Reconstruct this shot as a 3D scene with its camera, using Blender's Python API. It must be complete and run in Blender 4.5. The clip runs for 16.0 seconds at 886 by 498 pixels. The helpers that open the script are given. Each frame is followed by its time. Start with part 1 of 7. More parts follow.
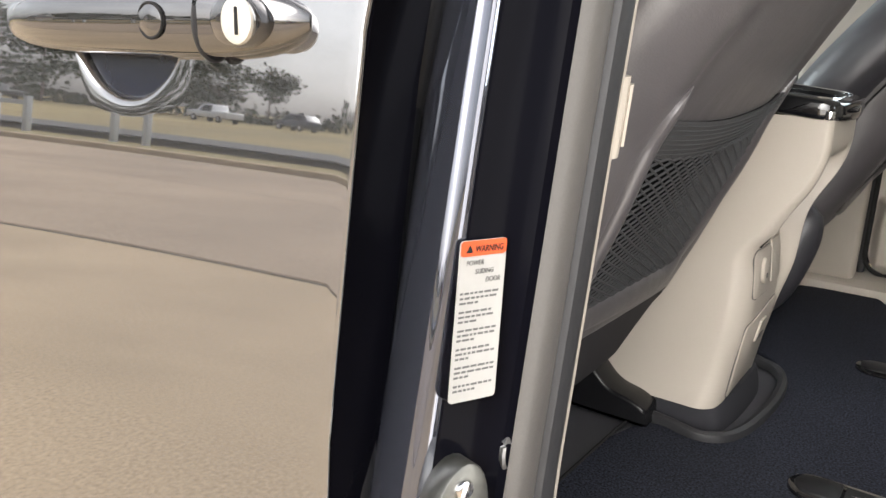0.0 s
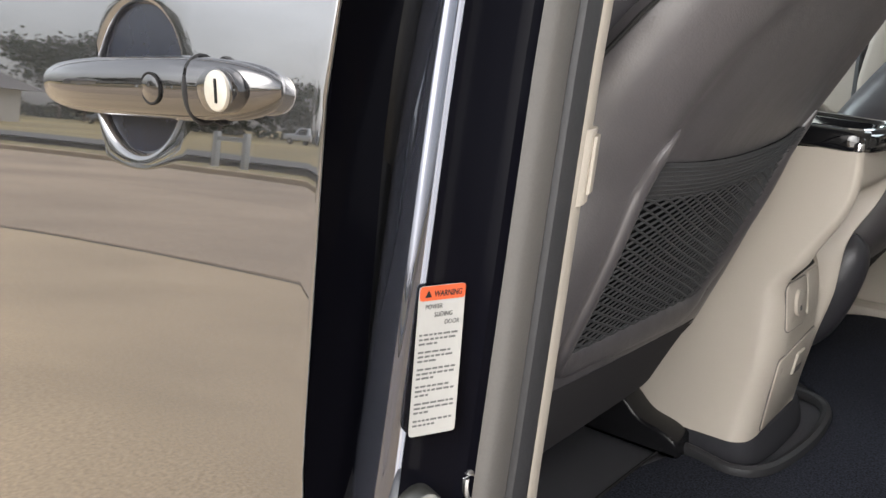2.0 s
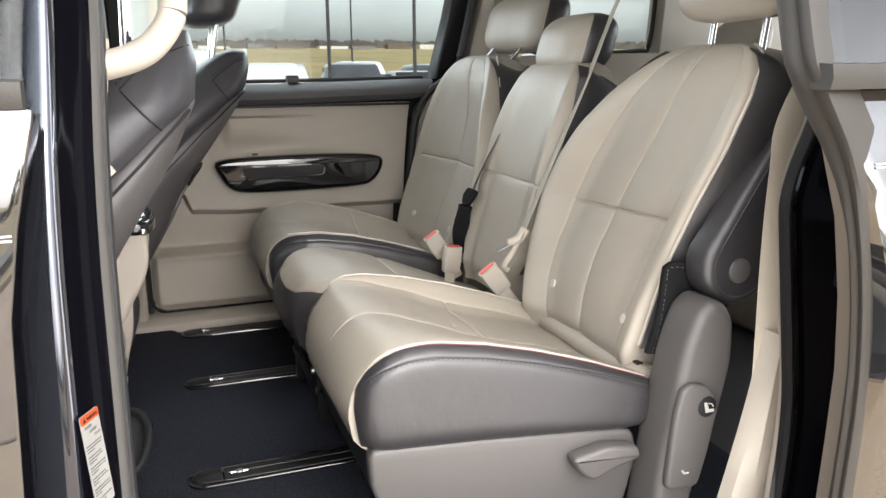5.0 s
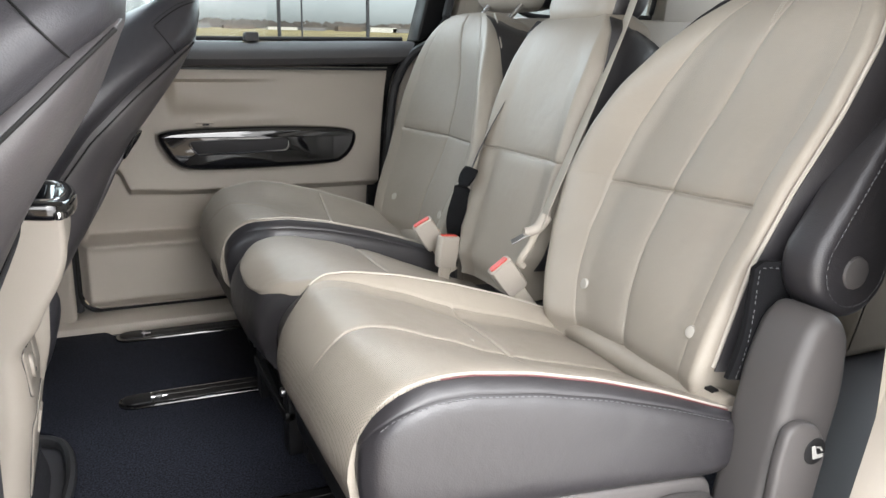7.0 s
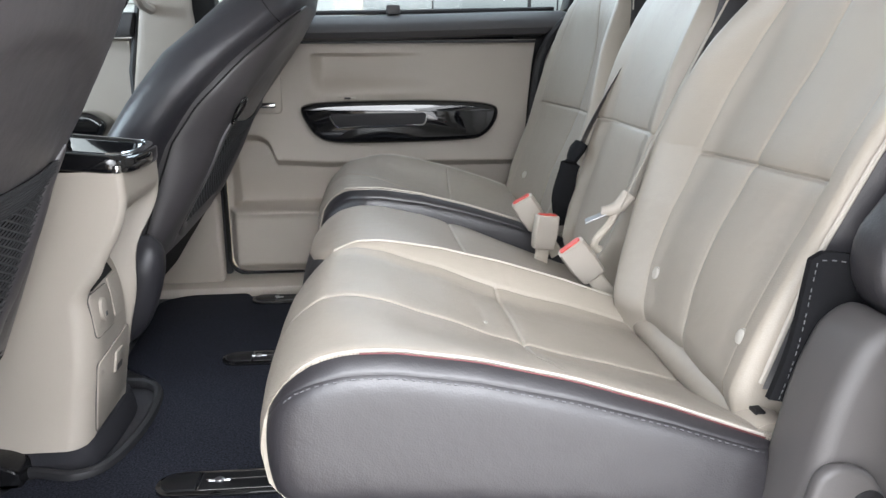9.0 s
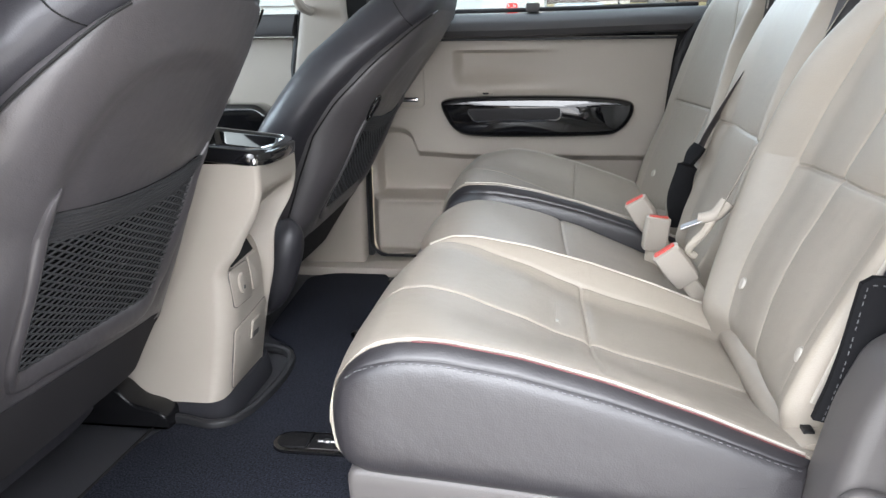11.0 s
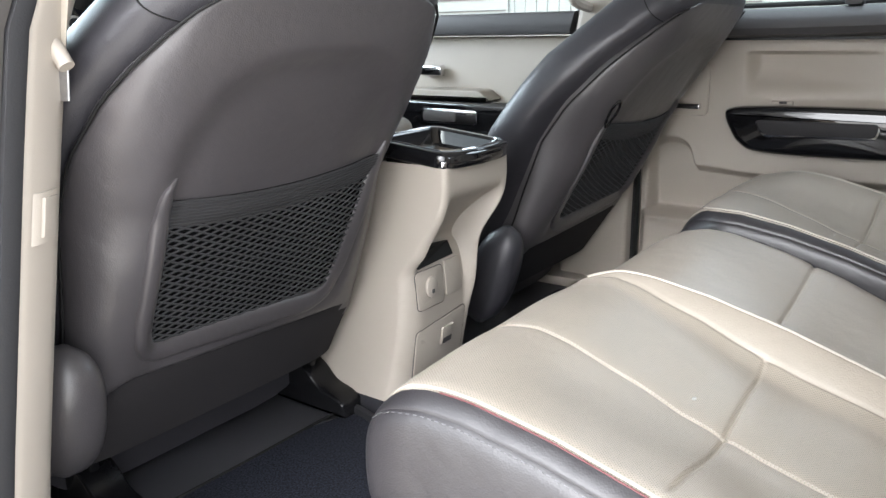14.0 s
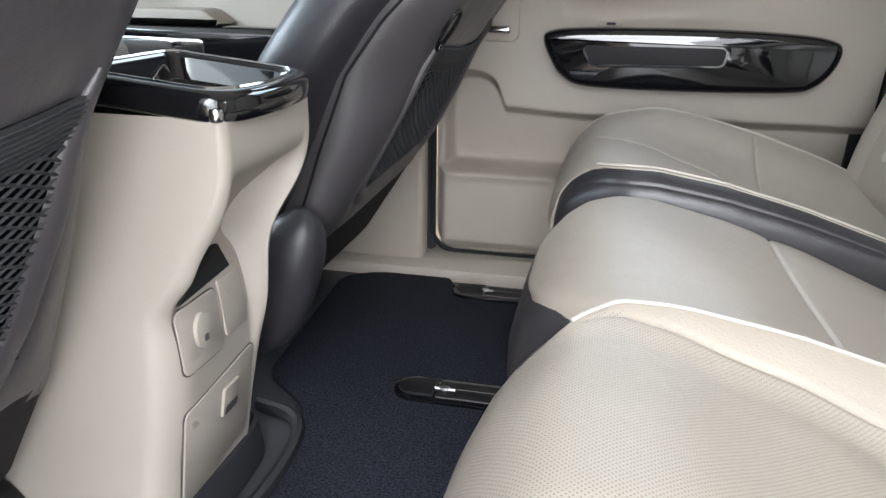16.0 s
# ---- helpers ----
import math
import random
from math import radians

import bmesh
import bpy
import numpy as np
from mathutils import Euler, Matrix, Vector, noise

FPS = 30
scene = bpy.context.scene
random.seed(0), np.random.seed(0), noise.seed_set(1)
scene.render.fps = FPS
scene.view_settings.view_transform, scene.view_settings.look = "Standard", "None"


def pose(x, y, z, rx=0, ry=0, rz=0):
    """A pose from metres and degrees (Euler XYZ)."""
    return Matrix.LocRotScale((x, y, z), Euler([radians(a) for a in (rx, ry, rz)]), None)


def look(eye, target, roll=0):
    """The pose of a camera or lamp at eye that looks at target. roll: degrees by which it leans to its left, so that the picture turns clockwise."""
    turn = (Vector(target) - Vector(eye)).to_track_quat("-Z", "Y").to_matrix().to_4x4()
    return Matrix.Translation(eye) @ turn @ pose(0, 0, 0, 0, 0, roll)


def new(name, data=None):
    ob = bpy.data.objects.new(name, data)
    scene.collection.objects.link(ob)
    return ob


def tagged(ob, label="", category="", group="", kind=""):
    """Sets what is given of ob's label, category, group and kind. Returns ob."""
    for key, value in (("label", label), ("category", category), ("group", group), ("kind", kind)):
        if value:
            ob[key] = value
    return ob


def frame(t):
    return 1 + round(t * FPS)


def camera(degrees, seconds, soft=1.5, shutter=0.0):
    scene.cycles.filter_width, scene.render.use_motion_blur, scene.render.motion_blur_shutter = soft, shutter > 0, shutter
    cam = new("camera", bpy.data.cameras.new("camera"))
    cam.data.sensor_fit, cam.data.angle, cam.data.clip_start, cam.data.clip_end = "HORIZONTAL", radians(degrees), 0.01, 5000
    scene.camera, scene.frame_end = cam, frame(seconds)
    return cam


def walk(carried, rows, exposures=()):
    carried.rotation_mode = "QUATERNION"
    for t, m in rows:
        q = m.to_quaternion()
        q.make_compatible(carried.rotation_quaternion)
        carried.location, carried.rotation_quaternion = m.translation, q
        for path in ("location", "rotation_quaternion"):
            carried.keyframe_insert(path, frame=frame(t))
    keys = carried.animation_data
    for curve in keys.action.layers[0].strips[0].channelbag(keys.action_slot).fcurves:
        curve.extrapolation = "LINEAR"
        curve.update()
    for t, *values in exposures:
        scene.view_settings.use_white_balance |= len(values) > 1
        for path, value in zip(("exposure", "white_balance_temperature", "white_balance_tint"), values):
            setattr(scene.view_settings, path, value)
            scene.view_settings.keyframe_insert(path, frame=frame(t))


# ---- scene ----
cam = camera(60.0, 16.0)
PATH = [
    (0, (0.002, -0.008, 1.02), (-1.107, 1.567, 0.48), 1.9),
    (0.5, (0.016, -0.034, 0.978), (-1.211, 1.484, 0.542), 1.7),
    (1, (0.052, -0.031, 1.001), (-1.343, 1.326, 0.541), 1.1),
    (1.5, (0.045, -0.004, 1.027), (-1.383, 1.308, 0.54), 0.5),
    (2, (0.072, 0.009, 1.045), (-1.199, 1.472, 0.552), 0.6),
    (2.5, (0.086, -0.026, 1.082), (-0.838, 1.673, 0.574), 1.0),
    (3, (0.119, -0.159, 1.13), (-0.325, 1.736, 0.669), -0.7),
    (3.5, (0.09, -0.345, 1.194), (0.1, 1.604, 0.746), -0.4),
    (4, (0.015, -0.429, 1.224), (0.338, 1.495, 0.784), -0.4),
    (4.3, (-0.042, -0.441, 1.232), (0.418, 1.454, 0.788), -0.4),
    (4.5, (-0.065, -0.439, 1.226), (0.459, 1.441, 0.787), -0.4),
    (5, (-0.131, -0.408, 1.225), (0.54, 1.421, 0.77), -0.4),
    (7.5, (-0.088, -0.043, 1.138), (0.701, 1.727, 0.643), 0.9),
    (8, (0.07, -0.038, 1.116), (0.647, 1.814, 0.631), 0.5),
    (8.5, (0.163, -0.043, 1.106), (0.515, 1.864, 0.614), 0.0),
    (9, (0.208, -0.072, 1.11), (0.382, 1.853, 0.597), -0.3),
    (11.5, (0.406, -0.14, 1.167), (-0.043, 1.727, 0.607), -0.9),
    (12, (0.502, -0.043, 1.183), (-0.176, 1.755, 0.626), -0.9),
    (12.5, (0.544, 0.012, 1.178), (-0.339, 1.717, 0.617), -0.8),
    (13, (0.562, 0.055, 1.159), (-0.464, 1.676, 0.595), -0.6),
    (13.5, (0.566, 0.079, 1.151), (-0.527, 1.66, 0.597), -0.6),
    (14, (0.554, 0.092, 1.14), (-0.572, 1.655, 0.601), -0.9),
    (14.5, (0.499, 0.093, 1.094), (-0.593, 1.707, 0.646), -1.8),
    (15, (0.352, 0.139, 1.077), (-0.472, 1.914, 0.662), -1.3),
    (15.5, (0.206, 0.291, 1.077), (-0.327, 2.139, 0.528), -0.7),
    (16, (0.166, 0.495, 1.049), (-0.242, 2.337, 0.385), 0.9),
]
EXPOSURES = [(0, 1.25, 6500, 10), (0.5, 1.42, 6500, 10), (1, 1.12, 6500, 10), (1.5, 0.98, 6450, 10), (2, 0.90, 6380, 10), (3, 1.27, 6550, 10), (3.5, 1.02, 6550, 10), (4, 1.08, 6450, 10), (5, 1.05, 6450, 10), (7.5, 1.13, 6100, 10), (9, 1.09, 5920, 10), (11.5, 1.2, 5900, 10), (13, 1.22, 6030, 10), (14, 1.28, 6030, 10), (15, 1.28, 5980, 10), (16, 1.42, 5920, 10)]
walk(cam, [(t, look(eye, target, roll)) for t, eye, target, roll in PATH], EXPOSURES)

# ---- light ----
world = bpy.data.worlds.new("overcast_sky")
scene.world = world
world.use_nodes = True
wn, wl = world.node_tree.nodes, world.node_tree.links
SUN_EL, SUN_AZ = radians(38), radians(173)
sky = wn.new("ShaderNodeTexSky")
sky.sky_type = "NISHITA"
sky.sun_disc = False
sky.sun_elevation, sky.sun_rotation = SUN_EL, SUN_AZ
sky.dust_density, sky.air_density = 4.0, 1.0
grey = wn.new("ShaderNodeHueSaturation")
grey.inputs["Saturation"].default_value = 0.22
bg = wn["Background"]
bg.inputs["Strength"].default_value = 0.15
wl.new(sky.outputs["Color"], grey.inputs["Color"])
place_on_sky, stretch, cloud, cover, shaded = (wn.new(k) for k in ("ShaderNodeTexCoord", "ShaderNodeMapping", "ShaderNodeTexNoise", "ShaderNodeMapRange", "ShaderNodeVectorMath"))
stretch.inputs["Scale"].default_value = (1.0, 1.0, 2.6)
cloud.inputs["Scale"].default_value, cloud.inputs["Detail"].default_value, cloud.inputs["Roughness"].default_value = 3.2, 7, 0.55
cover.inputs["From Min"].default_value, cover.inputs["From Max"].default_value = 0.35, 0.68
cover.inputs["To Min"].default_value, cover.inputs["To Max"].default_value = 0.86, 1.20
shaded.operation = "SCALE"
wl.new(place_on_sky.outputs["Generated"], stretch.inputs["Vector"])
wl.new(stretch.outputs["Vector"], cloud.inputs["Vector"])
wl.new(cloud.outputs["Fac"], cover.inputs["Value"])
wl.new(grey.outputs["Color"], shaded.inputs[0])
wl.new(cover.outputs["Result"], shaded.inputs["Scale"])
wl.new(shaded.outputs["Vector"], bg.inputs["Color"])
sun = new("sun", bpy.data.lights.new("sun", "SUN"))
sun.data.energy, sun.data.angle, sun.data.color = 0.8, radians(60), (1.0, 0.95, 0.88)
# skylight through the windshield, the tailgate window and the open entry
for name, eye, aim, sx, sy, power in (("windshield_skylight", (-1.85, 1.24, 1.50), (-0.6, 1.24, 0.7), 1.4, 0.75, 31), ("tailgate_skylight", (2.70, 1.24, 1.40), (0.3, 1.24, 0.9), 1.3, 0.45, 7), ("far_window_skylight", (0.28, 2.04, 1.42), (0.28, 1.2, 0.75), 0.85, 0.34, 2.1), ("entry_skylight", (0.29, 0.365, 0.94), (0.14, 1.30, 0.74), 0.72, 0.90, 3.7)):
    lamp = new(name, bpy.data.lights.new(name, "AREA"))
    lamp.data.shape, lamp.data.size, lamp.data.size_y, lamp.data.energy = "RECTANGLE", sx, sy, power
    lamp.data.color = (1.0, 0.97, 0.93) if name == "entry_skylight" else (0.88, 0.96, 1.0)
    lamp.matrix_world = look(eye, aim)
sun.matrix_world = look((0.9, -5.4, 5.6), (0.1, 0.9, 0.6))


# ---- helpers of this scene ----
def lerp(a, b, t):
    return a + (b - a) * t


def table(rows, z):
    """Straight lines through rows of (key, value)."""
    return float(np.interp(z, [r[0] for r in rows], [r[1] for r in rows]))


def smooth(a, b, t):
    t = min(1.0, max(0.0, (t - a) / (b - a)))
    return t * t * (3 - 2 * t)


def mesh_of(name, bm, mat, angle=40):
    bmesh.ops.recalc_face_normals(bm, faces=bm.faces[:])
    me = bpy.data.meshes.new(name)
    bm.to_mesh(me)
    bm.free()
    for p in me.polygons:
        p.use_smooth = True
    me.set_sharp_from_angle(angle=radians(angle))
    if mat:
        me.materials.append(mat)
    return me


# parts keep world coordinates; a thing's empty stands at its base
def thing(name, label, category, at, group="", kind=""):
    ob = new(name)
    ob.location = at
    ob.empty_display_size = 0.05
    return tagged(ob, label, category, group, kind)


def part(name, bm, mat, parent=None, label="", angle=40):
    ob = new(name, mesh_of(name, bm, mat, angle))
    if parent:
        ob.parent = parent
        if parent.type == "EMPTY":
            ob.matrix_parent_inverse = Matrix.Translation(-Vector(parent.location))
    return tagged(ob, label)


def second_skin(ob, mat, inside):
    """Gives a second material to the faces whose middle passes the test."""
    ob.data.materials.append(mat)
    for p in ob.data.polygons:
        if inside(p.center):
            p.material_index = 1


def solo(name, bm, mat, label, category="", group="", kind="", angle=40):
    return tagged(part(name, bm, mat, None, "", angle), label, category, group, kind)


def loft(rings, cap=True, closed=True):
    """A skin over rings of equally many points."""
    bm = bmesh.new()
    vs = [[bm.verts.new(p) for p in ring] for ring in rings]
    n = len(rings[0])
    for a, b in zip(vs, vs[1:]):
        for i in range(n if closed else n - 1):
            j = (i + 1) % n
            bm.faces.new((a[i], a[j], b[j], b[i]))
    if cap:
        bm.faces.new(vs[0][::-1])
        bm.faces.new(vs[-1])
    return bm


def tube(points, r, sides=8, flat=1.0):
    """A tube along points; flat squeezes it to a ribbon."""
    pts = [Vector(p) for p in points]
    rings = []
    up = Vector((0, 0, 1))
    for i, p in enumerate(pts):
        d = (pts[min(i + 1, len(pts) - 1)] - pts[max(i - 1, 0)]).normalized()
        ref = up if abs(d.z) < 0.95 else Vector((0, 1, 0))
        a = d.cross(ref).normalized()
        b = d.cross(a).normalized()
        rr = r(i / (len(pts) - 1)) if callable(r) else r
        rings.append([p + a * rr * math.cos(t) + b * rr * flat * math.sin(t)
                      for t in (2 * math.pi * k / sides for k in range(sides))])
    return loft(rings)


def ribbon(points, width, thick, across):
    """A strap along points, wide along the vector across."""
    pts = [Vector(p) for p in points]
    w = Vector(across).normalized() * width / 2
    rings = []
    for i, p in enumerate(pts):
        d = (pts[min(i + 1, len(pts) - 1)] - pts[max(i - 1, 0)]).normalized()
        n = d.cross(w).normalized() * thick / 2
        rings.append([p - w - n * 0.4, p - w * 0.9 - n, p + w * 0.9 - n, p + w - n * 0.4, p + w + n * 0.4, p + w * 0.9 + n, p - w * 0.9 + n, p - w + n * 0.4])
    return loft(rings)


def spline(points, n=8):
    """Catmull-Rom through points."""
    p = [Vector(q) for q in points]
    p = [p[0] * 2 - p[1]] + p + [p[-1] * 2 - p[-2]]
    out = []
    for i in range(1, len(p) - 2):
        for k in range(n):
            t = k / n
            out.append(0.5 * (2 * p[i] + (p[i + 1] - p[i - 1]) * t + (2 * p[i - 1] - 5 * p[i] + 4 * p[i + 1] - p[i + 2]) * t * t
                              + (3 * p[i] - p[i - 1] - 3 * p[i + 1] + p[i + 2]) * t ** 3))
    return out + [p[-2]]


def rounded(points, r, n=5):
    """The closed outline with its corners rounded."""
    out = []
    m = len(points)
    for i, p in enumerate(points):
        p = Vector(p)
        a, b = Vector(points[i - 1]) - p, Vector(points[(i + 1) % m]) - p
        rr = r[i] if isinstance(r, (list, tuple)) else r
        ra = min(rr, a.length * 0.45, b.length * 0.45)
        pa, pb = p + a.normalized() * ra, p + b.normalized() * ra
        for k in range(n + 1):
            t = k / n
            out.append((1 - t) ** 2 * pa + 2 * t * (1 - t) * p + t * t * pb)
    return out


def prism(outline, axis, lo, hi, bevel=0.0, segs=2):
    """An outline of 2-D points, drawn out along an axis from lo to hi, with both rims rounded by bevel."""
    def at(p, d):
        return {"x": (d, p[0], p[1]), "y": (p[0], d, p[1]), "z": (p[0], p[1], d)}[axis]
    if bevel <= 0:
        return loft([[at(p, lo) for p in outline], [at(p, hi) for p in outline]])
    pts = [Vector(p[:2]) for p in outline]
    n = len(pts)
    area = sum(pts[i - 1].x * pts[i].y - pts[i].x * pts[i - 1].y for i in range(n))
    ins = []
    for i, p in enumerate(pts):
        d = (pts[(i + 1) % n] - pts[i - 1]).normalized()
        nrm = Vector((-d.y, d.x)) * (1 if area > 0 else -1)
        ins.append(nrm)
    rings = []
    sgn = 1 if hi > lo else -1
    for k in range(segs + 1):
        a = math.pi / 2 * k / segs
        rings.append([at(p + q * bevel * (1 - math.sin(a)), lo + sgn * bevel * (1 - math.cos(a))) for p, q in zip(pts, ins)])
    for k in range(segs, -1, -1):
        a = math.pi / 2 * k / segs
        rings.append([at(p + q * bevel * (1 - math.sin(a)), hi - sgn * bevel * (1 - math.cos(a))) for p, q in zip(pts, ins)])
    return loft(rings)


def rect(x0, y0, x1, y1, r=0.0, n=4):
    pts = [(x0, y0), (x1, y0), (x1, y1), (x0, y1)]
    return rounded(pts, r, n) if r else [Vector(p) for p in pts]


def box(x0, y0, z0, x1, y1, z1, bevel=0.004, segs=2):
    return prism(rect(x0, y0, x1, y1, bevel if bevel else 0, 3), "z", z0, z1, bevel, segs)


def disc(c, axis, r, lo, hi, bevel=0.002, n=24, ry=None):
    pts = [(c[0] + r * math.cos(2 * math.pi * k / n), c[1] + (ry or r) * math.sin(2 * math.pi * k / n)) for k in range(n)]
    return prism([Vector(p) for p in pts], axis, lo, hi, bevel)


def merge(*bms):
    out = bmesh.new()
    for b in bms:
        me = bpy.data.meshes.new("tmp")
        b.to_mesh(me)
        b.free()
        out.from_mesh(me)
        bpy.data.meshes.remove(me)
    return out


def moved(bm, m):
    bmesh.ops.transform(bm, matrix=m, verts=bm.verts[:])
    return bm


def warped(bm, fn):
    for v in bm.verts:
        v.co = fn(v.co.copy())
    return bm


def stitches(points, length=0.006, gap=0.004, r=0.0009):
    """A row of short stitches along a line."""
    pts = [Vector(p) for p in points]
    bm = bmesh.new()
    carry = 0.0
    for a, b in zip(pts, pts[1:]):
        d = b - a
        if d.length < 1e-6:
            continue
        u = d.normalized()
        s = u.cross(Vector((0, 0, 1)) if abs(u.z) < 0.9 else Vector((0, 1, 0))).normalized() * r
        w = u.cross(s).normalized() * r
        t = carry
        while t + length <= d.length:
            p, q = a + u * t, a + u * (t + length)
            v = [bm.verts.new(c) for c in (p + s, p + w, p - s, p - w, q + s, q + w, q - s, q - w)]
            for i in range(4):
                j = (i + 1) % 4
                bm.faces.new((v[i], v[j], v[4 + j], v[4 + i]))
            t += length + gap
        carry = max(0.0, t - d.length)
    return bm


# ---- materials ----
def material(name, color, rough=0.5, metal=0.0, grain=0.0, scale=400.0, bump=0.0, stain=0.0, stain_scale=6.0, coat=0.0, spec=0.5, rand=0.0):
    """A surface with colour, fine grain (bump) and broad stains."""
    mat = bpy.data.materials.new(name)
    mat.use_nodes = True
    n, l = mat.node_tree.nodes, mat.node_tree.links
    b = n["Principled BSDF"]
    b.inputs["Base Color"].default_value = (*color, 1)
    b.inputs["Roughness"].default_value = rough
    b.inputs["Metallic"].default_value = metal
    b.inputs["Coat Weight"].default_value = coat
    b.inputs["Coat Roughness"].default_value = 0.03
    b.inputs["Specular IOR Level"].default_value = spec
    tc = n.new("ShaderNodeTexCoord")
    if stain or grain:
        big = n.new("ShaderNodeTexNoise")
        big.inputs["Scale"].default_value, big.inputs["Detail"].default_value = stain_scale, 5
        fine = n.new("ShaderNodeTexNoise")
        fine.inputs["Scale"].default_value, fine.inputs["Detail"].default_value = scale, 3
        l.new(tc.outputs["Object"], big.inputs["Vector"])
        l.new(tc.outputs["Object"], fine.inputs["Vector"])
        mul = n.new("ShaderNodeMapRange")
        mul.inputs["From Min"].default_value, mul.inputs["From Max"].default_value = 0.3, 0.7
        mul.inputs["To Min"].default_value, mul.inputs["To Max"].default_value = 1 - stain, 1 + stain * 0.5
        l.new(big.outputs["Fac"], mul.inputs["Value"])
        mul2 = n.new("ShaderNodeMapRange")
        mul2.inputs["From Min"].default_value, mul2.inputs["From Max"].default_value = 0.3, 0.7
        mul2.inputs["To Min"].default_value, mul2.inputs["To Max"].default_value = 1 - grain, 1 + grain
        l.new(fine.outputs["Fac"], mul2.inputs["Value"])
        both = n.new("ShaderNodeMath")
        both.operation = "MULTIPLY"
        l.new(mul.outputs["Result"], both.inputs[0])
        l.new(mul2.outputs["Result"], both.inputs[1])
        mix = n.new("ShaderNodeVectorMath")
        mix.operation = "SCALE"
        mix.inputs[0].default_value = color
        l.new(both.outputs[0], mix.inputs["Scale"])
        l.new(mix.outputs["Vector"], b.inputs["Base Color"])
        rr = n.new("ShaderNodeMapRange")
        rr.inputs["To Min"].default_value, rr.inputs["To Max"].default_value = max(0.02, rough - 0.06), min(1, rough + 0.08)
        l.new(big.outputs["Fac"], rr.inputs["Value"])
        l.new(rr.outputs["Result"], b.inputs["Roughness"])
        if bump:
            bp = n.new("ShaderNodeBump")
            bp.inputs["Strength"].default_value, bp.inputs["Distance"].default_value = bump, 0.001
            l.new(fine.outputs["Fac"], bp.inputs["Height"])
            l.new(bp.outputs["Normal"], b.inputs["Normal"])
    return mat


def leather(name, color, rough, dots=0.0, spec=0.5, axes="XY", hole=0.58):
    """Grained leather; dots: how strongly it is perforated."""
    mat = material(name, color, rough, 0, 0.04, 900, 0.0, 0.06, 7, spec=spec)
    n, l = mat.node_tree.nodes, mat.node_tree.links
    b = n["Principled BSDF"]
    tc = next(x for x in n if x.type == "TEX_COORD")
    vor = n.new("ShaderNodeTexVoronoi")
    vor.inputs["Scale"].default_value = 520
    l.new(tc.outputs["Object"], vor.inputs["Vector"])
    wide = n.new("ShaderNodeTexNoise")
    wide.inputs["Scale"].default_value = 28
    l.new(tc.outputs["Object"], wide.inputs["Vector"])
    b1 = n.new("ShaderNodeBump")
    b1.inputs["Strength"].default_value, b1.inputs["Distance"].default_value = 0.25, 0.0006
    l.new(vor.outputs["Distance"], b1.inputs["Height"])
    b2 = n.new("ShaderNodeBump")
    b2.inputs["Strength"].default_value, b2.inputs["Distance"].default_value = 0.25, 0.006
    l.new(wide.outputs["Fac"], b2.inputs["Height"])
    l.new(b2.outputs["Normal"], b1.inputs["Normal"])
    last = b1
    if dots:
        sc = n.new("ShaderNodeVectorMath")
        sc.operation = "SCALE"
        sc.inputs["Scale"].default_value = 1 / 0.0034
        l.new(tc.outputs["Object"], sc.inputs[0])
        sep = n.new("ShaderNodeSeparateXYZ")
        l.new(sc.outputs["Vector"], sep.inputs[0])
        prod = None
        for axis in axes:
            m = n.new("ShaderNodeMath")
            m.operation = "MULTIPLY"
            m.inputs[1].default_value = 2 * math.pi
            l.new(sep.outputs[axis], m.inputs[0])
            s = n.new("ShaderNodeMath")
            s.operation = "SINE"
            l.new(m.outputs[0], s.inputs[0])
            if prod is None:
                prod = s
            else:
                p = n.new("ShaderNodeMath")
                p.operation = "MULTIPLY"
                l.new(prod.outputs[0], p.inputs[0])
                l.new(s.outputs[0], p.inputs[1])
                prod = p
        g = n.new("ShaderNodeMath")
        g.operation = "GREATER_THAN"
        g.inputs[1].default_value = 0.50
        l.new(prod.outputs[0], g.inputs[0])
        b3 = n.new("ShaderNodeBump")
        b3.invert = True
        b3.inputs["Strength"].default_value, b3.inputs["Distance"].default_value = dots, 0.0012
        l.new(g.outputs[0], b3.inputs["Height"])
        l.new(b1.outputs["Normal"], b3.inputs["Normal"])
        last = b3
        dark = n.new("ShaderNodeMapRange")
        dark.inputs["To Min"].default_value, dark.inputs["To Max"].default_value = 1.0, hole
        l.new(g.outputs[0], dark.inputs["Value"])
        tone = n.new("ShaderNodeVectorMath")
        tone.operation = "SCALE"
        l.new(b.inputs["Base Color"].links[0].from_socket, tone.inputs[0])
        l.new(dark.outputs["Result"], tone.inputs["Scale"])
        l.new(tone.outputs["Vector"], b.inputs["Base Color"])
    l.new(last.outputs["Normal"], b.inputs["Normal"])
    return mat


M_LEATHER = leather("beige_leather", (0.305, 0.272, 0.229), 0.42)
M_PERF = leather("perforated_beige_leather", (0.303, 0.271, 0.228), 0.45, 0.7)
M_PERF_B = leather("perforated_backrest_leather", (0.303, 0.271, 0.229), 0.45, 0.4, axes="YZ", hole=0.80)
M_CLOTH = material("black_cloth", (0.010, 0.010, 0.011), 0.95, 0, 0.2, 1500, 0.5, 0.1, 20, spec=0.1)
M_DARK = leather("dark_leather", (0.022, 0.0205, 0.023), 0.40, 0, 0.7)
M_SHELL = leather("grey_seat_back_vinyl", (0.063, 0.058, 0.061), 0.38, 0, 0.8)
M_PIPE = material("cream_piping", (0.40, 0.37, 0.325), 0.5, 0, 0.05, 300)
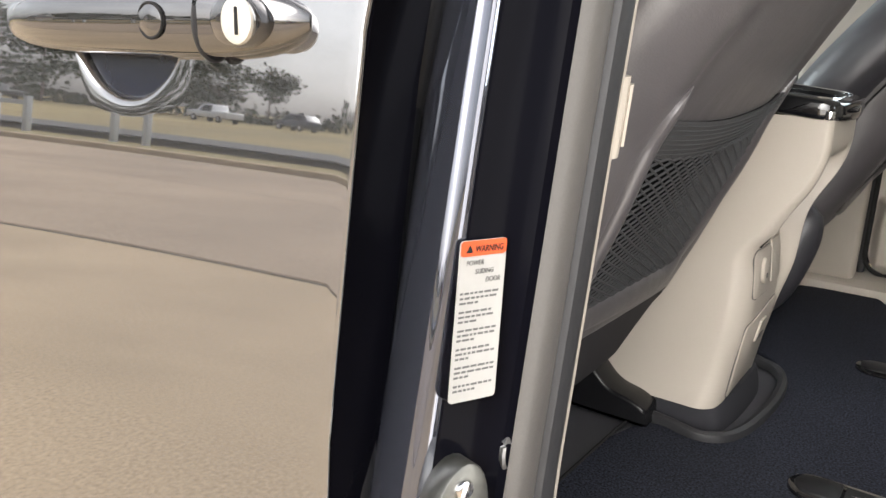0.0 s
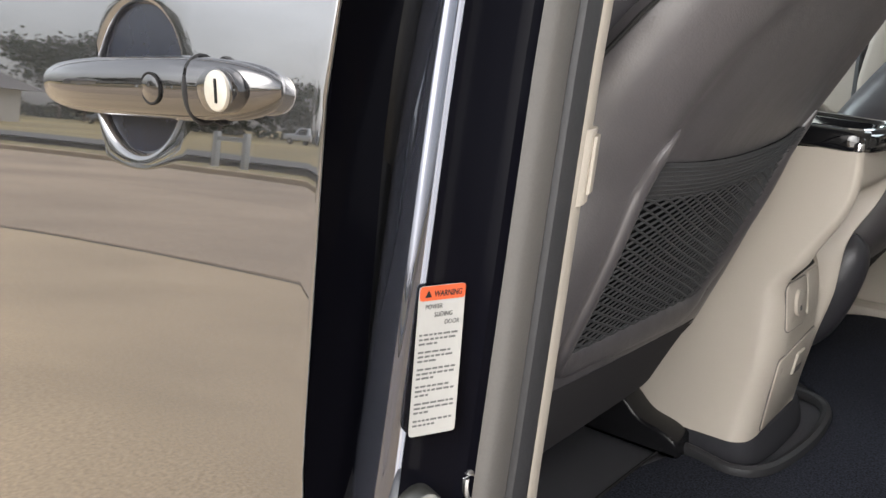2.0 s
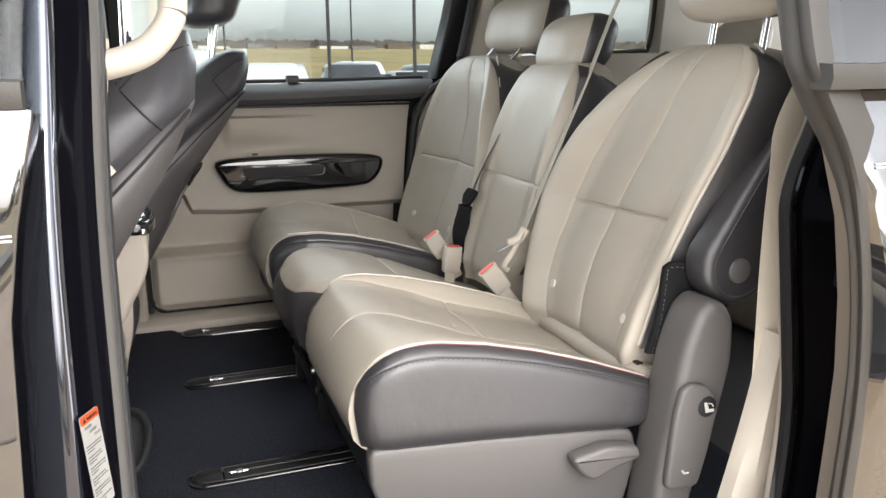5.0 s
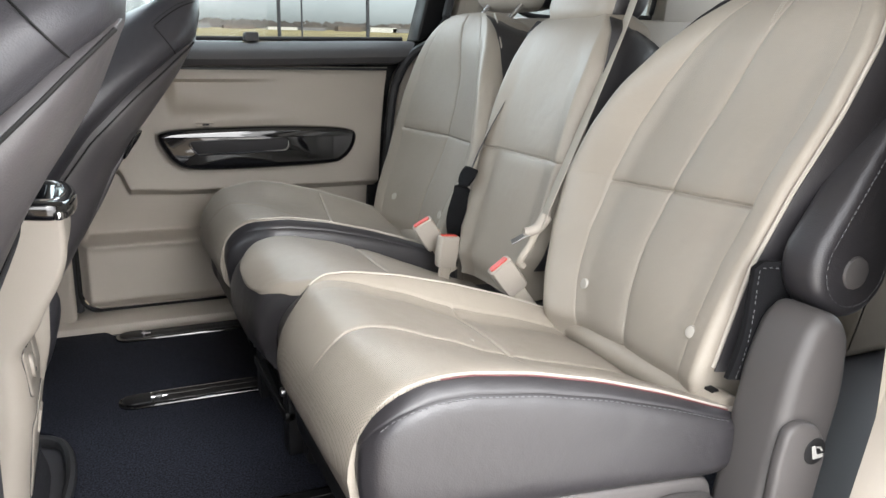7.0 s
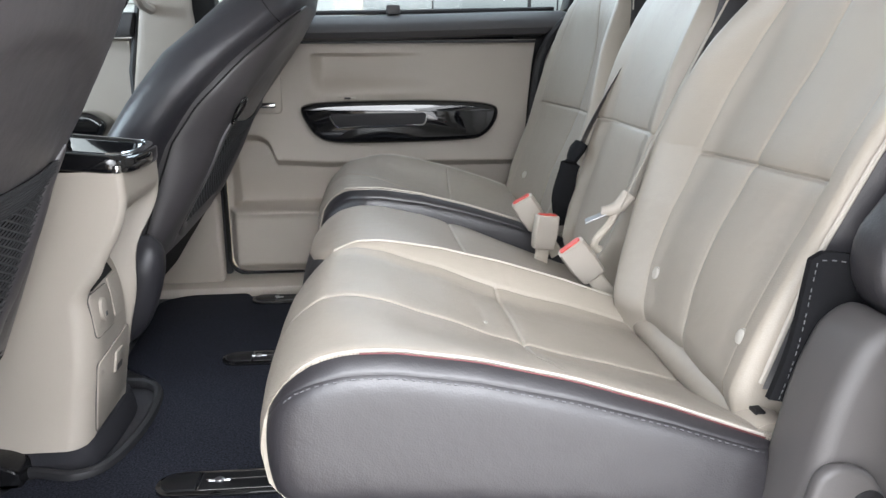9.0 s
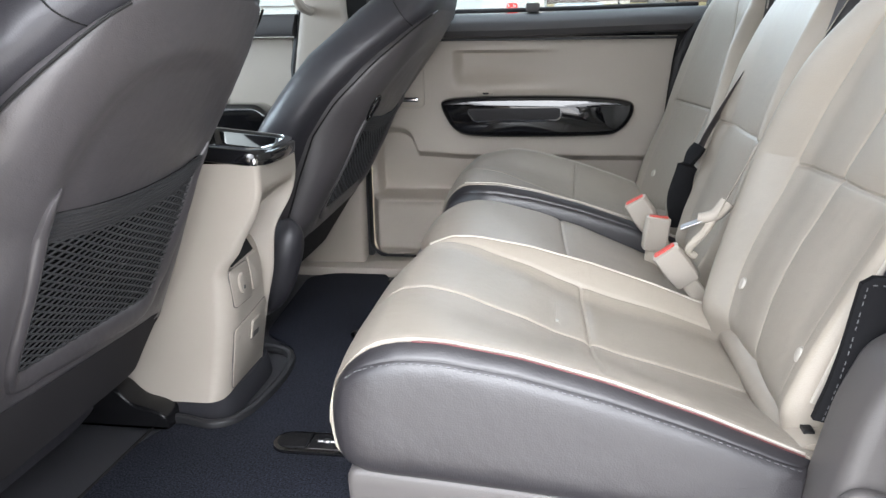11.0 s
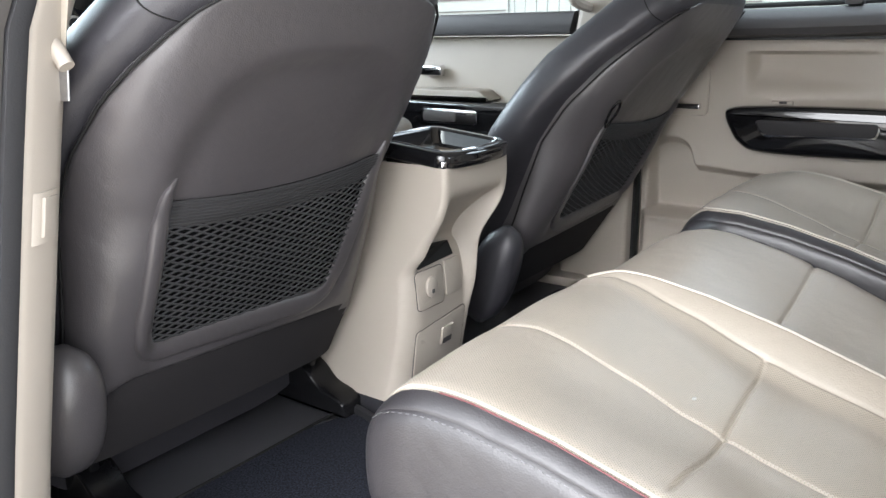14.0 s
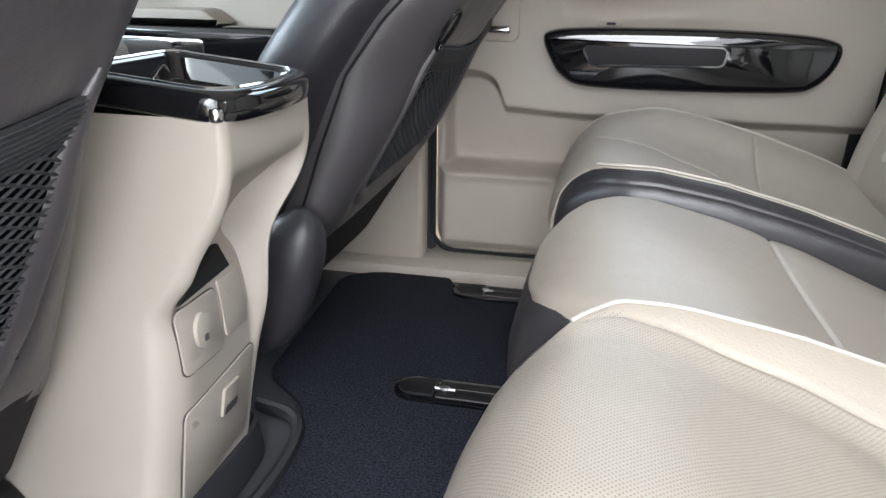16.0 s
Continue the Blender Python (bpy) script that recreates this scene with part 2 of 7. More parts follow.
M_THREAD = material("beige_thread", (0.40, 0.365, 0.315), 0.7, 0, 0.05, 300)
M_THREAD_D = material("grey_thread", (0.10, 0.10, 0.105), 0.7, 0, 0.05, 300)
M_MAROON = material("dark_red_thread", (0.09, 0.018, 0.02), 0.6, 0, 0.1, 300)
M_BEIGE = material("beige_plastic", (0.385, 0.347, 0.298), 0.48, 0, 0.02, 900, 0.25, 0.04, 5)
M_GREY = material("grey_plastic", (0.068, 0.063, 0.062), 0.45, 0, 0.03, 900, 0.25, 0.05, 6)
M_BELTLINE = material("dark_grey_plastic", (0.055, 0.053, 0.055), 0.5, 0, 0.03, 900, 0.25, 0.05, 6)
M_PAD = material("dark_grey_padding", (0.030, 0.029, 0.031), 0.6, 0, 0.05, 700, 0.2, 0.1, 8, spec=0.25)
M_BLACK = material("black_plastic", (0.009, 0.009, 0.010), 0.45, 0, 0.05, 700, 0.2, 0.1, 8, spec=0.3)
M_GLOSS = material("piano_black", (0.006, 0.006, 0.007), 0.06, 0, 0, coat=1.0)
M_CHROME = material("chrome", (0.80, 0.80, 0.82), 0.08, 1.0)
M_STEEL = material("brushed_steel", (0.42, 0.42, 0.43), 0.34, 1.0, 0.08, 300)
M_RUBBER = material("black_rubber", (0.018, 0.018, 0.02), 0.55, 0, 0.06, 400, 0.2)
M_SEAL = material("taupe_weatherstrip", (0.078, 0.073, 0.069), 0.5, 0, 0.04, 500, 0.2, 0.06, 9)
M_CARPET = material("black_carpet", (0.016, 0.018, 0.027), 0.95, 0, 1.0, 330, 1.0, 0.2, 5, spec=0.2)
M_CARPET_E = material("black_carpet_edge", (0.018, 0.018, 0.022), 0.8, 0, 0.25, 900, 0.6, 0.15, 9, spec=0.3)
M_VINYL = material("black_floor_vinyl", (0.052, 0.052, 0.058), 0.42, 0, 0.1, 700, 0.5, 0.12, 5)
M_BELT = material("beige_webbing", (0.40, 0.36, 0.30), 0.7, 0, 0.08, 1200, 0.4, 0.04, 12)
M_RED = material("red_button", (0.50, 0.045, 0.03), 0.35)
M_WHITE = material("white_label", (0.34, 0.335, 0.32), 0.5, 0, 0.02, 200, 0, 0.03, 30)
M_ORANGE = material("orange_label", (0.50, 0.07, 0.010), 0.5)
M_INK = material("black_ink", (0.012, 0.012, 0.012), 0.7, spec=0.2)
M_INK_G = material("grey_ink", (0.11, 0.11, 0.11), 0.6, spec=0.2)
M_HEAD = material("headliner", (0.52, 0.49, 0.44), 0.9, 0, 0.06, 600, 0.3)
M_PLUG = material("off_white_button", (0.45, 0.425, 0.385), 0.4)


def paint(name, color, metal=0.75):
    mat = material(name, color, 0.05, metal, 0.03, 1500, 0, 0.02, 3, coat=1.0)
    b = mat.node_tree.nodes["Principled BSDF"]
    for link in list(b.inputs["Roughness"].links):
        mat.node_tree.links.remove(link)
    b.inputs["Roughness"].default_value = 0.02
    b.inputs["Coat Roughness"].default_value = 0.01
    b.inputs["Coat IOR"].default_value = 1.6
    return mat


M_NAVY = paint("navy_metallic_paint", (0.32, 0.32, 0.335), 0.9)
# body navy near black with little gloss: the jambs' shade in the colour
M_NAVY_IN = material("navy_paint_jamb_shade", (0.003, 0.003, 0.0048), 0.08, 0.0, 0.02, 600, 0, 0.03, 4, spec=0.03)


def glass(name, tint, rough=0.0, ior=1.3):
    mat = bpy.data.materials.new(name)
    mat.use_nodes = True
    n, l = mat.node_tree.nodes, mat.node_tree.links
    n.remove(n["Principled BSDF"])
    tr, gl, fr, mx = n.new("ShaderNodeBsdfTransparent"), n.new("ShaderNodeBsdfGlossy"), n.new("ShaderNodeFresnel"), n.new("ShaderNodeMixShader")
    tr.inputs["Color"].default_value = (*tint, 1)
    gl.inputs["Roughness"].default_value = rough
    fr.inputs["IOR"].default_value = ior
    l.new(fr.outputs[0], mx.inputs[0])
    l.new(tr.outputs[0], mx.inputs[1])
    l.new(gl.outputs[0], mx.inputs[2])
    l.new(mx.outputs[0], n["Material Output"].inputs["Surface"])
    return mat


# the body's navy again, darkened to dim the reflections on the pillar flank
M_NAVY_D = paint("navy_paint_dimmed", (0.135, 0.145, 0.190), 0.85)
# the door's own navy, darkened for the shade inside the finger cup
M_CUP = material("navy_paint_cup_shade", (0.007, 0.009, 0.018), 0.25, 0.0, 0.05, 900, 0, 0.05, 20, coat=0.15)
M_GLASS = glass("window_glass", (0.86, 0.90, 0.89))
M_TINT = glass("tinted_window_glass", (0.30, 0.32, 0.31), 0.0, 3.0)

MID = 1.24      # the vehicle's centre line
FLOOR = 0.46


def flip(bm, on):
    return warped(bm, lambda v: Vector((v.x, 2 * MID - v.y, v.z))) if on else bm


# ---- the vehicle's floor, walls and roof ----
def far_panel_y(x, z):
    """How deep the trim of the far sliding door lies."""
    y = 2.035
    # the pocket's front stands proud with a rolled rim
    low = smooth(0.688, 0.672, z) * smooth(-0.190, -0.165, x)
    y -= 0.030 * low + 0.006 * math.exp(-((z - 0.672) / 0.010) ** 2) * smooth(-0.180, -0.150, x)
    # the hollow behind the rim: an arch beside the hinge, then a long ledge
    ledge = 0.803 - 0.008 * smooth(-0.06, 0.10, x)
    top = 0.872 - 0.022 * (min(1.0, abs(x + 0.122) / 0.052)) ** 2.6 if x < -0.072 else lerp(0.850, ledge, smooth(-0.074, -0.050, x))
    inside = smooth(-0.176, -0.160, x) * smooth(top + 0.010, top - 0.014, z) * smooth(0.676, 0.692, z)
    y += inside * (0.038 + 0.014 * smooth(0.80, 0.69, z))
    # the scoop above the armrest: sharp under its brow, running out rearwards and down
    brow = smooth(0.046, 0.080, x) * smooth(0.36, 0.10, x) * smooth(1.091, 1.083, z) * smooth(0.965, 1.06, z)
    y += 0.034 * brow
    roll = smooth(0.965, 0.99, z) * smooth(1.03, 0.995, z) * smooth(0.02, 0.10, x) * smooth(0.5, 0.25, x)
    y -= 0.008 * roll
    return y + 0.02 * smooth(0.53, 0.505, z)


def far_front_x(z):
    """The trim's front edge, rounded at its foot."""
    r, z0 = 0.050, 0.505
    return -0.19 + (r - math.sqrt(max(0.0, r * r - (z0 + r - z) ** 2)) if z < z0 + r else 0.0)


def far_rear_x(z):
    return table([(0.50, 0.612), (0.72, 0.618), (0.95, 0.632), (1.06, 0.642), (1.13, 0.652)], z)


def build_far_door():
    d = thing("sliding_door", "closed sliding door with beige trim, black armrest and clear window", "car door", (0.2, 2.05, 0.5), kind="structure")
    nx, nz = 240, 200
    zs = np.concatenate([0.505 + 0.05 * np.linspace(0, 1, 14) ** 1.6, np.linspace(0.558, 1.125, nz - 14)])
    bm = bmesh.new()
    grid = []
    for z in zs:
        xr = far_rear_x(z)
        grid.append([bm.verts.new((x, far_panel_y(x, z), z)) for x in np.linspace(far_front_x(z), xr, nx)])
    for a, b in zip(grid, grid[1:]):
        for i in range(nx - 1):
            bm.faces.new((a[i], a[i + 1], b[i + 1], b[i]))
    part("trim_panel", bm, M_BEIGE, d, "beige moulded door trim with map pocket", 60)
    body = prism([(-0.2, 0.50), (0.62, 0.50), (0.66, 1.175), (-0.2, 1.175)], "y", 2.125, 2.18)
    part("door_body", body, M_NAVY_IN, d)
    # dark band under the window, proud of the trim
    sec = [(2.075, 1.122), (1.995, 1.122), (1.968, 1.128), (1.958, 1.142), (1.962, 1.160), (1.985, 1.179), (2.03, 1.186), (2.085, 1.183)]
    rings = []
    for x in np.linspace(-0.2, 0.725, 14):
        rise = 0.012 * smooth(0.1, 0.75, x)
        rings.append([(min(x, 0.66 + 1.0 * (z - 1.122)), y, z + rise) for y, z in sec])
    part("belt_trim", loft(rings), M_BELTLINE, d, "dark grey window ledge trim")
    part("door_gap", tube([(-0.194, 2.020, 1.10), (-0.194, 2.012, 0.70)] + [(far_front_x(z) - 0.004, 2.012, z - 0.004) for z in np.linspace(0.555, 0.5052, 12)] + [(0.0, 2.012, 0.501), (0.60, 2.012, 0.501)], 0.0055, 8), M_INK, d, "dark gap round the door")
    part("ledge_gap", box(-0.19, 2.0, 1.116, 0.648, 2.05, 1.1225, 0), M_BLACK, d)
    part("window_seal", tube([(-0.2, 2.045, 1.191), (0.25, 2.045, 1.195), (0.70, 2.045, 1.203)], 0.006), M_RUBBER, d)
    # armrest: a pod of piano black with a padded pull
    ring = [(0.020, 0.945), (0.034, 0.961), (0.10, 0.968), (0.30, 0.971), (0.45, 0.967), (0.525, 0.958), (0.546, 0.941), (0.537, 0.905), (0.508, 0.874), (0.46, 0.862), (0.28, 0.857), (0.11, 0.859), (0.060, 0.876), (0.034, 0.910)]
    out = [Vector((p.x, p.y)) for p in spline([(x, z, 0) for x, z in ring[-1:] + ring + ring[:2]], 5)[5:-6]]
    arm = part("armrest", prism(out, "y", 2.05, 1.988, 0.016, 4), M_GLOSS, d, "piano-black armrest pod with chrome line")
    pull = rounded([(0.090, 0.934), (0.355, 0.936), (0.350, 0.903), (0.112, 0.898)], 0.014)
    part("pull_trim", prism(pull, "y", 1.995, 1.9840, 0.002), M_CHROME, arm, "thin chrome surround")
    pad = rounded([(0.094, 0.9365), (0.352, 0.938), (0.3465, 0.9078), (0.1145, 0.9032)], 0.012)
    part("pull_pad", prism(pad, "y", 1.995, 1.9815, 0.002), M_PAD, arm, "dark grey padded pull")
    part("window_switch", box(0.118, 2.024, 0.970, 0.165, 2.042, 0.978, 0.002), M_BEIGE, d)
    part("switch_key", box(0.135, 2.022, 0.972, 0.152, 2.030, 0.977, 0.001), M_BLACK, d)
    # inside handle near the front edge
    cup = part("handle_cup", prism(rect(-0.135, 0.935, -0.03, 1.06, 0.018), "y", 2.046, 2.028, 0.004), M_BEIGE, d)
    part("door_handle", box(-0.12, 2.012, 0.952, -0.045, 2.03, 0.966, 0.004), M_CHROME, cup, "chrome inside handle")
    part("jamb", prism([(0.60, 0.45), (0.92, 0.45), (1.0, 1.66), (0.84, 1.66), (0.79, 1.32), (0.74, 1.19), (0.60, 1.19)], "y", 2.072, 2.09), M_BLACK, d)
    part("latch_tab", prism(rect(0.252, 1.188, 0.288, 1.212, 0.006), "y", 2.04, 2.002, 0.004), M_BELTLINE, d)
    g = part("window_pane", prism([(-0.2, 1.178), (0.735, 1.19), (0.82, 1.62), (-0.2, 1.62)], "y", 2.052, 2.056), M_GLASS, d, "clear window glass")
    g.visible_shadow = False
    # black frame round the window
    part("window_frame", merge(prism([(0.722, 1.20), (0.735, 1.197), (0.80, 1.23), (0.90, 1.66), (0.83, 1.66), (0.775, 1.40)], "y", 1.99, 2.07, 0.008),
                               box(-0.24, 2.0, 1.12, -0.18, 2.07, 1.66, 0.008), box(-0.24, 1.99, 1.60, 0.9, 2.07, 1.67, 0.008)), M_BLACK, d, "black window surround")
    seal = spline([(0.615, 2.0, 0.50), (0.624, 2.0, 0.72), (0.640, 1.99, 0.95), (0.655, 1.975, 1.08), (0.70, 1.965, 1.16), (0.775, 1.97, 1.205), (0.815, 1.98, 1.29), (0.90, 1.985, 1.66)], 8)
    part("door_seal", tube(seal, 0.013, 8), M_RUBBER, d, "black rubber door seal")
    return d


build_far_door()

# far quarter trim behind the door, with its window
q = thing("quarter_wall", "beige quarter trim wall with rear side window", "wall", (1.2, 2.0, 0.46), kind="structure")
trim = merge(
    warped(prism(rounded([(0.655, 0.46), (0.655, 0.95), (0.675, 1.10), (0.74, 1.18), (0.84, 1.225), (1.05, 1.27), (1.6, 1.28), (2.6, 1.28), (2.6, 0.46)], 0.03), "y", 1.985, 2.10, 0.01),
           lambda v: v + Vector((0, -0.03 * smooth(0.66, 0.9, v.x) * smooth(1.25, 1.0, v.z), 0))),
    prism([(0.82, 1.20), (1.02, 1.255), (1.06, 1.62), (0.93, 1.62)], "y", 1.975, 2.08, 0.012),
    prism([(1.575, 1.27), (2.6, 1.27), (2.6, 1.62), (1.60, 1.62)], "y", 1.985, 2.08, 0.012))
part("quarter_trim", trim, M_BEIGE, q)
g = part("quarter_window", prism(rounded([(1.04, 1.275), (1.58, 1.285), (1.60, 1.63), (1.06, 1.63)], 0.04), "y", 2.05, 2.055), M_GLASS, q, "clear rear side window")
g.visible_shadow = False
part("quarter_window_seal", tube(spline([(1.05, 2.03, 1.30), (1.15, 2.03, 1.277), (1.50, 2.03, 1.285), (1.565, 2.03, 1.32), (1.585, 2.03, 1.60)], 6), 0.008), M_RUBBER, q)

# far front door and pillar
fd = thing("front_door", "closed front passenger door with beige trim and black switch pod", "car door", (-0.9, 2.05, 0.5), kind="structure")
part("trim_panel", prism([(-1.75, 0.5), (-0.405, 0.5), (-0.405, 1.132), (-1.75, 1.132)], "y", 2.035, 2.13, 0.01), M_BEIGE, fd)
part("belt_trim", prism([(-1.75, 1.134), (-0.39, 1.134), (-0.38, 1.194), (-1.75, 1.194)], "y", 1.985, 2.10, 0.012), M_BELTLINE, fd)
pod = part("armrest", prism(rounded([(-1.25, 0.955), (-0.50, 0.952), (-0.46, 0.92), (-0.50, 0.855), (-1.25, 0.86)], 0.02), "y", 2.05, 1.955, 0.015, 3), M_GLOSS, fd, "piano-black switch pod")
part("handle_cup", prism(rect(-0.86, 0.885, -0.66, 0.928, 0.014), "y", 1.96, 1.951, 0.003), M_CHROME, pod, "chrome pull recess")
part("cup_liner", prism(rect(-0.852, 0.891, -0.73, 0.922, 0.012), "y", 1.955, 1.949, 0.003), M_GREY, pod)
part("elbow_pad", prism(rounded([(-1.2, 0.955), (-0.62, 0.955), (-0.66, 0.985), (-1.15, 0.985)], 0.012), "y", 2.04, 1.96, 0.01), M_LEATHER, fd)
part("door_lever", box(-0.90, 2.0, 1.02, -0.82, 2.03, 1.05, 0.006), M_CHROME, fd)
g = part("window_pane", prism([(-1.75, 1.19), (-0.37, 1.19), (-0.34, 1.62), (-1.2, 1.62)], "y", 2.056, 2.06), M_GLASS, fd, "clear window glass")
g.visible_shadow = False
bp = thing("far_pillar", "beige trimmed pillar between the far doors", "pillar", (-0.3, 2.0, 0.46), kind="structure")
part("pillar_trim", merge(prism([(-0.40, 0.46), (-0.205, 0.46), (-0.205, 0.95), (-0.235, 1.20), (-0.25, 1.66), (-0.335, 1.66), (-0.362, 1.20), (-0.395, 1.0)], "y", 1.975, 2.10, 0.014, 3)), M_BEIGE, bp, "beige pillar trim")
part("pillar_seal", tube([(-0.404, 2.02, 0.5), (-0.402, 2.02, 1.05), (-0.37, 2.02, 1.22), (-0.345, 2.03, 1.66)], 0.010), M_RUBBER, bp)
part("pillar_seal", tube([(-0.198, 2.02, 0.5), (-0.198, 2.02, 1.0), (-0.225, 2.02, 1.22), (-0.24, 2.03, 1.66)], 0.010), M_RUBBER, bp)
part("grab_handle", tube(spline([(-0.33, 1.97, 1.40), (-0.335, 1.90, 1.39), (-0.34, 1.885, 1.34), (-0.34, 1.885, 1.26), (-0.335, 1.90, 1.215), (-0.33, 1.97, 1.20)], 6), 0.013), M_BEIGE, bp)

# floor with its carpets
solo("floor", box(-2.4, 0.36, 0.36, 2.9, 2.12, 0.455, 0), M_VINYL, "black vinyl covered vehicle floor", "floor", kind="structure")
carpet_out = rounded([(-0.385, 0.60), (-0.375, 0.95), (-0.345, 1.045), (-0.25, 1.03), (-0.215, 1.10), (-0.21, 1.32), (-0.235, 1.40), (-0.33, 1.48), (-0.36, 1.90), (-0.30, 1.945), (-0.14, 1.955), (-0.12, 1.90), (0.15, 1.93), (0.9, 1.93), (0.9, 0.60)], 0.03, 4)
solo("floor_mat", prism(carpet_out, "z", 0.4555, 0.464, 0.003), M_CARPET, "black carpet mat with a stitched edge on the floor", "floor mat")
solo("mat_edging", tube([(p.x, p.y, 0.4645) for p in spline([(p[0], p[1], 0) for p in [(-0.385, 0.56), (-0.375, 0.80), (-0.368, 1.04), (-0.345, 1.052)]], 6)], 0.0025, 6), M_INK, "raised black seam along the edge of the mat", "edging")
lip = spline([(-0.43, 1.045, 0.467), (-0.34, 1.050, 0.467), (-0.262, 1.035, 0.467), (-0.222, 1.08, 0.467), (-0.205, 1.20, 0.467), (-0.212, 1.31, 0.467), (-0.24, 1.365, 0.467), (-0.30, 1.385, 0.467)], 8)
solo("console_base_lip", tube(lip, 0.009, 8, 1.2), M_RUBBER, "raised black rubber lip round the console's base", "trim")
sill = warped(box(-0.55, 1.945, 0.452, 0.62, 2.05, 0.482, 0.006), lambda v: v + Vector((0, 0, 0.03 * smooth(1.97, 2.03, v.y))))
solo("door_sill", sill, M_BEIGE, "beige plastic door sill plate", "sill", kind="structure")
near_sill = merge(box(-0.2, 0.33, 0.40, 0.75, 0.45, 0.468, 0.01))
solo("entry_sill", near_sill, M_BLACK, "black entry sill of the open door", "sill", kind="structure")


def floor_rail(y, x0, x1, stud):
    r = thing("seat_rail", "black seat rail slot with a steel stud, set in the floor", "seat rail", (x0, y, 0.46), "seat rails in the floor")
    w = 0.034
    n = 10
    out = [Vector((x1, y - w)), Vector((x1, y + w))] + [Vector((x0 + w - w * math.sin(math.pi * k / n) * 1.0, y + w * math.cos(math.pi * k / n))) for k in range(n + 1)]
    part("bezel", prism(out, "z", 0.460, 0.4700, 0.004), M_GLOSS, r)
    w2 = 0.024
    inner = [Vector((x1, y - w2)), Vector((x1, y + w2)), Vector((x0 + 0.068, y + w2)), Vector((x0 + 0.068, y - w2))]
    part("slot", prism(inner, "z", 0.4675, 0.4706), M_BLACK, r)
    cover = [Vector((x0 + 0.064, y - w2)), Vector((x0 + 0.064, y + w2))] + [Vector((x0 + 0.008 + w2 - w2 * math.sin(math.pi * k / n), y + w2 * math.cos(math.pi * k / n))) for k in range(n + 1)]
    part("end_cap", prism(cover, "z", 0.467, 0.4735, 0.003), M_BLACK, r)
    part("edge_strip", merge(tube([(x0 + 0.07, y - w2 - 0.001, 0.4712), (x1, y - w2 - 0.001, 0.4712)], 0.0009, 6), tube([(x0 + 0.075, y + 0.004, 0.471), (x1, y + 0.004, 0.471)], 0.0007, 6)), M_GREY, r, "thin metal edge")
    s = disc((stud, y + 0.001), "z", 0.008, 0.468, 0.475, 0.003, 16, 0.006)
    part("stud", merge(s, tube([(stud - 0.016, y, 0.4712), (stud + 0.016, y, 0.4712)], 0.0025, 6)), M_STEEL, r, "small steel stud")


floor_rail(0.995, -0.135, 0.62, -0.039)
floor_rail(1.484, -0.125, 0.62, -0.047)
floor_rail(1.880, -0.120, 0.62, -0.054)

# roof, ends and the near side
solo("roof", box(-1.6, 0.35, 1.66, 2.8, 2.13, 1.72, 0.02), M_HEAD, "light headliner of the roof", "roof", kind="structure")
solo("tailgate_wall", box(2.75, 0.3, 0.4, 2.85, 2.13, 1.12, 0.02), M_BEIGE, "beige tailgate trim closing the rear", "wall", kind="structure")
wind = solo("windshield", prism([(-2.3, 1.12), (-1.55, 1.68), (-1.56, 1.69), (-2.31, 1.13)], "y", 0.45, 2.03), M_GLASS, "clear windshield glass", "windshield", kind="structure")
wind.visible_shadow = False
solo("firewall", box(-2.4, 0.33, 0.36, -2.25, 2.12, 1.12, 0.01), M_BLACK, "black panel ahead of the dashboard", "wall", kind="structure")

# ---- near side: front door, pillar, open sliding door ----
CUP = (-0.444, 1.026, 0.055)


def door_y(x, z):
    """The outer skin of the driver's door."""
    y = 0.287 + 0.06 * (x + 0.28) - 0.05 * (x + 0.28) ** 2
    y += 0.085 * (z - 1.0) if z > 0.8 else -0.017 + 0.02 * (0.8 - z) ** 2
    y += 0.10 * smooth(0.55, 0.40, z) * 0.3
    return y


def door_edge_x(z):
    return table([(0.45, -0.278), (0.70, -0.275), (0.85, -0.269), (0.95, -0.265), (1.02, -0.262), (1.10, -0.249), (1.19, -0.228)], z)


def door_front_x(z):
    return table([(0.535, -0.70), (0.541, -0.78), (0.545, -0.87), (0.552, -0.95), (0.566, -1.00), (0.618, -1.03), (0.676, -1.045), (0.75, -1.06), (1.2, -1.09)], z)


M_LOCK = material("satin_lock_metal", (0.72, 0.69, 0.62), 0.45, 0.6, 0.05, 300)


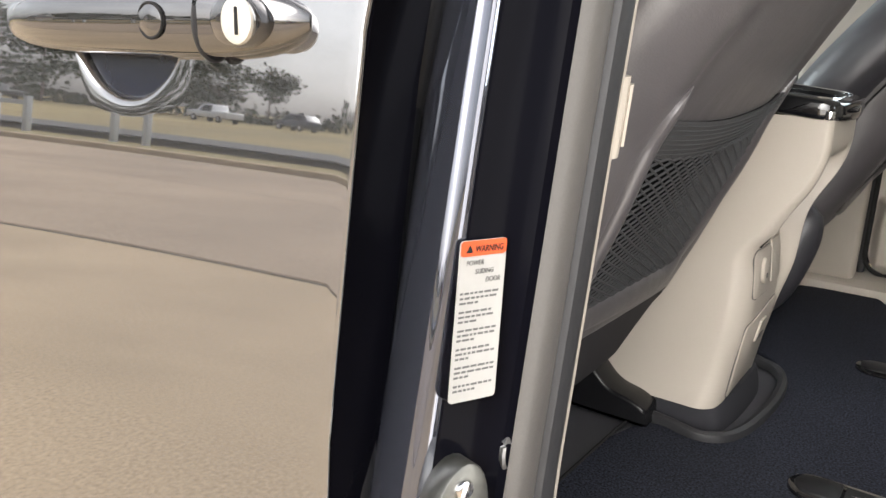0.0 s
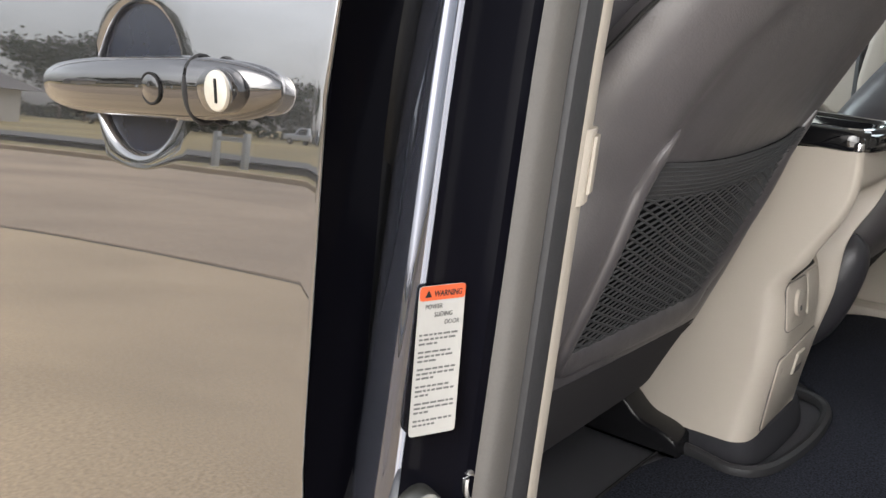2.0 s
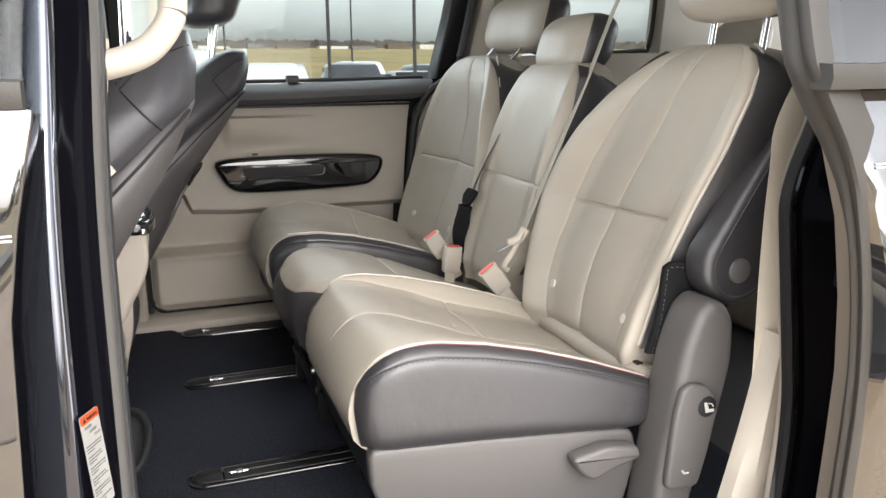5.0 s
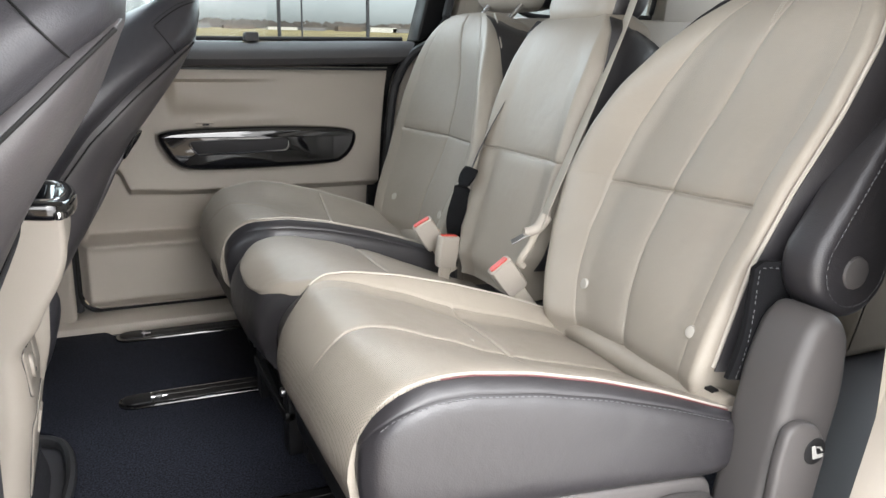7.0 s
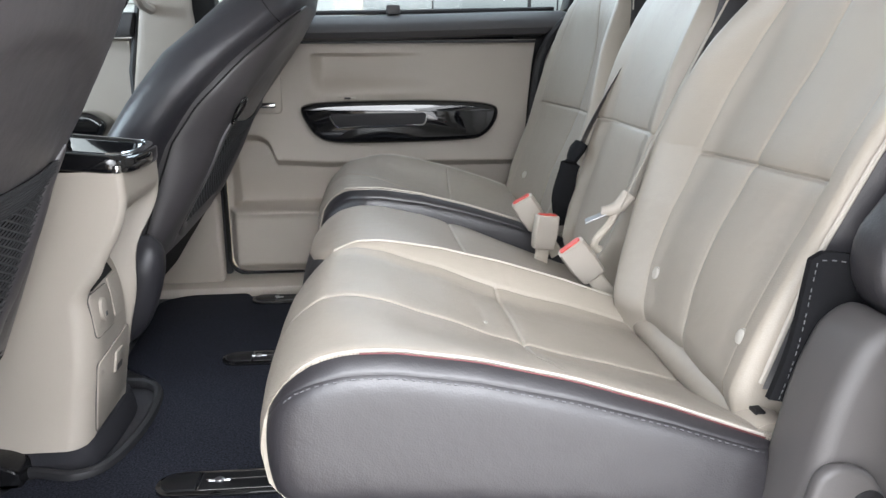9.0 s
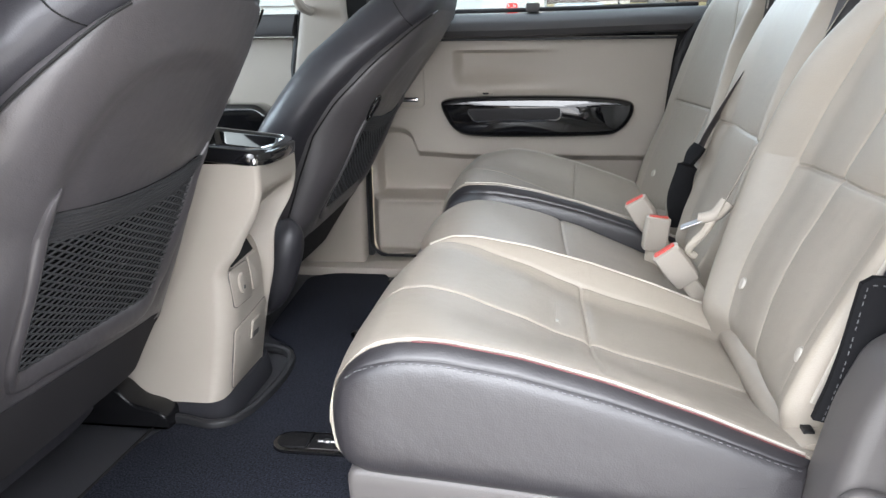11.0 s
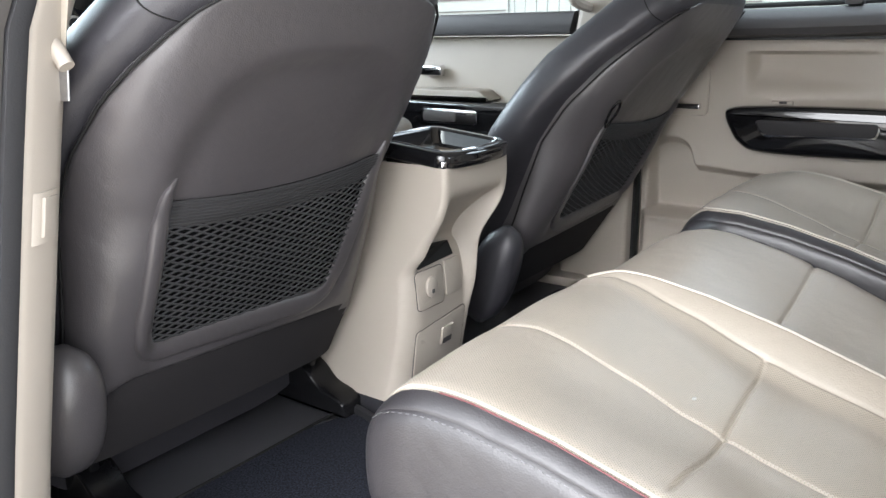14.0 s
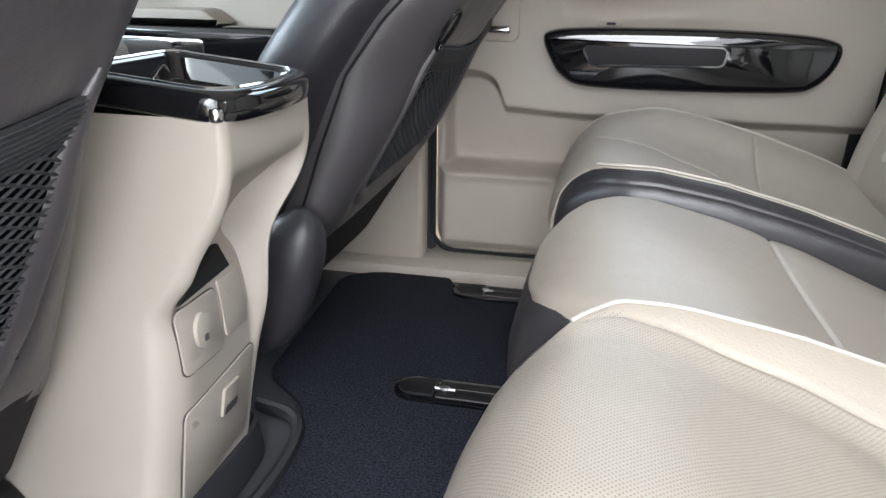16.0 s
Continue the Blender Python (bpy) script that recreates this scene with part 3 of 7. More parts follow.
def build_driver_door():
    d = thing("front_door", "closed navy metallic driver's door with chrome-look pull handle", "car door", (-0.6, 0.3, 0.45), kind="structure")
    i_lo, i_hi, j_lo, j_hi = 26, 50, 28, 52
    xs = list(np.linspace(-1.30, CUP[0] - 0.075, 27)) + list(np.linspace(CUP[0] - 0.075, CUP[0] + 0.075, 25))[1:] + list(np.linspace(CUP[0] + 0.075, -0.275, 13))[1:]
    zs = list(np.linspace(0.46, 0.535, 4)) + list(np.linspace(0.540, 0.625, 14)) + list(np.linspace(0.64, CUP[1] - 0.075, 11)) + list(np.linspace(CUP[1] - 0.075, CUP[1] + 0.075, 25))[1:] + list(np.linspace(CUP[1] + 0.075, 1.195, 11))[1:]
    bm = bmesh.new()
    rows = []
    for z in zs:
        xe = door_edge_x(z)
        row = []
        x_lo = door_front_x(z)
        for x in xs:
            t = (x + 1.30) / (1.30 - 0.275)
            xx = x + (xe + 0.275) * smooth(0.85, 1.0, t) + (x_lo + 1.30) * (1 - t) ** 1.5
            row.append(bm.verts.new((xx, door_y(xx, z), z)))
        # the rim turns inwards at the rear edge
        for k in range(1, 6):
            a = math.pi / 2 * k / 5
            row.append(bm.verts.new((xe + 0.0022 * math.sin(a), door_y(xe, z) + 0.0022 * (1 - math.cos(a)), z)))
        rows.append(row)
    for j, (a, b) in enumerate(zip(rows, rows[1:])):
        for i in range(len(a) - 1):
            if not (i_lo <= i < i_hi and j_lo <= j < j_hi):
                bm.faces.new((a[i], a[i + 1], b[i + 1], b[i]))
    # the skin runs in rings from the square gap to the cup's rounded rim
    loop = [rows[j_lo][i] for i in range(i_lo, i_hi)] + [rows[j][i_hi] for j in range(j_lo, j_hi)] + [rows[j_hi][i] for i in range(i_hi, i_lo, -1)] + [rows[j][i_lo] for j in range(j_hi, j_lo, -1)]
    aim = [math.atan2(v.co.z - CUP[1], v.co.x - CUP[0]) for v in loop]

    def cup_point(a, r, deep):
        x, z = CUP[0] + CUP[2] * r * math.cos(a), CUP[1] + CUP[2] * r * math.sin(a)
        return Vector((x, door_y(x, z) + deep, z))
    rim = []
    for k in range(1, 4):
        rim.append([v.co.lerp(cup_point(a, 1.02, 0), k / 3) for v, a in zip(loop, aim)])
    for k in range(1, 8):
        b = radians(70) * k / 7
        rim.append([cup_point(a, 1.02 - 0.12 * math.sin(b), 0.009 * (1 - math.cos(b))) for a in aim])
    for ring in rim[:3]:
        for p in ring:
            p.y = door_y(p.x, p.z)
    last = loop
    for ring in rim:
        now = [bm.verts.new(p) for p in ring]
        for i in range(len(now)):
            j = (i + 1) % len(now)
            bm.faces.new((last[i], last[j], now[j], now[i]))
        last = now
    skin = part("outer_panel", bm, M_NAVY, d, "glossy navy metallic outer panel", 60)
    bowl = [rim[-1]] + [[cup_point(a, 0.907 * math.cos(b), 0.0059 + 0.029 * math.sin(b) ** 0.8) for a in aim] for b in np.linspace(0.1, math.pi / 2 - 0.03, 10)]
    part("handle_cup", loft(bowl, cap=True), M_CUP, skin, "navy finger cup with its shade put into the colour", 60)
    part("edge_flange", loft([[(door_edge_x(z) + dx, door_y(door_edge_x(z), z) + dy, z) for dx, dy in ((-0.006, 0.003), (0.0018, 0.0035), (0.0018, 0.050), (-0.02, 0.050))] for z in np.linspace(0.47, 1.19, 16)]), M_NAVY_IN, d, "navy door edge with shade put into its colour", 50)
    part("inner_panel", prism([(-0.95, 0.55), (-0.285, 0.48), (-0.272, 0.95), (-0.24, 1.19), (-1.2, 1.19), (-1.2, 0.66)], "y", 0.345, 0.42, 0.01), M_BLACK, d)
    part("window_trim", loft([[(x, door_y(x, 1.195) - 0.004 + a, 1.196 + b) for a, b in ((0.02, 0), (0, 0), (-0.003, 0.01), (0, 0.022), (0.02, 0.024))] for x in np.linspace(-1.28, -0.232, 14)]), M_SEAL, d, "taupe window ledge strip")
    g = part("window_pane", loft([[(-1.28, 0.290, 1.21), (-0.236, 0.330, 1.215), (-0.20, 0.46, 1.60), (-1.0, 0.45, 1.60)], [(-1.28, 0.294, 1.21), (-0.236, 0.334, 1.215), (-0.20, 0.464, 1.60), (-1.0, 0.454, 1.60)]]), M_GLASS, d, "clear side window glass")
    g.visible_shadow = False
    # pull handle: a grip and a fixed cap with the lock
    def grip_ring(x, t0, t1):
        t = (x - t0) / (t1 - t0)
        s = math.sqrt(max(0.0, 1 - abs(2 * t - 1) ** 3.4))
        hz = 0.0215 * max(s, 0.02) * lerp(0.86, 1.0, t)
        hy = 0.013 * max(s, 0.02)
        yc = door_y(-0.28, 1.02) + 0.06 * (x + 0.28) - 0.014 * s + 0.004
        zc = 1.0215 + 0.004 * (t - 0.5)
        ring = []
        for k in range(20):
            a = 2 * math.pi * k / 20
            c, sn = math.cos(a), math.sin(a)
            ring.append((x, yc + hy * math.copysign(abs(c) ** 0.8, c), zc + hz * math.copysign(abs(sn) ** 0.75, sn)))
        return ring
    a0, a1 = -0.570, -0.293
    grip = [grip_ring(x, a0, a1) for x in list(a0 + 0.001 + 0.02 * np.linspace(0, 1, 6) ** 2) + list(np.linspace(-0.545, -0.3585, 18))]
    h = part("handle_grip", loft(grip), M_CHROME_P, d, "body-colour pull handle with a mirror gloss")
    cap = [grip_ring(x, a0, a1) for x in list(np.linspace(-0.3555, -0.315, 8)) + list(a1 - 0.001 - 0.02 * np.linspace(1, 0, 6) ** 2)]
    c = part("handle_cap", loft(cap), M_CHROME_P, d, "fixed handle cap with the door lock")
    yk = door_y(-0.28, 1.02) - 0.0255
    part("lock_recess", disc((-0.3265, 1.023), "y", 0.0185, yk + 0.012, yk - 0.0004, 0.002, 28, 0.0135), M_CHROME_P, c)
    lk = part("lock_cylinder", disc((-0.3215, 1.023), "y", 0.0118, yk + 0.01, yk - 0.0022, 0.001, 28, 0.0118), M_LOCK, c, "bright key lock cylinder")
    part("key_slot", prism(rect(-0.3215, 1.016, -0.3195, 1.030, 0.0008), "y", yk + 0.002, yk - 0.0029), M_INK, lk)
    yb = yk - 0.0043
    bt = part("touch_button", disc((-0.391, 1.022), "y", 0.0105, yb + 0.01, yb - 0.0002, 0.001, 24, 0.0090), M_CHROME_P, h, "oval touch button")
    part("button_ring", tube([(-0.391 + 0.0112 * math.cos(a), yb + 0.0006, 1.022 + 0.0096 * math.sin(a)) for a in np.linspace(0, 2 * math.pi, 28)], 0.0009, 6), M_INK, bt)
    part("handle_gap", tube([(-0.357, yk + 0.0125 + 0.0130 * math.cos(a), 1.0220 + 0.0205 * math.sin(a)) for a in np.linspace(0, 2 * math.pi, 24)], 0.0016, 6), M_RUBBER, h)
    return d


M_STRIPE = material("white_pinstripe", (0.75, 0.75, 0.74), 0.4)


def pinstripe(xs, skin_y, parent, lift=0.0):
    for z in (1.0895 + lift, 1.0935 + lift):
        part("pinstripe", loft([[(x, skin_y(x, z + dz) - off, z + dz) for dz, off in ((-0.0009, 0.0), (-0.0009, 0.0007), (0.0009, 0.0007), (0.0009, 0.0))] for x in xs]), M_STRIPE, parent, "thin white pinstripe")


M_CHROME_P = paint("handle_paint", (0.17, 0.165, 0.17), 0.9)
driver_door = build_driver_door()
pinstripe(np.linspace(-1.05, -0.252, 30), lambda x, z: door_y(x, z), driver_door)

# front wing, wheel and rocker
wing = thing("front_wing", "navy front wing with wheel arch and tyre", "car wing", (-1.6, 0.25, 0.0), kind="structure")
AX = -1.35
arch = []
for k in range(25):
    a = radians(32) + radians(148) * (k / 24)
    arch.append((AX + 0.435 * math.cos(a), 0.30 + 0.435 * math.sin(a)))
outline = [(-0.958, 0.560), (-0.994, 0.62), (-1.009, 0.68), (-1.028, 0.75), (-1.075, 1.08), (-2.1, 1.0), (-2.1, 0.4)] + [(x, z) for x, z in arch[::-1]]
part("wing_panel", warped(prism([Vector(p) for p in outline], "y", 0.252, 0.36), lambda v: Vector((v.x, v.y - 0.252 + door_y(max(v.x, -1.30), max(v.z, 0.5)) + 0.016 + 0.05 * max(0, -1.5 - v.x), v.z))), M_NAVY, wing, angle=30)
part("arch_lip", tube([(x, door_y(max(x, -1.30), max(z, 0.5)) + 0.026, z) for x, z in arch], 0.008, 8), M_NAVY, wing)
edge = [(p.x, p.y) for p in spline([(-1.006, 0.70, 0), (-1.000, 0.655, 0), (-0.988, 0.612, 0), (-0.962, 0.572, 0), (-0.908, 0.554, 0), (-0.85, 0.545, 0), (-0.78, 0.541, 0), (-0.70, 0.538, 0), (-0.50, 0.530, 0)], 4)]
part("sill_strip", loft([[(x, door_y(x, z) + dy, z - dz) for dz, dy in ((0.003, 0.006), (0.004, -0.003), (0.012, -0.006), (0.024, -0.004), (0.034, 0.004), (0.036, 0.05))] for x, z in edge], closed=False), M_NAVY, wing, "narrow navy strip under the door edge", 50)
part("strip_joint", tube([(x, door_y(x, z) - 0.001, z - 0.001) for x, z in edge], 0.0024, 6), M_RUBBER, wing)
tyre = []
for k in range(49):
    a = 2 * math.pi * k / 48
    tyre.append([(AX + 0.115 + r * math.cos(a), y, 0.345 + r * math.sin(a)) for r, y in ((0.20, 0.27), (0.29, 0.245), (0.33, 0.252), (0.345, 0.275), (0.345, 0.40), (0.33, 0.43), (0.2, 0.44))])
liner = loft([[(AX + 0.445 * math.cos(a), y, 0.30 + 0.445 * math.sin(a)) for a in np.linspace(radians(-35), radians(200), 30)] for y in (0.262, 0.62)], cap=False, closed=False)
part("arch_liner", merge(liner, box(-1.9, 0.60, 0.05, -0.85, 0.62, 0.80, 0)), M_BLACK, wing, "black wheel arch liner")
def steered(bm):
    """The front wheel stands turned, its tread towards the rear."""
    c, sn = math.cos(radians(26)), math.sin(radians(26))
    cx = AX + 0.08
    return warped(bm, lambda v: Vector((cx + (v.x - AX - 0.115) * c + (v.y - 0.345) * sn, 0.365 - (v.x - AX - 0.115) * sn + (v.y - 0.345) * c, v.z)))


ty = part("tyre", steered(loft(tyre, cap=False)), M_RUBBER, wing, "black tyre with tread grooves")
for dy in (0.300, 0.328, 0.357, 0.385):
    part("tread_groove", steered(tube([(AX + 0.115 + 0.346 * math.cos(a), dy, 0.345 + 0.346 * math.sin(a)) for a in np.linspace(-0.6, 1.6, 30)], 0.004, 5)), M_INK, ty)
for a in np.linspace(-0.5, 1.3, 30):
    part("tread_groove", steered(tube([(AX + 0.115 + 0.3455 * math.cos(a), dy, 0.345 + 0.3455 * math.sin(a)) for dy in (0.277, 0.298)], 0.002, 4)), M_INK, ty)
part("rim", steered(disc((AX + 0.115, 0.345), "y", 0.21, 0.40, 0.262, 0.01, 32)), M_STEEL, wing)
solo("rocker", box(-0.90, 0.30, 0.20, 2.3, 0.40, 0.455, 0.02, 3), M_NAVY, "navy rocker panel under the doors", "rocker panel", kind="structure")


# pillar between the front door and the opening
def lean(z):
    return 0.19 * (z - 0.868) if z < 1.15 else 0.19 * 0.282 + 0.42 * (z - 1.15)


def pillar_strip(pts, zs=None):
    zs = zs or list(np.linspace(0.42, 1.15, 14)) + list(np.linspace(1.2, 1.64, 8))
    return loft([[(x + 0.012 * smooth(1.0, 1.4, z) + 0.01 * smooth(0.75, 0.5, z), y + lean(z), z) for x, y in pts] for z in zs])


pil = thing("near_pillar", "navy pillar with a warning label, striker and taupe weatherstrip", "pillar", (-0.22, 0.34, 0.42), kind="structure")
flank = spline([(-0.300, 0.372, 0), (-0.288, 0.352, 0), (-0.276, 0.337, 0), (-0.264, 0.3285, 0), (-0.252, 0.3228, 0), (-0.242, 0.3190, 0), (-0.2350, 0.3172, 0), (-0.2300, 0.3180, 0), (-0.2264, 0.3216, 0), (-0.2238, 0.3268, 0)], 5)
face = [(-0.2222, 0.3285), (-0.2208, 0.3312), (-0.2060, 0.3550), (-0.2040, 0.3562)]
fold = [(-0.2020, 0.3575), (-0.1985, 0.3590), (-0.1957, 0.3655)]
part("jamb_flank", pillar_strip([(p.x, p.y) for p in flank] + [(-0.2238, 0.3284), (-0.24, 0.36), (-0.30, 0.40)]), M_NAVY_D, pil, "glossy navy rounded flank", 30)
part("jamb_face", pillar_strip([(-0.2238, 0.3264)] + face + fold + [(-0.21, 0.43), (-0.24, 0.36)]), M_NAVY_IN, pil, "navy jamb with shade put into its colour", 30)
part("door_seal", pillar_strip([(-0.279 + 0.009 * math.cos(a), 0.331 + 0.012 * math.sin(a)) for a in np.linspace(0, 2 * math.pi, 12, endpoint=False)]), M_BLACK, pil, "black rubber door seal")
part("weatherstrip", pillar_strip([(-0.1957, 0.3650), (-0.1908, 0.3685), (-0.1882, 0.376), (-0.1880, 0.386), (-0.1895, 0.394), (-0.20, 0.396), (-0.21, 0.38)]), M_SEAL, pil, "taupe rubber weatherstrip")
part("inner_lip", pillar_strip([(-0.1905, 0.3945), (-0.1855, 0.3965), (-0.1835, 0.408), (-0.1850, 0.4145), (-0.20, 0.416), (-0.205, 0.40)]), M_RUBBER, pil, "dark rubber lip")
trim_pts = [(-0.1880, 0.4145), (-0.1868, 0.4175), (-0.1880, 0.425), (-0.1930, 0.438), (-0.2000, 0.453), (-0.208, 0.463), (-0.220, 0.470), (-0.26, 0.474), (-0.32, 0.474), (-0.32, 0.43), (-0.22, 0.42)]
part("pillar_trim", pillar_strip(trim_pts), M_BEIGE, pil, "beige plastic pillar trim", 50)
adj = part("belt_adjuster", pillar_strip([(-0.1888, 0.4250), (-0.1872, 0.4285), (-0.1886, 0.4370), (-0.1934, 0.4490), (-0.2000, 0.4570), (-0.205, 0.455), (-0.195, 0.435)], list(np.linspace(0.948, 0.998, 6))), M_BEIGE, pil, "beige belt height adjuster")
part("adjuster_button", pillar_strip([(-0.1870, 0.4350), (-0.1862, 0.4375), (-0.1918, 0.4515), (-0.1962, 0.4545), (-0.198, 0.452), (-0.192, 0.437)], list(np.linspace(0.955, 0.993, 4))), M_BEIGE, adj)


def on_label(u, v, d=0.0):
    """A place on the label: u across, v up, in metres from its top corner; d off its face."""
    ax = Vector((0.0135, 0.0265, 0)).normalized()
    dn = Vector((-0.0085, 0.019, 0.086)).normalized()
    n = ax.cross(dn).normalized()
    return Vector((-0.2238, 0.3285, 0.911)) + ax * u + dn * v + n * d


def label_sheet(u0, v0, u1, v1, d0, d1, r=0.0):
    return warped(prism(rect(u0, v0, u1, v1, r), "z", d0, d1), lambda p: on_label(p.x, p.y, p.z))


part("label_pad", label_sheet(0.0004, -0.0896, 0.0291, -0.0004, -0.010, 0.0006, 0.0022), M_NAVY_IN, pil)
lab = part("warning_label", label_sheet(0, -0.090, 0.0295, 0, 0.0005, 0.0016, 0.0025), M_WHITE, pil, "white warning label with an orange head")
part("label_head", label_sheet(0.0002, -0.0088, 0.0293, -0.0002, 0.0014, 0.0020, 0.0022), M_ORANGE, lab, "orange label head")
tri = prism([Vector(p) for p in ((0.0035, -0.0068), (0.0078, -0.0068), (0.00565, -0.0024))], "z", 0.0018, 0.0023)
part("warning_triangle", warped(tri, lambda p: on_label(p.x, p.y, p.z)), M_INK, lab)


def words(text, u, v, size, mat, name, shear=0.0, narrow=1.0, bold=0.0):
    cu = bpy.data.curves.new(name, "FONT")
    cu.body, cu.size, cu.extrude, cu.shear = text, size, 0.00008, shear
    cu.offset = bold
    tmp = bpy.data.objects.new(name, cu)
    scene.collection.objects.link(tmp)
    me = bpy.data.meshes.new_from_object(tmp.evaluated_get(bpy.context.evaluated_depsgraph_get()))
    bpy.data.objects.remove(tmp)
    for w in me.vertices:
        w.co = on_label(u + w.co.x * narrow, v + w.co.y, 0.0021 + w.co.z)
    me.materials.clear()
    me.materials.append(mat)
    ob = new(name, me)
    ob.parent = lab
    return ob


words("WARNING", 0.0092, -0.0066, 0.0050, M_INK, "lettering", 0.10, 0.74, 0.00012)
words("POWER", 0.0040, -0.0138, 0.0040, M_INK_G, "lettering", 0.12, 0.80)
words("SLIDING", 0.0100, -0.0188, 0.0040, M_INK_G, "lettering", 0.12, 0.80)
words("DOOR", 0.0170, -0.0238, 0.0040, M_INK_G, "lettering", 0.12, 0.80)
random.seed(4)
v = -0.0285
bars = []
for block in (3, 3, 3, 3, 3, 2):
    for k in range(block):
        last = k == block - 1
        u, end = 0.0018, (random.uniform(0.008, 0.014) if last else random.uniform(0.022, 0.0262))
        while u < end:
            w = random.uniform(0.0016, 0.0046)
            bars.append(label_sheet(u, v - 0.0014, u + w, v - 0.0002, 0.0015, 0.0018))
            u += w + 0.0008
        v -= 0.0027
    v -= 0.0022
part("fine_print", merge(*bars), M_INK_G, lab, "grey lines of fine print")

# striker and screw on the jamb
M_STRIKER = material("zinc_plated_steel", (0.20, 0.20, 0.185), 0.38, 0.9, 0.15, 120, 0.1, 0.2, 40)
st = part("striker_plate", warped(prism([Vector((0.0175 * math.cos(a) * (1 if math.sin(a) > 0 else 0.9), 0.031 * math.sin(a))) for a in np.linspace(0, 2 * math.pi, 24, endpoint=False)], "z", -0.018, 0.005, 0.002),
                                  lambda p: on_label(0.012 + p.x + 0.08 * p.y, -0.156 + p.y, p.z)), M_STRIKER, pil, "bright steel striker plate")
for vv in (-0.139, -0.172):
    part("striker_screw", warped(disc((0.012, vv), "z", 0.0058, 0.004, 0.008, 0.002, 14), lambda p: on_label(p.x, p.y, p.z)), M_CHROME, st)
part("striker_loop", tube(spline([on_label(0.003, -0.161, 0.002), on_label(0.005, -0.169, 0.028), on_label(0.009, -0.174, 0.037), on_label(0.016, -0.172, 0.037), on_label(0.020, -0.164, 0.028), on_label(0.020, -0.150, 0.002)], 6), 0.0032, 8), M_CHROME, st, "polished striker loop")
part("trim_screw", tube([(-0.198, 0.3635 + lean(0.782) + 0.006 * math.cos(a) * 0.6, 0.782 + 0.009 * math.sin(a)) for a in np.linspace(0, 2 * math.pi, 16)], 0.0022, 6), M_STEEL, pil)

# driver's belt by the pillar
sb = thing("seat_belt", "beige driver's seat belt hanging from a loop at the pillar", "seat belt", (-0.24, 0.55, 0.9))
part("webbing", ribbon(spline([(-0.300, 0.470, 0.85), (-0.262, 0.482, 1.0), (-0.234, 0.495, 1.08), (-0.206, 0.503, 1.177), (-0.195, 0.51, 1.26)], 5), 0.048, 0.0016, (0.93, 0.3, 0)), M_BELT, sb)
part("belt_guide", tube(spline([(-0.252, 0.492, 1.140), (-0.228, 0.494, 1.146), (-0.202, 0.497, 1.138), (-0.184, 0.500, 1.115)], 6), lambda t: 0.011 - 0.003 * t, 10), M_BEIGE, sb)
part("latch_plate", ribbon([(-0.196, 0.500, 1.122), (-0.204, 0.500, 1.082)], 0.020, 0.003, (0.9, 0.4, 0)), M_STEEL, sb, "steel latch plate")
# pillar's grab handle, high up by the seat
gh = solo("grab_handle", tube(spline([(-0.231, 0.49, 1.232), (-0.201, 0.50, 1.228), (-0.159, 0.515, 1.237), (-0.131, 0.52, 1.251), (-0.109, 0.525, 1.279), (-0.103, 0.53, 1.31), (-0.101, 0.53, 1.42), (-0.128, 0.53, 1.47), (-0.226, 0.53, 1.48)], 8), 0.0155, 12), M_BEIGE, "curved beige grab handle on the pillar", "grab handle")


# open sliding door, parked beside the rear quarter
sd = thing("sliding_door", "open navy sliding door standing beside the rear quarter", "car door", (1.1, 0.22, 0.45), kind="structure")


def slide_y(z):
    return table([(0.40, 0.249), (0.60, 0.219), (0.85, 0.208), (0.95, 0.209), (1.03, 0.210), (1.10, 0.212), (1.205, 0.221), (1.62, 0.358)], z)


SLIDE_EDGE = [(p.x, p.y) for p in spline([(0.40, 0.622, 0), (0.75, 0.622, 0), (0.93, 0.614, 0), (1.06, 0.592, 0), (1.13, 0.572, 0), (1.18, 0.545, 0), (1.215, 0.528, 0), (1.28, 0.525, 0), (1.62, 0.552, 0)], 6)]


def slide_x(z):
    return table(SLIDE_EDGE, z)


def crown(z):
    """The outer panel's fall towards its shoulder, beyond its folded edge."""
    return 0.20 * (z - 1.10) * smooth(0.80, 0.95, z)


zs = list(np.linspace(0.42, 1.20, 30))
part("outer_panel", loft([[(slide_x(z) + 0.004, slide_y(z) + 0.004, z), (slide_x(z) + 0.010, slide_y(z) - 0.002 + 0.7 * crown(z), z), (slide_x(z) + 0.03, slide_y(z) - 0.004 + crown(z), z), (1.05, slide_y(z) - 0.005 + crown(z), z), (1.55, slide_y(z) + 0.002 + crown(z), z), (1.55, slide_y(z) + 0.05, z), (slide_x(z) + 0.03, slide_y(z) + 0.05, z)] for z in zs]), M_NAVY, sd, "navy metallic outer panel")
zs = list(np.linspace(0.42, 1.00, 14)) + list(np.linspace(1.02, 1.26, 16)) + list(np.linspace(1.30, 1.62, 6))
strip = [(0.006, 0.0005), (-0.003, 0.001), (-0.006, 0.004), (-0.006, 0.010), (-0.003, 0.013), (-0.008, 0.017), (-0.010, 0.023), (-0.008, 0.029), (-0.002, 0.033), (0.012, 0.038), (0.05, 0.038), (0.05, 0.006)]
part("front_edge", loft([[(slide_x(z) + dx, slide_y(z) + dy * lerp(0.62, 1.45, smooth(1.02, 1.20, z)), z) for dx, dy in strip] for z in zs]), M_SEAL, sd, "taupe weatherstrip along the door's front edge", 40)
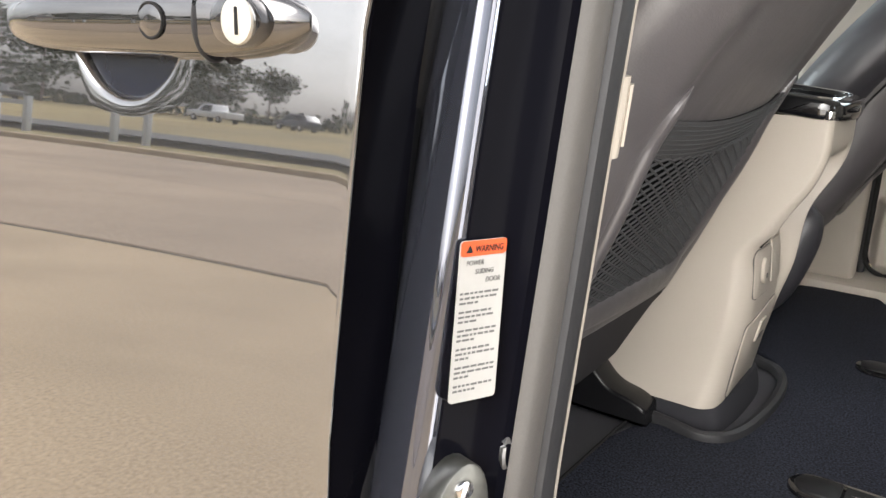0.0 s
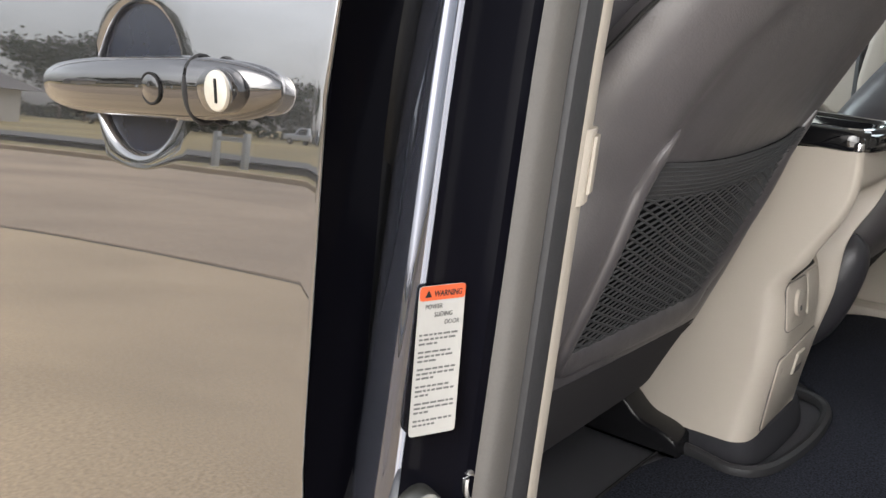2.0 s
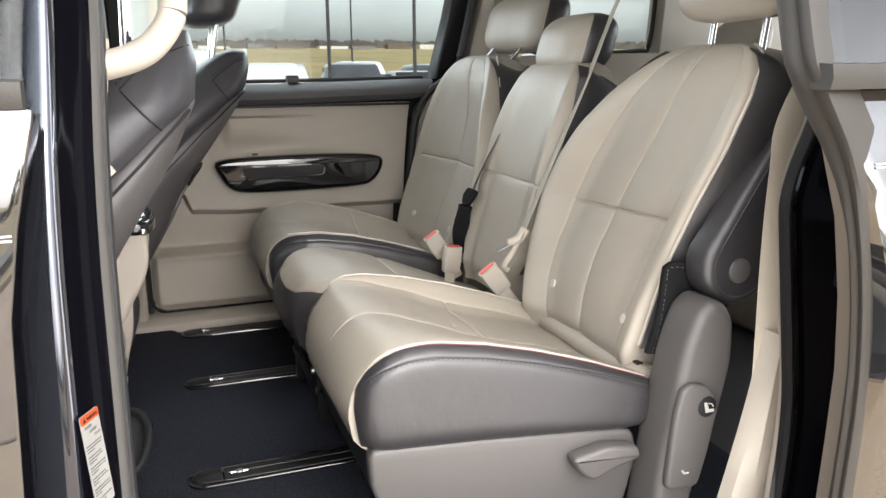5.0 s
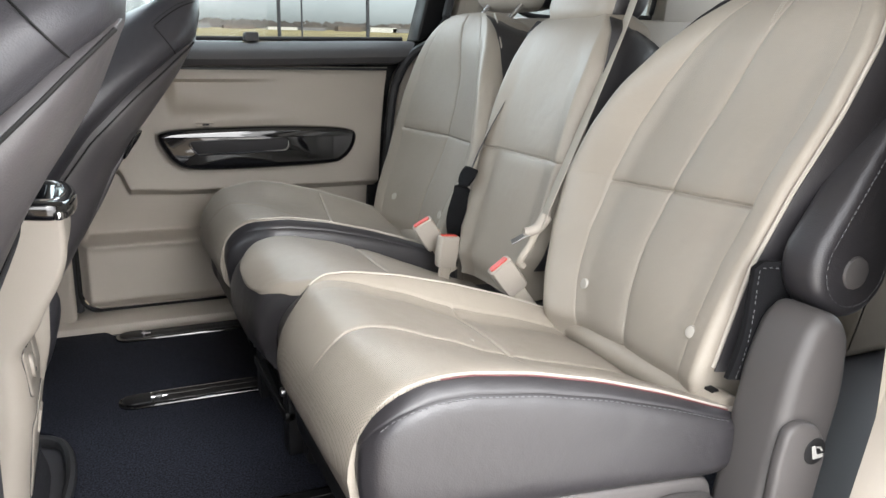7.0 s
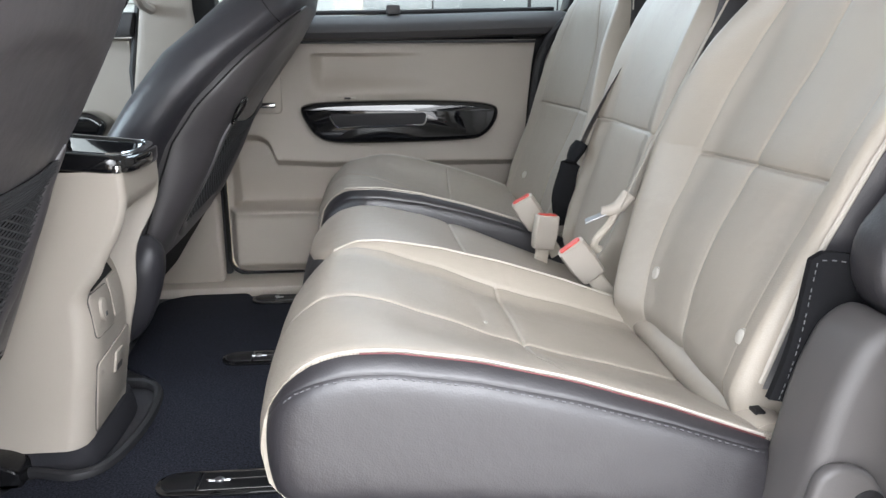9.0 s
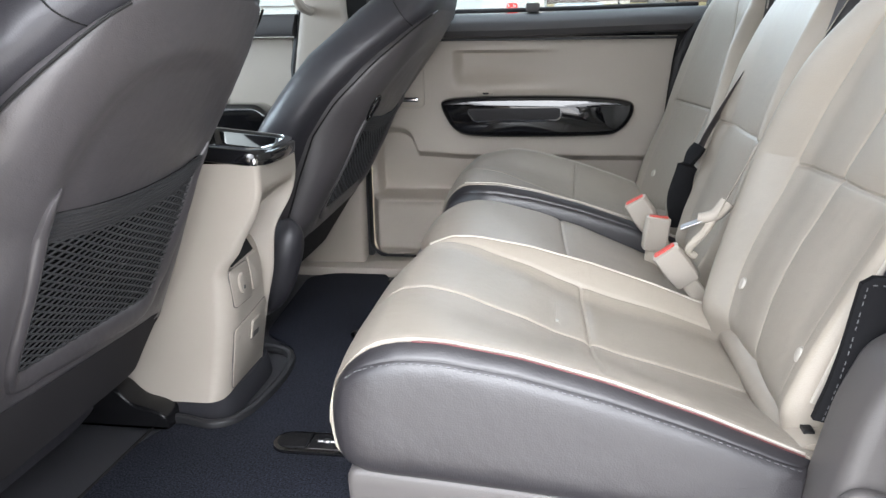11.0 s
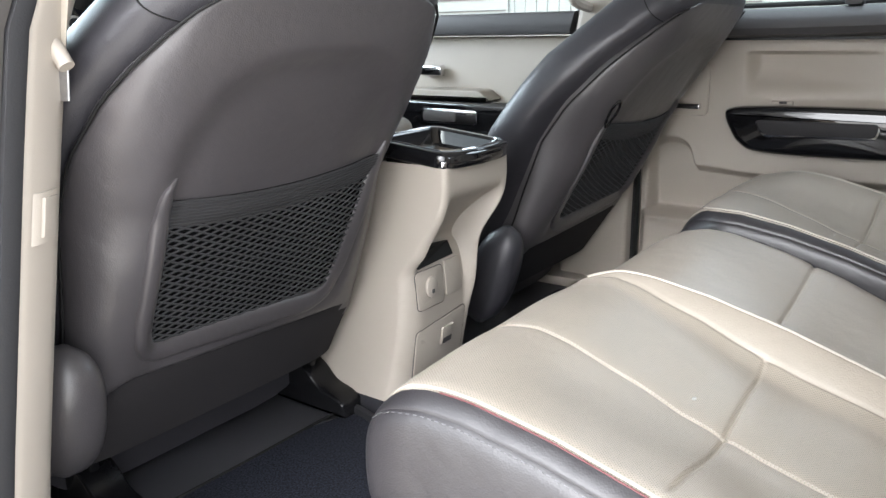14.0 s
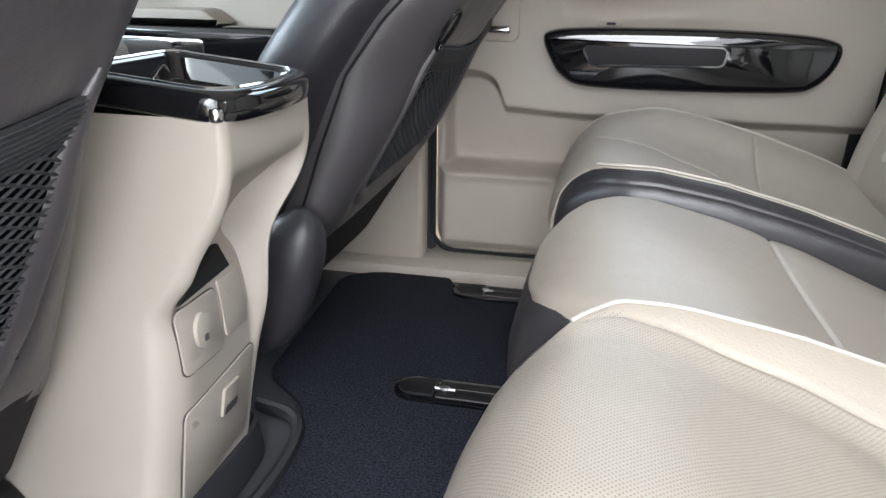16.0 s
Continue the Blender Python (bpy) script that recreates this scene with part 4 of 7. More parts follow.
part("inner_trim", loft([[(slide_x(z) + 0.035, slide_y(z) + 0.056, z), (slide_x(z) + 0.030, slide_y(z) + 0.071, z), (1.5, slide_y(z) + 0.071, z), (1.5, slide_y(z) + 0.056, z)] for z in np.linspace(0.45, 1.15, 8)]), M_BEIGE, sd, "beige inner trim edge")
part("ledge_strip", loft([[(x, slide_y(1.205) + a, 1.202 + b) for a, b in ((0.02, 0), (-0.008, 0), (-0.011, 0.012), (-0.008, 0.026), (0.02, 0.028))] for x in np.linspace(0.524, 1.55, 8)]), M_SEAL, sd, "taupe window ledge strip")
g = part("window_pane", loft([[(0.538, slide_y(1.22) + k, 1.22), (1.55, slide_y(1.22) + k, 1.22), (1.5, slide_y(1.6) + k, 1.60), (0.560, slide_y(1.6) + k, 1.60)] for k in (0.004, 0.008)]), M_TINT, sd, "dark side window glass")
g.visible_shadow = False
part("latch", merge(box(0.660, 0.250, 0.93, 0.675, 0.268, 0.955, 0.004)), M_BLACK, sd)

pinstripe(np.linspace(0.60, 1.50, 8), lambda x, z: slide_y(z) + crown(z) - 0.0047, sd, 0.028)

# rear edge of the opening
cp = thing("rear_pillar", "navy jamb with shade in its colour and rubber seal behind the opening", "pillar", (0.72, 0.36, 0.42), kind="structure")


def rear_strip(pts, z0=0.42, z1=1.64, n=64):
    def shift(z):
        return 0.085 * smooth(1.02, 1.24, z) - 0.06 * smooth(0.80, 0.42, z)
    return loft([[(x + shift(z), y + lean(z) * 0.8, z) for x, y in pts] for z in np.linspace(z0, z1, n)])


part("seal", rear_strip([(0.680, 0.405), (0.675, 0.399), (0.677, 0.391), (0.683, 0.387), (0.690, 0.390), (0.691, 0.398), (0.685, 0.405)]), M_RUBBER, cp, "black rubber seal")
part("jamb", rear_strip([(0.690, 0.372), (0.697, 0.360), (0.742, 0.318), (0.765, 0.288), (0.80, 0.275), (1.6, 0.27), (1.6, 0.33), (0.80, 0.40), (0.70, 0.41)]), M_NAVY_IN, cp, "navy jamb with shade put into its colour", 30)
part("jamb_catch", box(0.708, 0.330, 0.935, 0.728, 0.350, 0.958, 0.004), M_BLACK, cp)
part("quarter_trim", rear_strip([(0.697, 0.408), (0.701, 0.43), (0.722, 0.455), (0.80, 0.475), (1.6, 0.48), (1.6, 0.42), (0.715, 0.41)]), M_BEIGE, cp, "beige trim of the near quarter", 50)
low = loft([[(0.655 + 0.05 * t + dx, 0.442 + dy, 0.44 + 0.40 * t) for dx, dy in ((-0.05 * (1 - t) ** 1.5, -0.006), (0.0, -0.02), (0.03, -0.015), (0.05, 0.02), (0.02, 0.035), (-0.05 * (1 - t) ** 1.5, 0.02))] for t in np.linspace(0, 1, 8)])
part("lower_cover", low, M_BEIGE, cp, "beige lower trim cover")
part("webbing", ribbon(spline([(0.705, 0.452, 0.50), (0.710, 0.455, 0.75), (0.712, 0.462, 0.95), (0.722, 0.47, 1.08), (0.745, 0.485, 1.16), (0.86, 0.52, 1.30)], 6), 0.040, 0.0016, (0.9, -0.35, 0)), M_BELT, cp, "beige seat belt webbing")
solo("near_quarter_wall", box(1.60, 0.30, 0.40, 2.80, 0.42, 1.28, 0.01), M_BEIGE, "beige trim wall behind the open door", "wall", kind="structure")
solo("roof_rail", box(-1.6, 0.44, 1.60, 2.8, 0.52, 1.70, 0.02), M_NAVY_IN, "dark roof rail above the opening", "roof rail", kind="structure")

# ---- second row ----
def cushion_profile(x):
    """Height of the crown's edge, how far the middle sags below it, and the underside, at x."""
    edge = table([(0.108, 0.735), (0.111, 0.765), (0.116, 0.788), (0.124, 0.808), (0.136, 0.824), (0.152, 0.834), (0.18, 0.840), (0.22, 0.840), (0.30, 0.827), (0.39, 0.804), (0.487, 0.772), (0.575, 0.738), (0.62, 0.722)], x)
    sag = table([(0.108, 0.0), (0.15, 0.003), (0.20, 0.013), (0.26, 0.028), (0.34, 0.043), (0.42, 0.046), (0.50, 0.041), (0.58, 0.034), (0.62, 0.032)], x)
    under = table([(0.108, 0.70), (0.115, 0.685), (0.13, 0.672), (0.30, 0.668), (0.62, 0.64)], x)
    return edge, sag, under


def groove(d, wide):
    """A sewn seam: a narrow cut between two soft shoulders."""
    return 0.62 * math.exp(-(d / wide) ** 2) + 0.38 * math.exp(-(d / (4.5 * wide)) ** 2)


SEAM_U, CROSS_X = 0.47, 0.383


def bolster_u(x):
    return table([(0.11, 0.985), (0.16, 0.965), (0.25, 0.925), (0.38, 0.900), (0.60, 0.895)], x)


def cushion_top(x, u):
    """Height of the crown: u runs from the flank's edge (0) to the inner edge (1)."""
    edge, sag, _ = cushion_profile(x)
    ub = bolster_u(x)
    dish = smooth(-0.04, 0.44, u) * (1 - smooth(ub - 0.07, 1.01, u))
    z = edge - sag * dish
    z -= 0.0042 * groove(u - SEAM_U, 0.0042) * smooth(0.105, 0.13, x) + 0.0040 * groove(u - ub, 0.0050) * smooth(0.14, 0.20, x)
    dx = x - CROSS_X + 0.016 * (u - 0.5)
    z -= 0.0050 * groove(dx, 0.0022) * smooth(0.02, 0.10, u) * smooth(ub + 0.01, ub - 0.01, u)
    # panels swell a little between their seams
    z += 0.0022 * math.sin(math.pi * min(1.0, u / SEAM_U)) * smooth(0.16, 0.3, x) + 0.0022 * math.sin(math.pi * min(1.0, max(0.0, (u - SEAM_U) / (ub - SEAM_U)))) * smooth(0.16, 0.3, x)
    return z + 0.0016 * math.sin(x * 31 + u * 9) * math.sin(u * 6.3)


XS = sorted(list(0.108 + 0.05 * np.linspace(0, 1, 10) ** 1.6) + list(np.linspace(0.163, 0.615, 44)) + list(np.linspace(CROSS_X - 0.018, CROSS_X + 0.018, 34)) + list(np.linspace(0.340, 0.362, 16)))
US = sorted(list(np.linspace(0, 1, 64)) + list(np.linspace(SEAM_U - 0.025, SEAM_U + 0.025, 24)) + list(np.linspace(0.88, 0.985, 40)))


def corner(x, deep=0.012, end=0.16):
    """How far a cushion's corner is rounded off at x."""
    return deep * (1 - smooth(0.105, end, x))


def cushion_bounds(x, y0, y1):
    return y0 + corner(x), y1 - corner(x, 0.065, 0.19)


def bow(x, u):
    """The front edge bows forward between its corners."""
    return 0.009 * (1 - (2 * u - 1) ** 4) * smooth(0.26, 0.11, x)


def cushion(y0, y1):
    rings = []
    for x in XS:
        a, b = cushion_bounds(x, y0, y1)
        _, _, under = cushion_profile(x)
        ring = [(x, a, under)]
        for u in US:
            ring.append((x - bow(x, u), lerp(a, b, u), cushion_top(x, u) - 0.003 * (max(0, abs(2 * u - 1) - 0.95) / 0.05) ** 2))
        ring.append((x, b, under))
        rings.append(ring)
    return warped(loft(rings), front_bulge)


def front_bulge(v):
    """The front end swells forward below its crown."""
    k = max(0.0, 1 - ((v.z - 0.745) / 0.075) ** 2)
    return v - Vector((0.016 * k * smooth(0.24, 0.11, v.x), 0, 0))


def side_panel(y0, sign):
    """Dark leather on one flank of a cushion: a rounded top band, a sewn line and the face below; sign: -1 outwards to lower y."""
    rings = []
    for x in [0.116, 0.119, 0.124, 0.132, 0.144] + list(np.linspace(0.16, 0.583, 28)) + [0.590, 0.595, 0.598]:
        k_top = corner(x) if sign < 0 else corner(x, 0.065, 0.19)
        k_out = corner(x) if sign < 0 else corner(x, 0.042, 0.20)
        edge, _, _ = cushion_profile(x)
        under = table([(0.11, 0.690), (0.14, 0.680), (0.30, 0.668), (0.56, 0.646), (0.60, 0.655)], x)
        t = min(smooth(0.108, 0.130, x), smooth(0.602, 0.578, x))
        h = (edge - 0.004 - under) * lerp(0.96, 1, t)
        zc = (edge - 0.004 + under) / 2
        ring = []
        for j in range(38):
            v = j / 22 if j < 18 else 0.8 + 0.2 * (j - 17) / 20
            bul = 1 - abs(2 * v - 1) ** 6.5
            cut = 0.0026 * groove(v - 0.912, 0.009)
            yy = y0 - sign * lerp(k_out, k_top, smooth(0.80, 1.0, v))
            ring.append((x, yy + sign * (0.003 + 0.024 * t * bul - cut), zc + h * (v - 0.5)))
        yy = y0 - sign * max(k_top, k_out)
        ring.append((x, yy - sign * 0.008, zc + h * 0.5 - 0.03))
        ring.append((x, yy - sign * 0.02, zc - h * 0.5))
        rings.append(ring)
    return warped(loft(rings), front_bulge)


def flank_seam(y0):
    """The sewn line along the outer flank's top band."""
    out = []
    for x in np.linspace(0.128, 0.586, 60):
        edge, under = cushion_profile(x)[0] - 0.004, table([(0.11, 0.690), (0.14, 0.680), (0.30, 0.668), (0.56, 0.646), (0.60, 0.655)], x)
        t = min(smooth(0.108, 0.130, x), smooth(0.602, 0.578, x))
        v = 0.897
        out.append(front_bulge(Vector((x, y0 + corner(x) - (0.0034 + 0.024 * t * (1 - abs(2 * v - 1) ** 6.5)), (edge + under) / 2 + (edge - under) * lerp(0.96, 1, t) * (v - 0.5)))))
    return out


def piping_line(y0, sign):
    pts = []
    for x in list(np.linspace(0.128, 0.17, 6)) + list(np.linspace(0.19, 0.590, 22)):
        edge, _, _ = cushion_profile(x)
        pts.append((x, y0 - sign * (corner(x) + 0.0012), edge - 0.0022))
    return pts


def back_x(z):
    return 0.605 + 0.30 * (z - 0.80) + 0.10 * max(0.0, z - 1.12) ** 2


OUTER = ([(0.745, 0.640), (0.80, 0.638), (0.90, 0.634), (1.0, 0.610), (1.10, 0.578), (1.18, 0.562), (1.22, 0.566), (1.245, 0.582), (1.258, 0.605), (1.264, 0.64)],
         [(0.745, 1.010), (0.80, 1.040), (0.88, 1.066), (0.97, 1.066), (1.05, 1.036), (1.12, 0.992), (1.18, 0.940), (1.22, 0.890), (1.245, 0.845), (1.258, 0.81), (1.264, 0.78)])
OUTER_FAR = ([(0.745, 0.612), (0.80, 0.594), (0.88, 0.572), (0.97, 0.562), (1.06, 0.566), (1.14, 0.582), (1.19, 0.604), (1.22, 0.622), (1.245, 0.645), (1.258, 0.665), (1.264, 0.69)], OUTER[1])
CENTRE = ([(0.745, 1.13), (0.80, 1.10), (0.90, 1.088), (1.05, 1.088), (1.15, 1.092), (1.21, 1.105), (1.235, 1.125), (1.245, 1.16)],
          [(0.745, 1.38), (0.80, 1.41), (0.90, 1.422), (1.05, 1.422), (1.15, 1.415), (1.21, 1.40), (1.235, 1.375), (1.245, 1.34)])


def back_heights(z0, z1):
    return sorted(list(np.linspace(z0, z1 - 0.09, 44)) + list(np.linspace(0.950, 0.988, 40))) + [z1 - 0.09 + 0.09 * math.sin(math.pi / 2 * k / 14) for k in range(1, 15)]


BACK_US = sorted(list(np.linspace(0, 1, 70)) + list(np.linspace(0.07, 0.14, 20)) + list(np.linspace(0.445, 0.495, 24)) + list(np.linspace(0.745, 0.815, 20)))


def back_face(z, u, z0, z1, outer):
    """How far the padding stands forward: bolsters, sewn grooves and a rounded rim."""
    top = smooth(z1 - 0.18, z1, z)
    e = abs(2 * u - 1)
    if outer:
        rise = max(0.30 * smooth(0.20, 0.0, u), smooth(0.70, 0.95, u))
        fwd = (0.030 * rise - 0.018 * smooth(0.80, 0.95, z) * (1 - rise)) * (1 - top) - (0.05 * max(0.0, (e - 0.88) / 0.12) ** 2 if u > 0.5 else 0.020 * max(0.0, (e - 0.94) / 0.06) ** 2)
        for us, deep in ((0.47, 0.0042), (0.105, 0.0012), (0.78, 0.003)):
            fwd -= deep * groove(u - us, 0.0045)
        dz = z - 0.966 - 0.016 * (0.5 - u)
        fwd -= 0.0062 * groove(dz, 0.0026) * smooth(0.085, 0.125, u) * smooth(0.80, 0.76, u)
        fwd += 0.003 * (math.sin(math.pi * min(1.0, max(0.0, (u - 0.105) / 0.365))) + math.sin(math.pi * min(1.0, max(0.0, (u - 0.47) / 0.31)))) * (1 - top)
    else:
        fwd = 0.016 * smooth(0.55, 0.95, e) * (1 - top) - 0.05 * max(0.0, (e - 0.86) / 0.14) ** 2
        fwd -= 0.0062 * groove(z - 0.972, 0.0026) * smooth(0.99, 0.90, e)
        fwd += 0.004 * (1 - e ** 2)
    return fwd + 0.002 * math.sin(z * 19 + u * 7)


def seat_back(edges, z0, z1, thick=0.13, outer=True):
    """A backrest between two edge lines, with a rounded top."""
    rings = []
    for z in back_heights(z0, z1):
        t = min(1.0, (z1 - z) / 0.09)
        roll = 1 - math.sqrt(max(0.0, 1 - (1 - t) ** 2))
        a, b = table(edges[0], z), table(edges[1], z)
        ring = []
        for u in BACK_US:
            ring.append((back_x(z) - back_face(z, u, z0, z1, outer) + 0.035 * roll + 0.02 * smooth(z0 + 0.05, z0, z), lerp(a, b, u), z))
        for k in range(9):
            u = 1 - k / 8
            ring.append((back_x(z) + thick - 0.045 * roll, lerp(a + 0.012, b - 0.012, u), z - 0.012 * roll))
        rings.append(ring)
    return loft(rings)


def back_flank(edge, sign, z0, z1, out=0.03):
    """Dark leather side of a backrest."""
    rings = []
    for z in back_heights(z0, z1 - 0.006):
        t = min(1.0, (z1 - z) / 0.09)
        yy = table(edge, z)
        x0 = back_x(z) + 0.0145
        ring = []
        for j in range(13):
            v = j / 12
            ring.append((x0 + 0.125 * v * lerp(0.30, 1.0, smooth(0.0, 0.8, t)), yy + sign * (0.001 + out * math.sin(math.pi * min(1, 0.04 + v * 1.1)) ** 0.8 * smooth(0, 0.5, t + 0.1)), z - 0.010 * v * (1 - t)))
        ring.append((x0 + 0.12 * lerp(0.30, 1.0, smooth(0.0, 0.8, t)), yy - sign * 0.04, z - 0.01))
        ring.append((x0 + 0.03, yy - sign * 0.04, z - 0.01))
        rings.append(ring)
    return loft(rings)


def back_edge(edge, sign, z0, z1, deep=0.0125):
    out = []
    for z in back_heights(z0, z1):
        t = min(1.0, (z1 - z) / 0.09)
        roll = 1 - math.sqrt(max(0.0, 1 - (1 - t) ** 2))
        out.append((back_x(z) + deep + 0.035 * roll, table(edge, z) + sign * 0.0012, z))
    return out


def headrest(yc, w, h, x, z, depth=0.10, dark=None, square=3.2):
    """A padded headrest; dark: from which way round (cosine to the rear) its second cover begins."""
    rings = []
    for k in range(41):
        v = -math.cos(math.pi * k / 40)
        s = max(0.02, 1 - abs(v) ** square) ** 0.5
        ring = []
        for j in range(72):
            a = 2 * math.pi * j / 72
            c, sn = math.cos(a), math.sin(a)
            ring.append((x + depth / 2 * s * math.copysign(abs(c) ** 0.7, c) + 0.02 * v, yc + w / 2 * s ** 0.5 * math.copysign(abs(sn) ** 0.6, sn), z + h / 2 * v))
        rings.append(ring)
    bm = loft(rings)
    if dark is not None:
        bm.verts.index_update()
        for f in bm.faces:
            if len(f.verts) == 4:
                p = [2 * math.pi * (v.index % 72) / 72 for v in f.verts]
                if sum(math.cos(a) for a in p) / 4 > dark:
                    f.material_index = 1
    return bm


def on_cushion(x, u, y0, y1, lift=0.001):
    a, b = cushion_bounds(x, y0, y1)
    return (x - bow(x, u), lerp(a, b, u), cushion_top(x, u) + lift)


def outer_seat(mirror):
    y0, y1 = 0.592, 1.012
    edges = OUTER_FAR if mirror else OUTER
    F = lambda bm: flip(warped(bm, lambda v: v + Vector((0, 0.04, 0.014 * smooth(0.70, 0.60, v.y) * smooth(0.16, 0.26, v.x) * smooth(0.70, 0.76, v.z)))) if mirror else bm, mirror)
    # the far backrest stands a little nearer the middle, its door side wing drawn forward
    R = lambda bm: flip(warped(bm, lambda v: v + Vector((0.01 * max(0.0, v.z - 0.76) - 0.045 * smooth(0.82, 0.57, v.y), 0.02, 0))) if mirror else bm, mirror)
    s = thing("second_row_seat", "beige leather seat with dark flanks and cream piping", "car seat", (0.35, MID + (1 if mirror else -1) * 0.44, 0.46), "second row seats")
    cu = part("seat_cushion", F(cushion(y0, y1)), M_PERF, s, "perforated beige leather cushion", 60)
    second_skin(cu, M_LEATHER, lambda c: (c.y - y0 if not mirror else 2 * MID - 0.04 - c.y - y0) > (y1 - y0) * bolster_u(c.x) - 0.001)
    part("cushion_flank", F(side_panel(y0, -1)), M_DARK, cu, "dark leather cushion flank")
    part("cushion_flank", F(side_panel(y1, 1)), M_DARK, cu, "dark leather cushion flank")
    part("piping", F(tube([front_bulge(Vector(p)) for p in piping_line(y0, -1)], (lambda s_: 0.0026) if mirror else (lambda s_: 0.0006 + 0.0010 * smooth(0.05, 0.16, s_)), 6)), M_PIPE, cu, "cream piping")
    part("piping_edge", F(tube([front_bulge(Vector((p[0], p[1] - 0.0044, p[2] - 0.0014))) for p in piping_line(y0, -1)[6:]], 0.0009, 5)), M_MAROON, cu, "dark red edge thread")
    part("piping", F(tube([on_cushion(x, 0.984, y0, y1, 0.0004) for x in list(np.linspace(0.150, 0.19, 8)) + list(np.linspace(0.21, 0.60, 22))], 0.0016, 6)), M_PIPE, cu, "cream piping")
    seam = [on_cushion(x, SEAM_U, y0, y1, 0.0034) for x in np.linspace(0.118, 0.60, 70)]
    part("stitching", F(merge(*[stitches([(p[0], p[1] + 0.0034 * k, p[2] - 0.0008) for p in seam], 0.0014, 0.0021, 0.0007) for k in (1, 2, 3)])), M_THREAD, cu)
    part("stitching", F(stitches(flank_seam(y0), 0.004, 0.0022, 0.0007)), M_THREAD_D, cu)
    part("dust_fleck", F(disc((0.342, 0.825), "z", 0.0022, cushion_top(0.342, 0.555) - 0.001, cushion_top(0.342, 0.555) + 0.0012, 0.0005, 10, 0.0034)), M_WHITE, cu)
    ba = part("backrest", R(seat_back(edges, 0.705, 1.265)), M_LEATHER, s, "beige leather backrest", 60)

    def on_panel(c):
        y = (2 * MID - c.y if mirror else c.y) - (0.02 if mirror else 0)
        a, b = table(edges[0], c.z), table(edges[1], c.z)
        return 0.105 < (y - a) / (b - a) < 0.78 and c.x < back_x(c.z) + 0.09
    second_skin(ba, M_PERF_B, on_panel)
    part("backrest_flank", R(back_flank(edges[0], -1, 0.76, 1.262, 0.018)), M_DARK, ba, "dark leather backrest flank")
    part("backrest_flank", R(back_flank(edges[1], 1, 0.76, 1.262, 0.012)), M_DARK, ba, "dark leather backrest flank")
    part("piping", R(tube(back_edge(edges[0], -1, 0.765, 1.262), 0.0030, 6)), M_PIPE, ba, "cream piping")
    part("piping_edge", R(tube([(p[0] + 0.005, p[1] - 0.0035, p[2]) for p in back_edge(edges[0], -1, 0.80, 1.235)], 0.0008, 5)), M_MAROON, ba, "dark red edge thread")
    flank_line = [(back_x(z) + 0.058, table(edges[0], z) - 0.0178, z) for z in np.linspace(0.90, 1.16, 40)]
    part("stitching", R(stitches(flank_line, 0.004, 0.002, 0.0009)), M_THREAD_D, ba)
    part("piping", R(tube(back_edge(edges[1], 1, 0.765, 1.262, 0.019), 0.0028, 6)), M_PIPE, ba, "cream piping")
    line = [(back_x(z) - back_face(z, 0.47, 0.705, 1.265, True) - 0.0015, lerp(table(edges[0], z), table(edges[1], z), 0.47), z) for z in np.linspace(0.77, 1.24, 80)]
    part("stitching", R(merge(*[stitches([(p[0] + 0.0006, p[1] + 0.0032 * k, p[2]) for p in line], 0.0015, 0.0019, 0.0007) for k in (1, 2, 3)])), M_THREAD, ba)
    for yy, zz in ((0.681, 0.801), (0.932, 0.799)):
        u = (yy - table(edges[0], zz)) / (table(edges[1], zz) - table(edges[0], zz))
        off = back_face(zz, u, 0.705, 1.265, True)
        part("anchor_button", R(warped(disc((yy, zz), "x", 0.0085, -0.006, 0.0025, 0.001, 16), lambda v: Vector((back_x(v.z) - off - v.x, v.y, v.z)))), M_PLUG, ba, "pale round anchor button")
    H = (lambda bm: R(warped(bm, lambda v: v + Vector((0.125, 0.075, -0.03))))) if mirror else R
    hr = part("headrest", H(headrest(0.665, 0.300, 0.17, 0.805, 1.385, 0.135 if mirror else 0.10, -0.35 if mirror else -0.28)), M_LEATHER, s, "beige leather headrest with a dark back")
    hr.data.materials.append(M_DARK)
    for yy in (0.60, 0.725):
        part("headrest_post", R(tube([(0.800, yy + 0.06, 1.20), (0.905, yy + 0.075, 1.33)] if mirror else [(0.775, yy, 1.20), (0.793, yy, 1.34)], 0.0055, 10)), M_CHROME, hr, "chrome post")
    # rear roll of the cushion with the belt slots
    roll = part("cushion_roll", F(loft([[(0.608 + 0.030 * math.cos(a), y, 0.712 + 0.024 * math.sin(a)) for a in np.linspace(0, 2 * math.pi, 14, endpoint=False)] for y in np.linspace(0.605, 1.0, 12)])), M_LEATHER, s, "beige leather roll between cushion and backrest")
    for yy in (0.650, 0.945):
        part("anchor_slot", F(warped(box(-0.007, yy - 0.024, -0.004, 0.007, yy + 0.024, 0.0018, 0.0015), lambda v: Vector((0.604 + v.x * 0.8, v.y, 0.7365 + v.z)))), M_BLACK, roll)
    # base with covers and runners
    base = part("seat_base", F(prism(rounded([(0.120, 0.684), (0.565, 0.645), (0.59, 0.60), (0.56, 0.49), (0.22, 0.49), (0.13, 0.58)], [0.02, 0.02, 0.02, 0.03, 0.06, 0.04]), "y", 0.600, 1.0, 0.012)), M_BLACK, s, "black seat base")
    part("side_cover", F(prism(rounded([(0.114, 0.690), (0.30, 0.676), (0.562, 0.648), (0.575, 0.60), (0.54, 0.47), (0.30, 0.485), (0.15, 0.565), (0.118, 0.62)], 0.02), "y", 0.578, 0.606, 0.008, 3)), M_GREY, s, "grey plastic side cover")
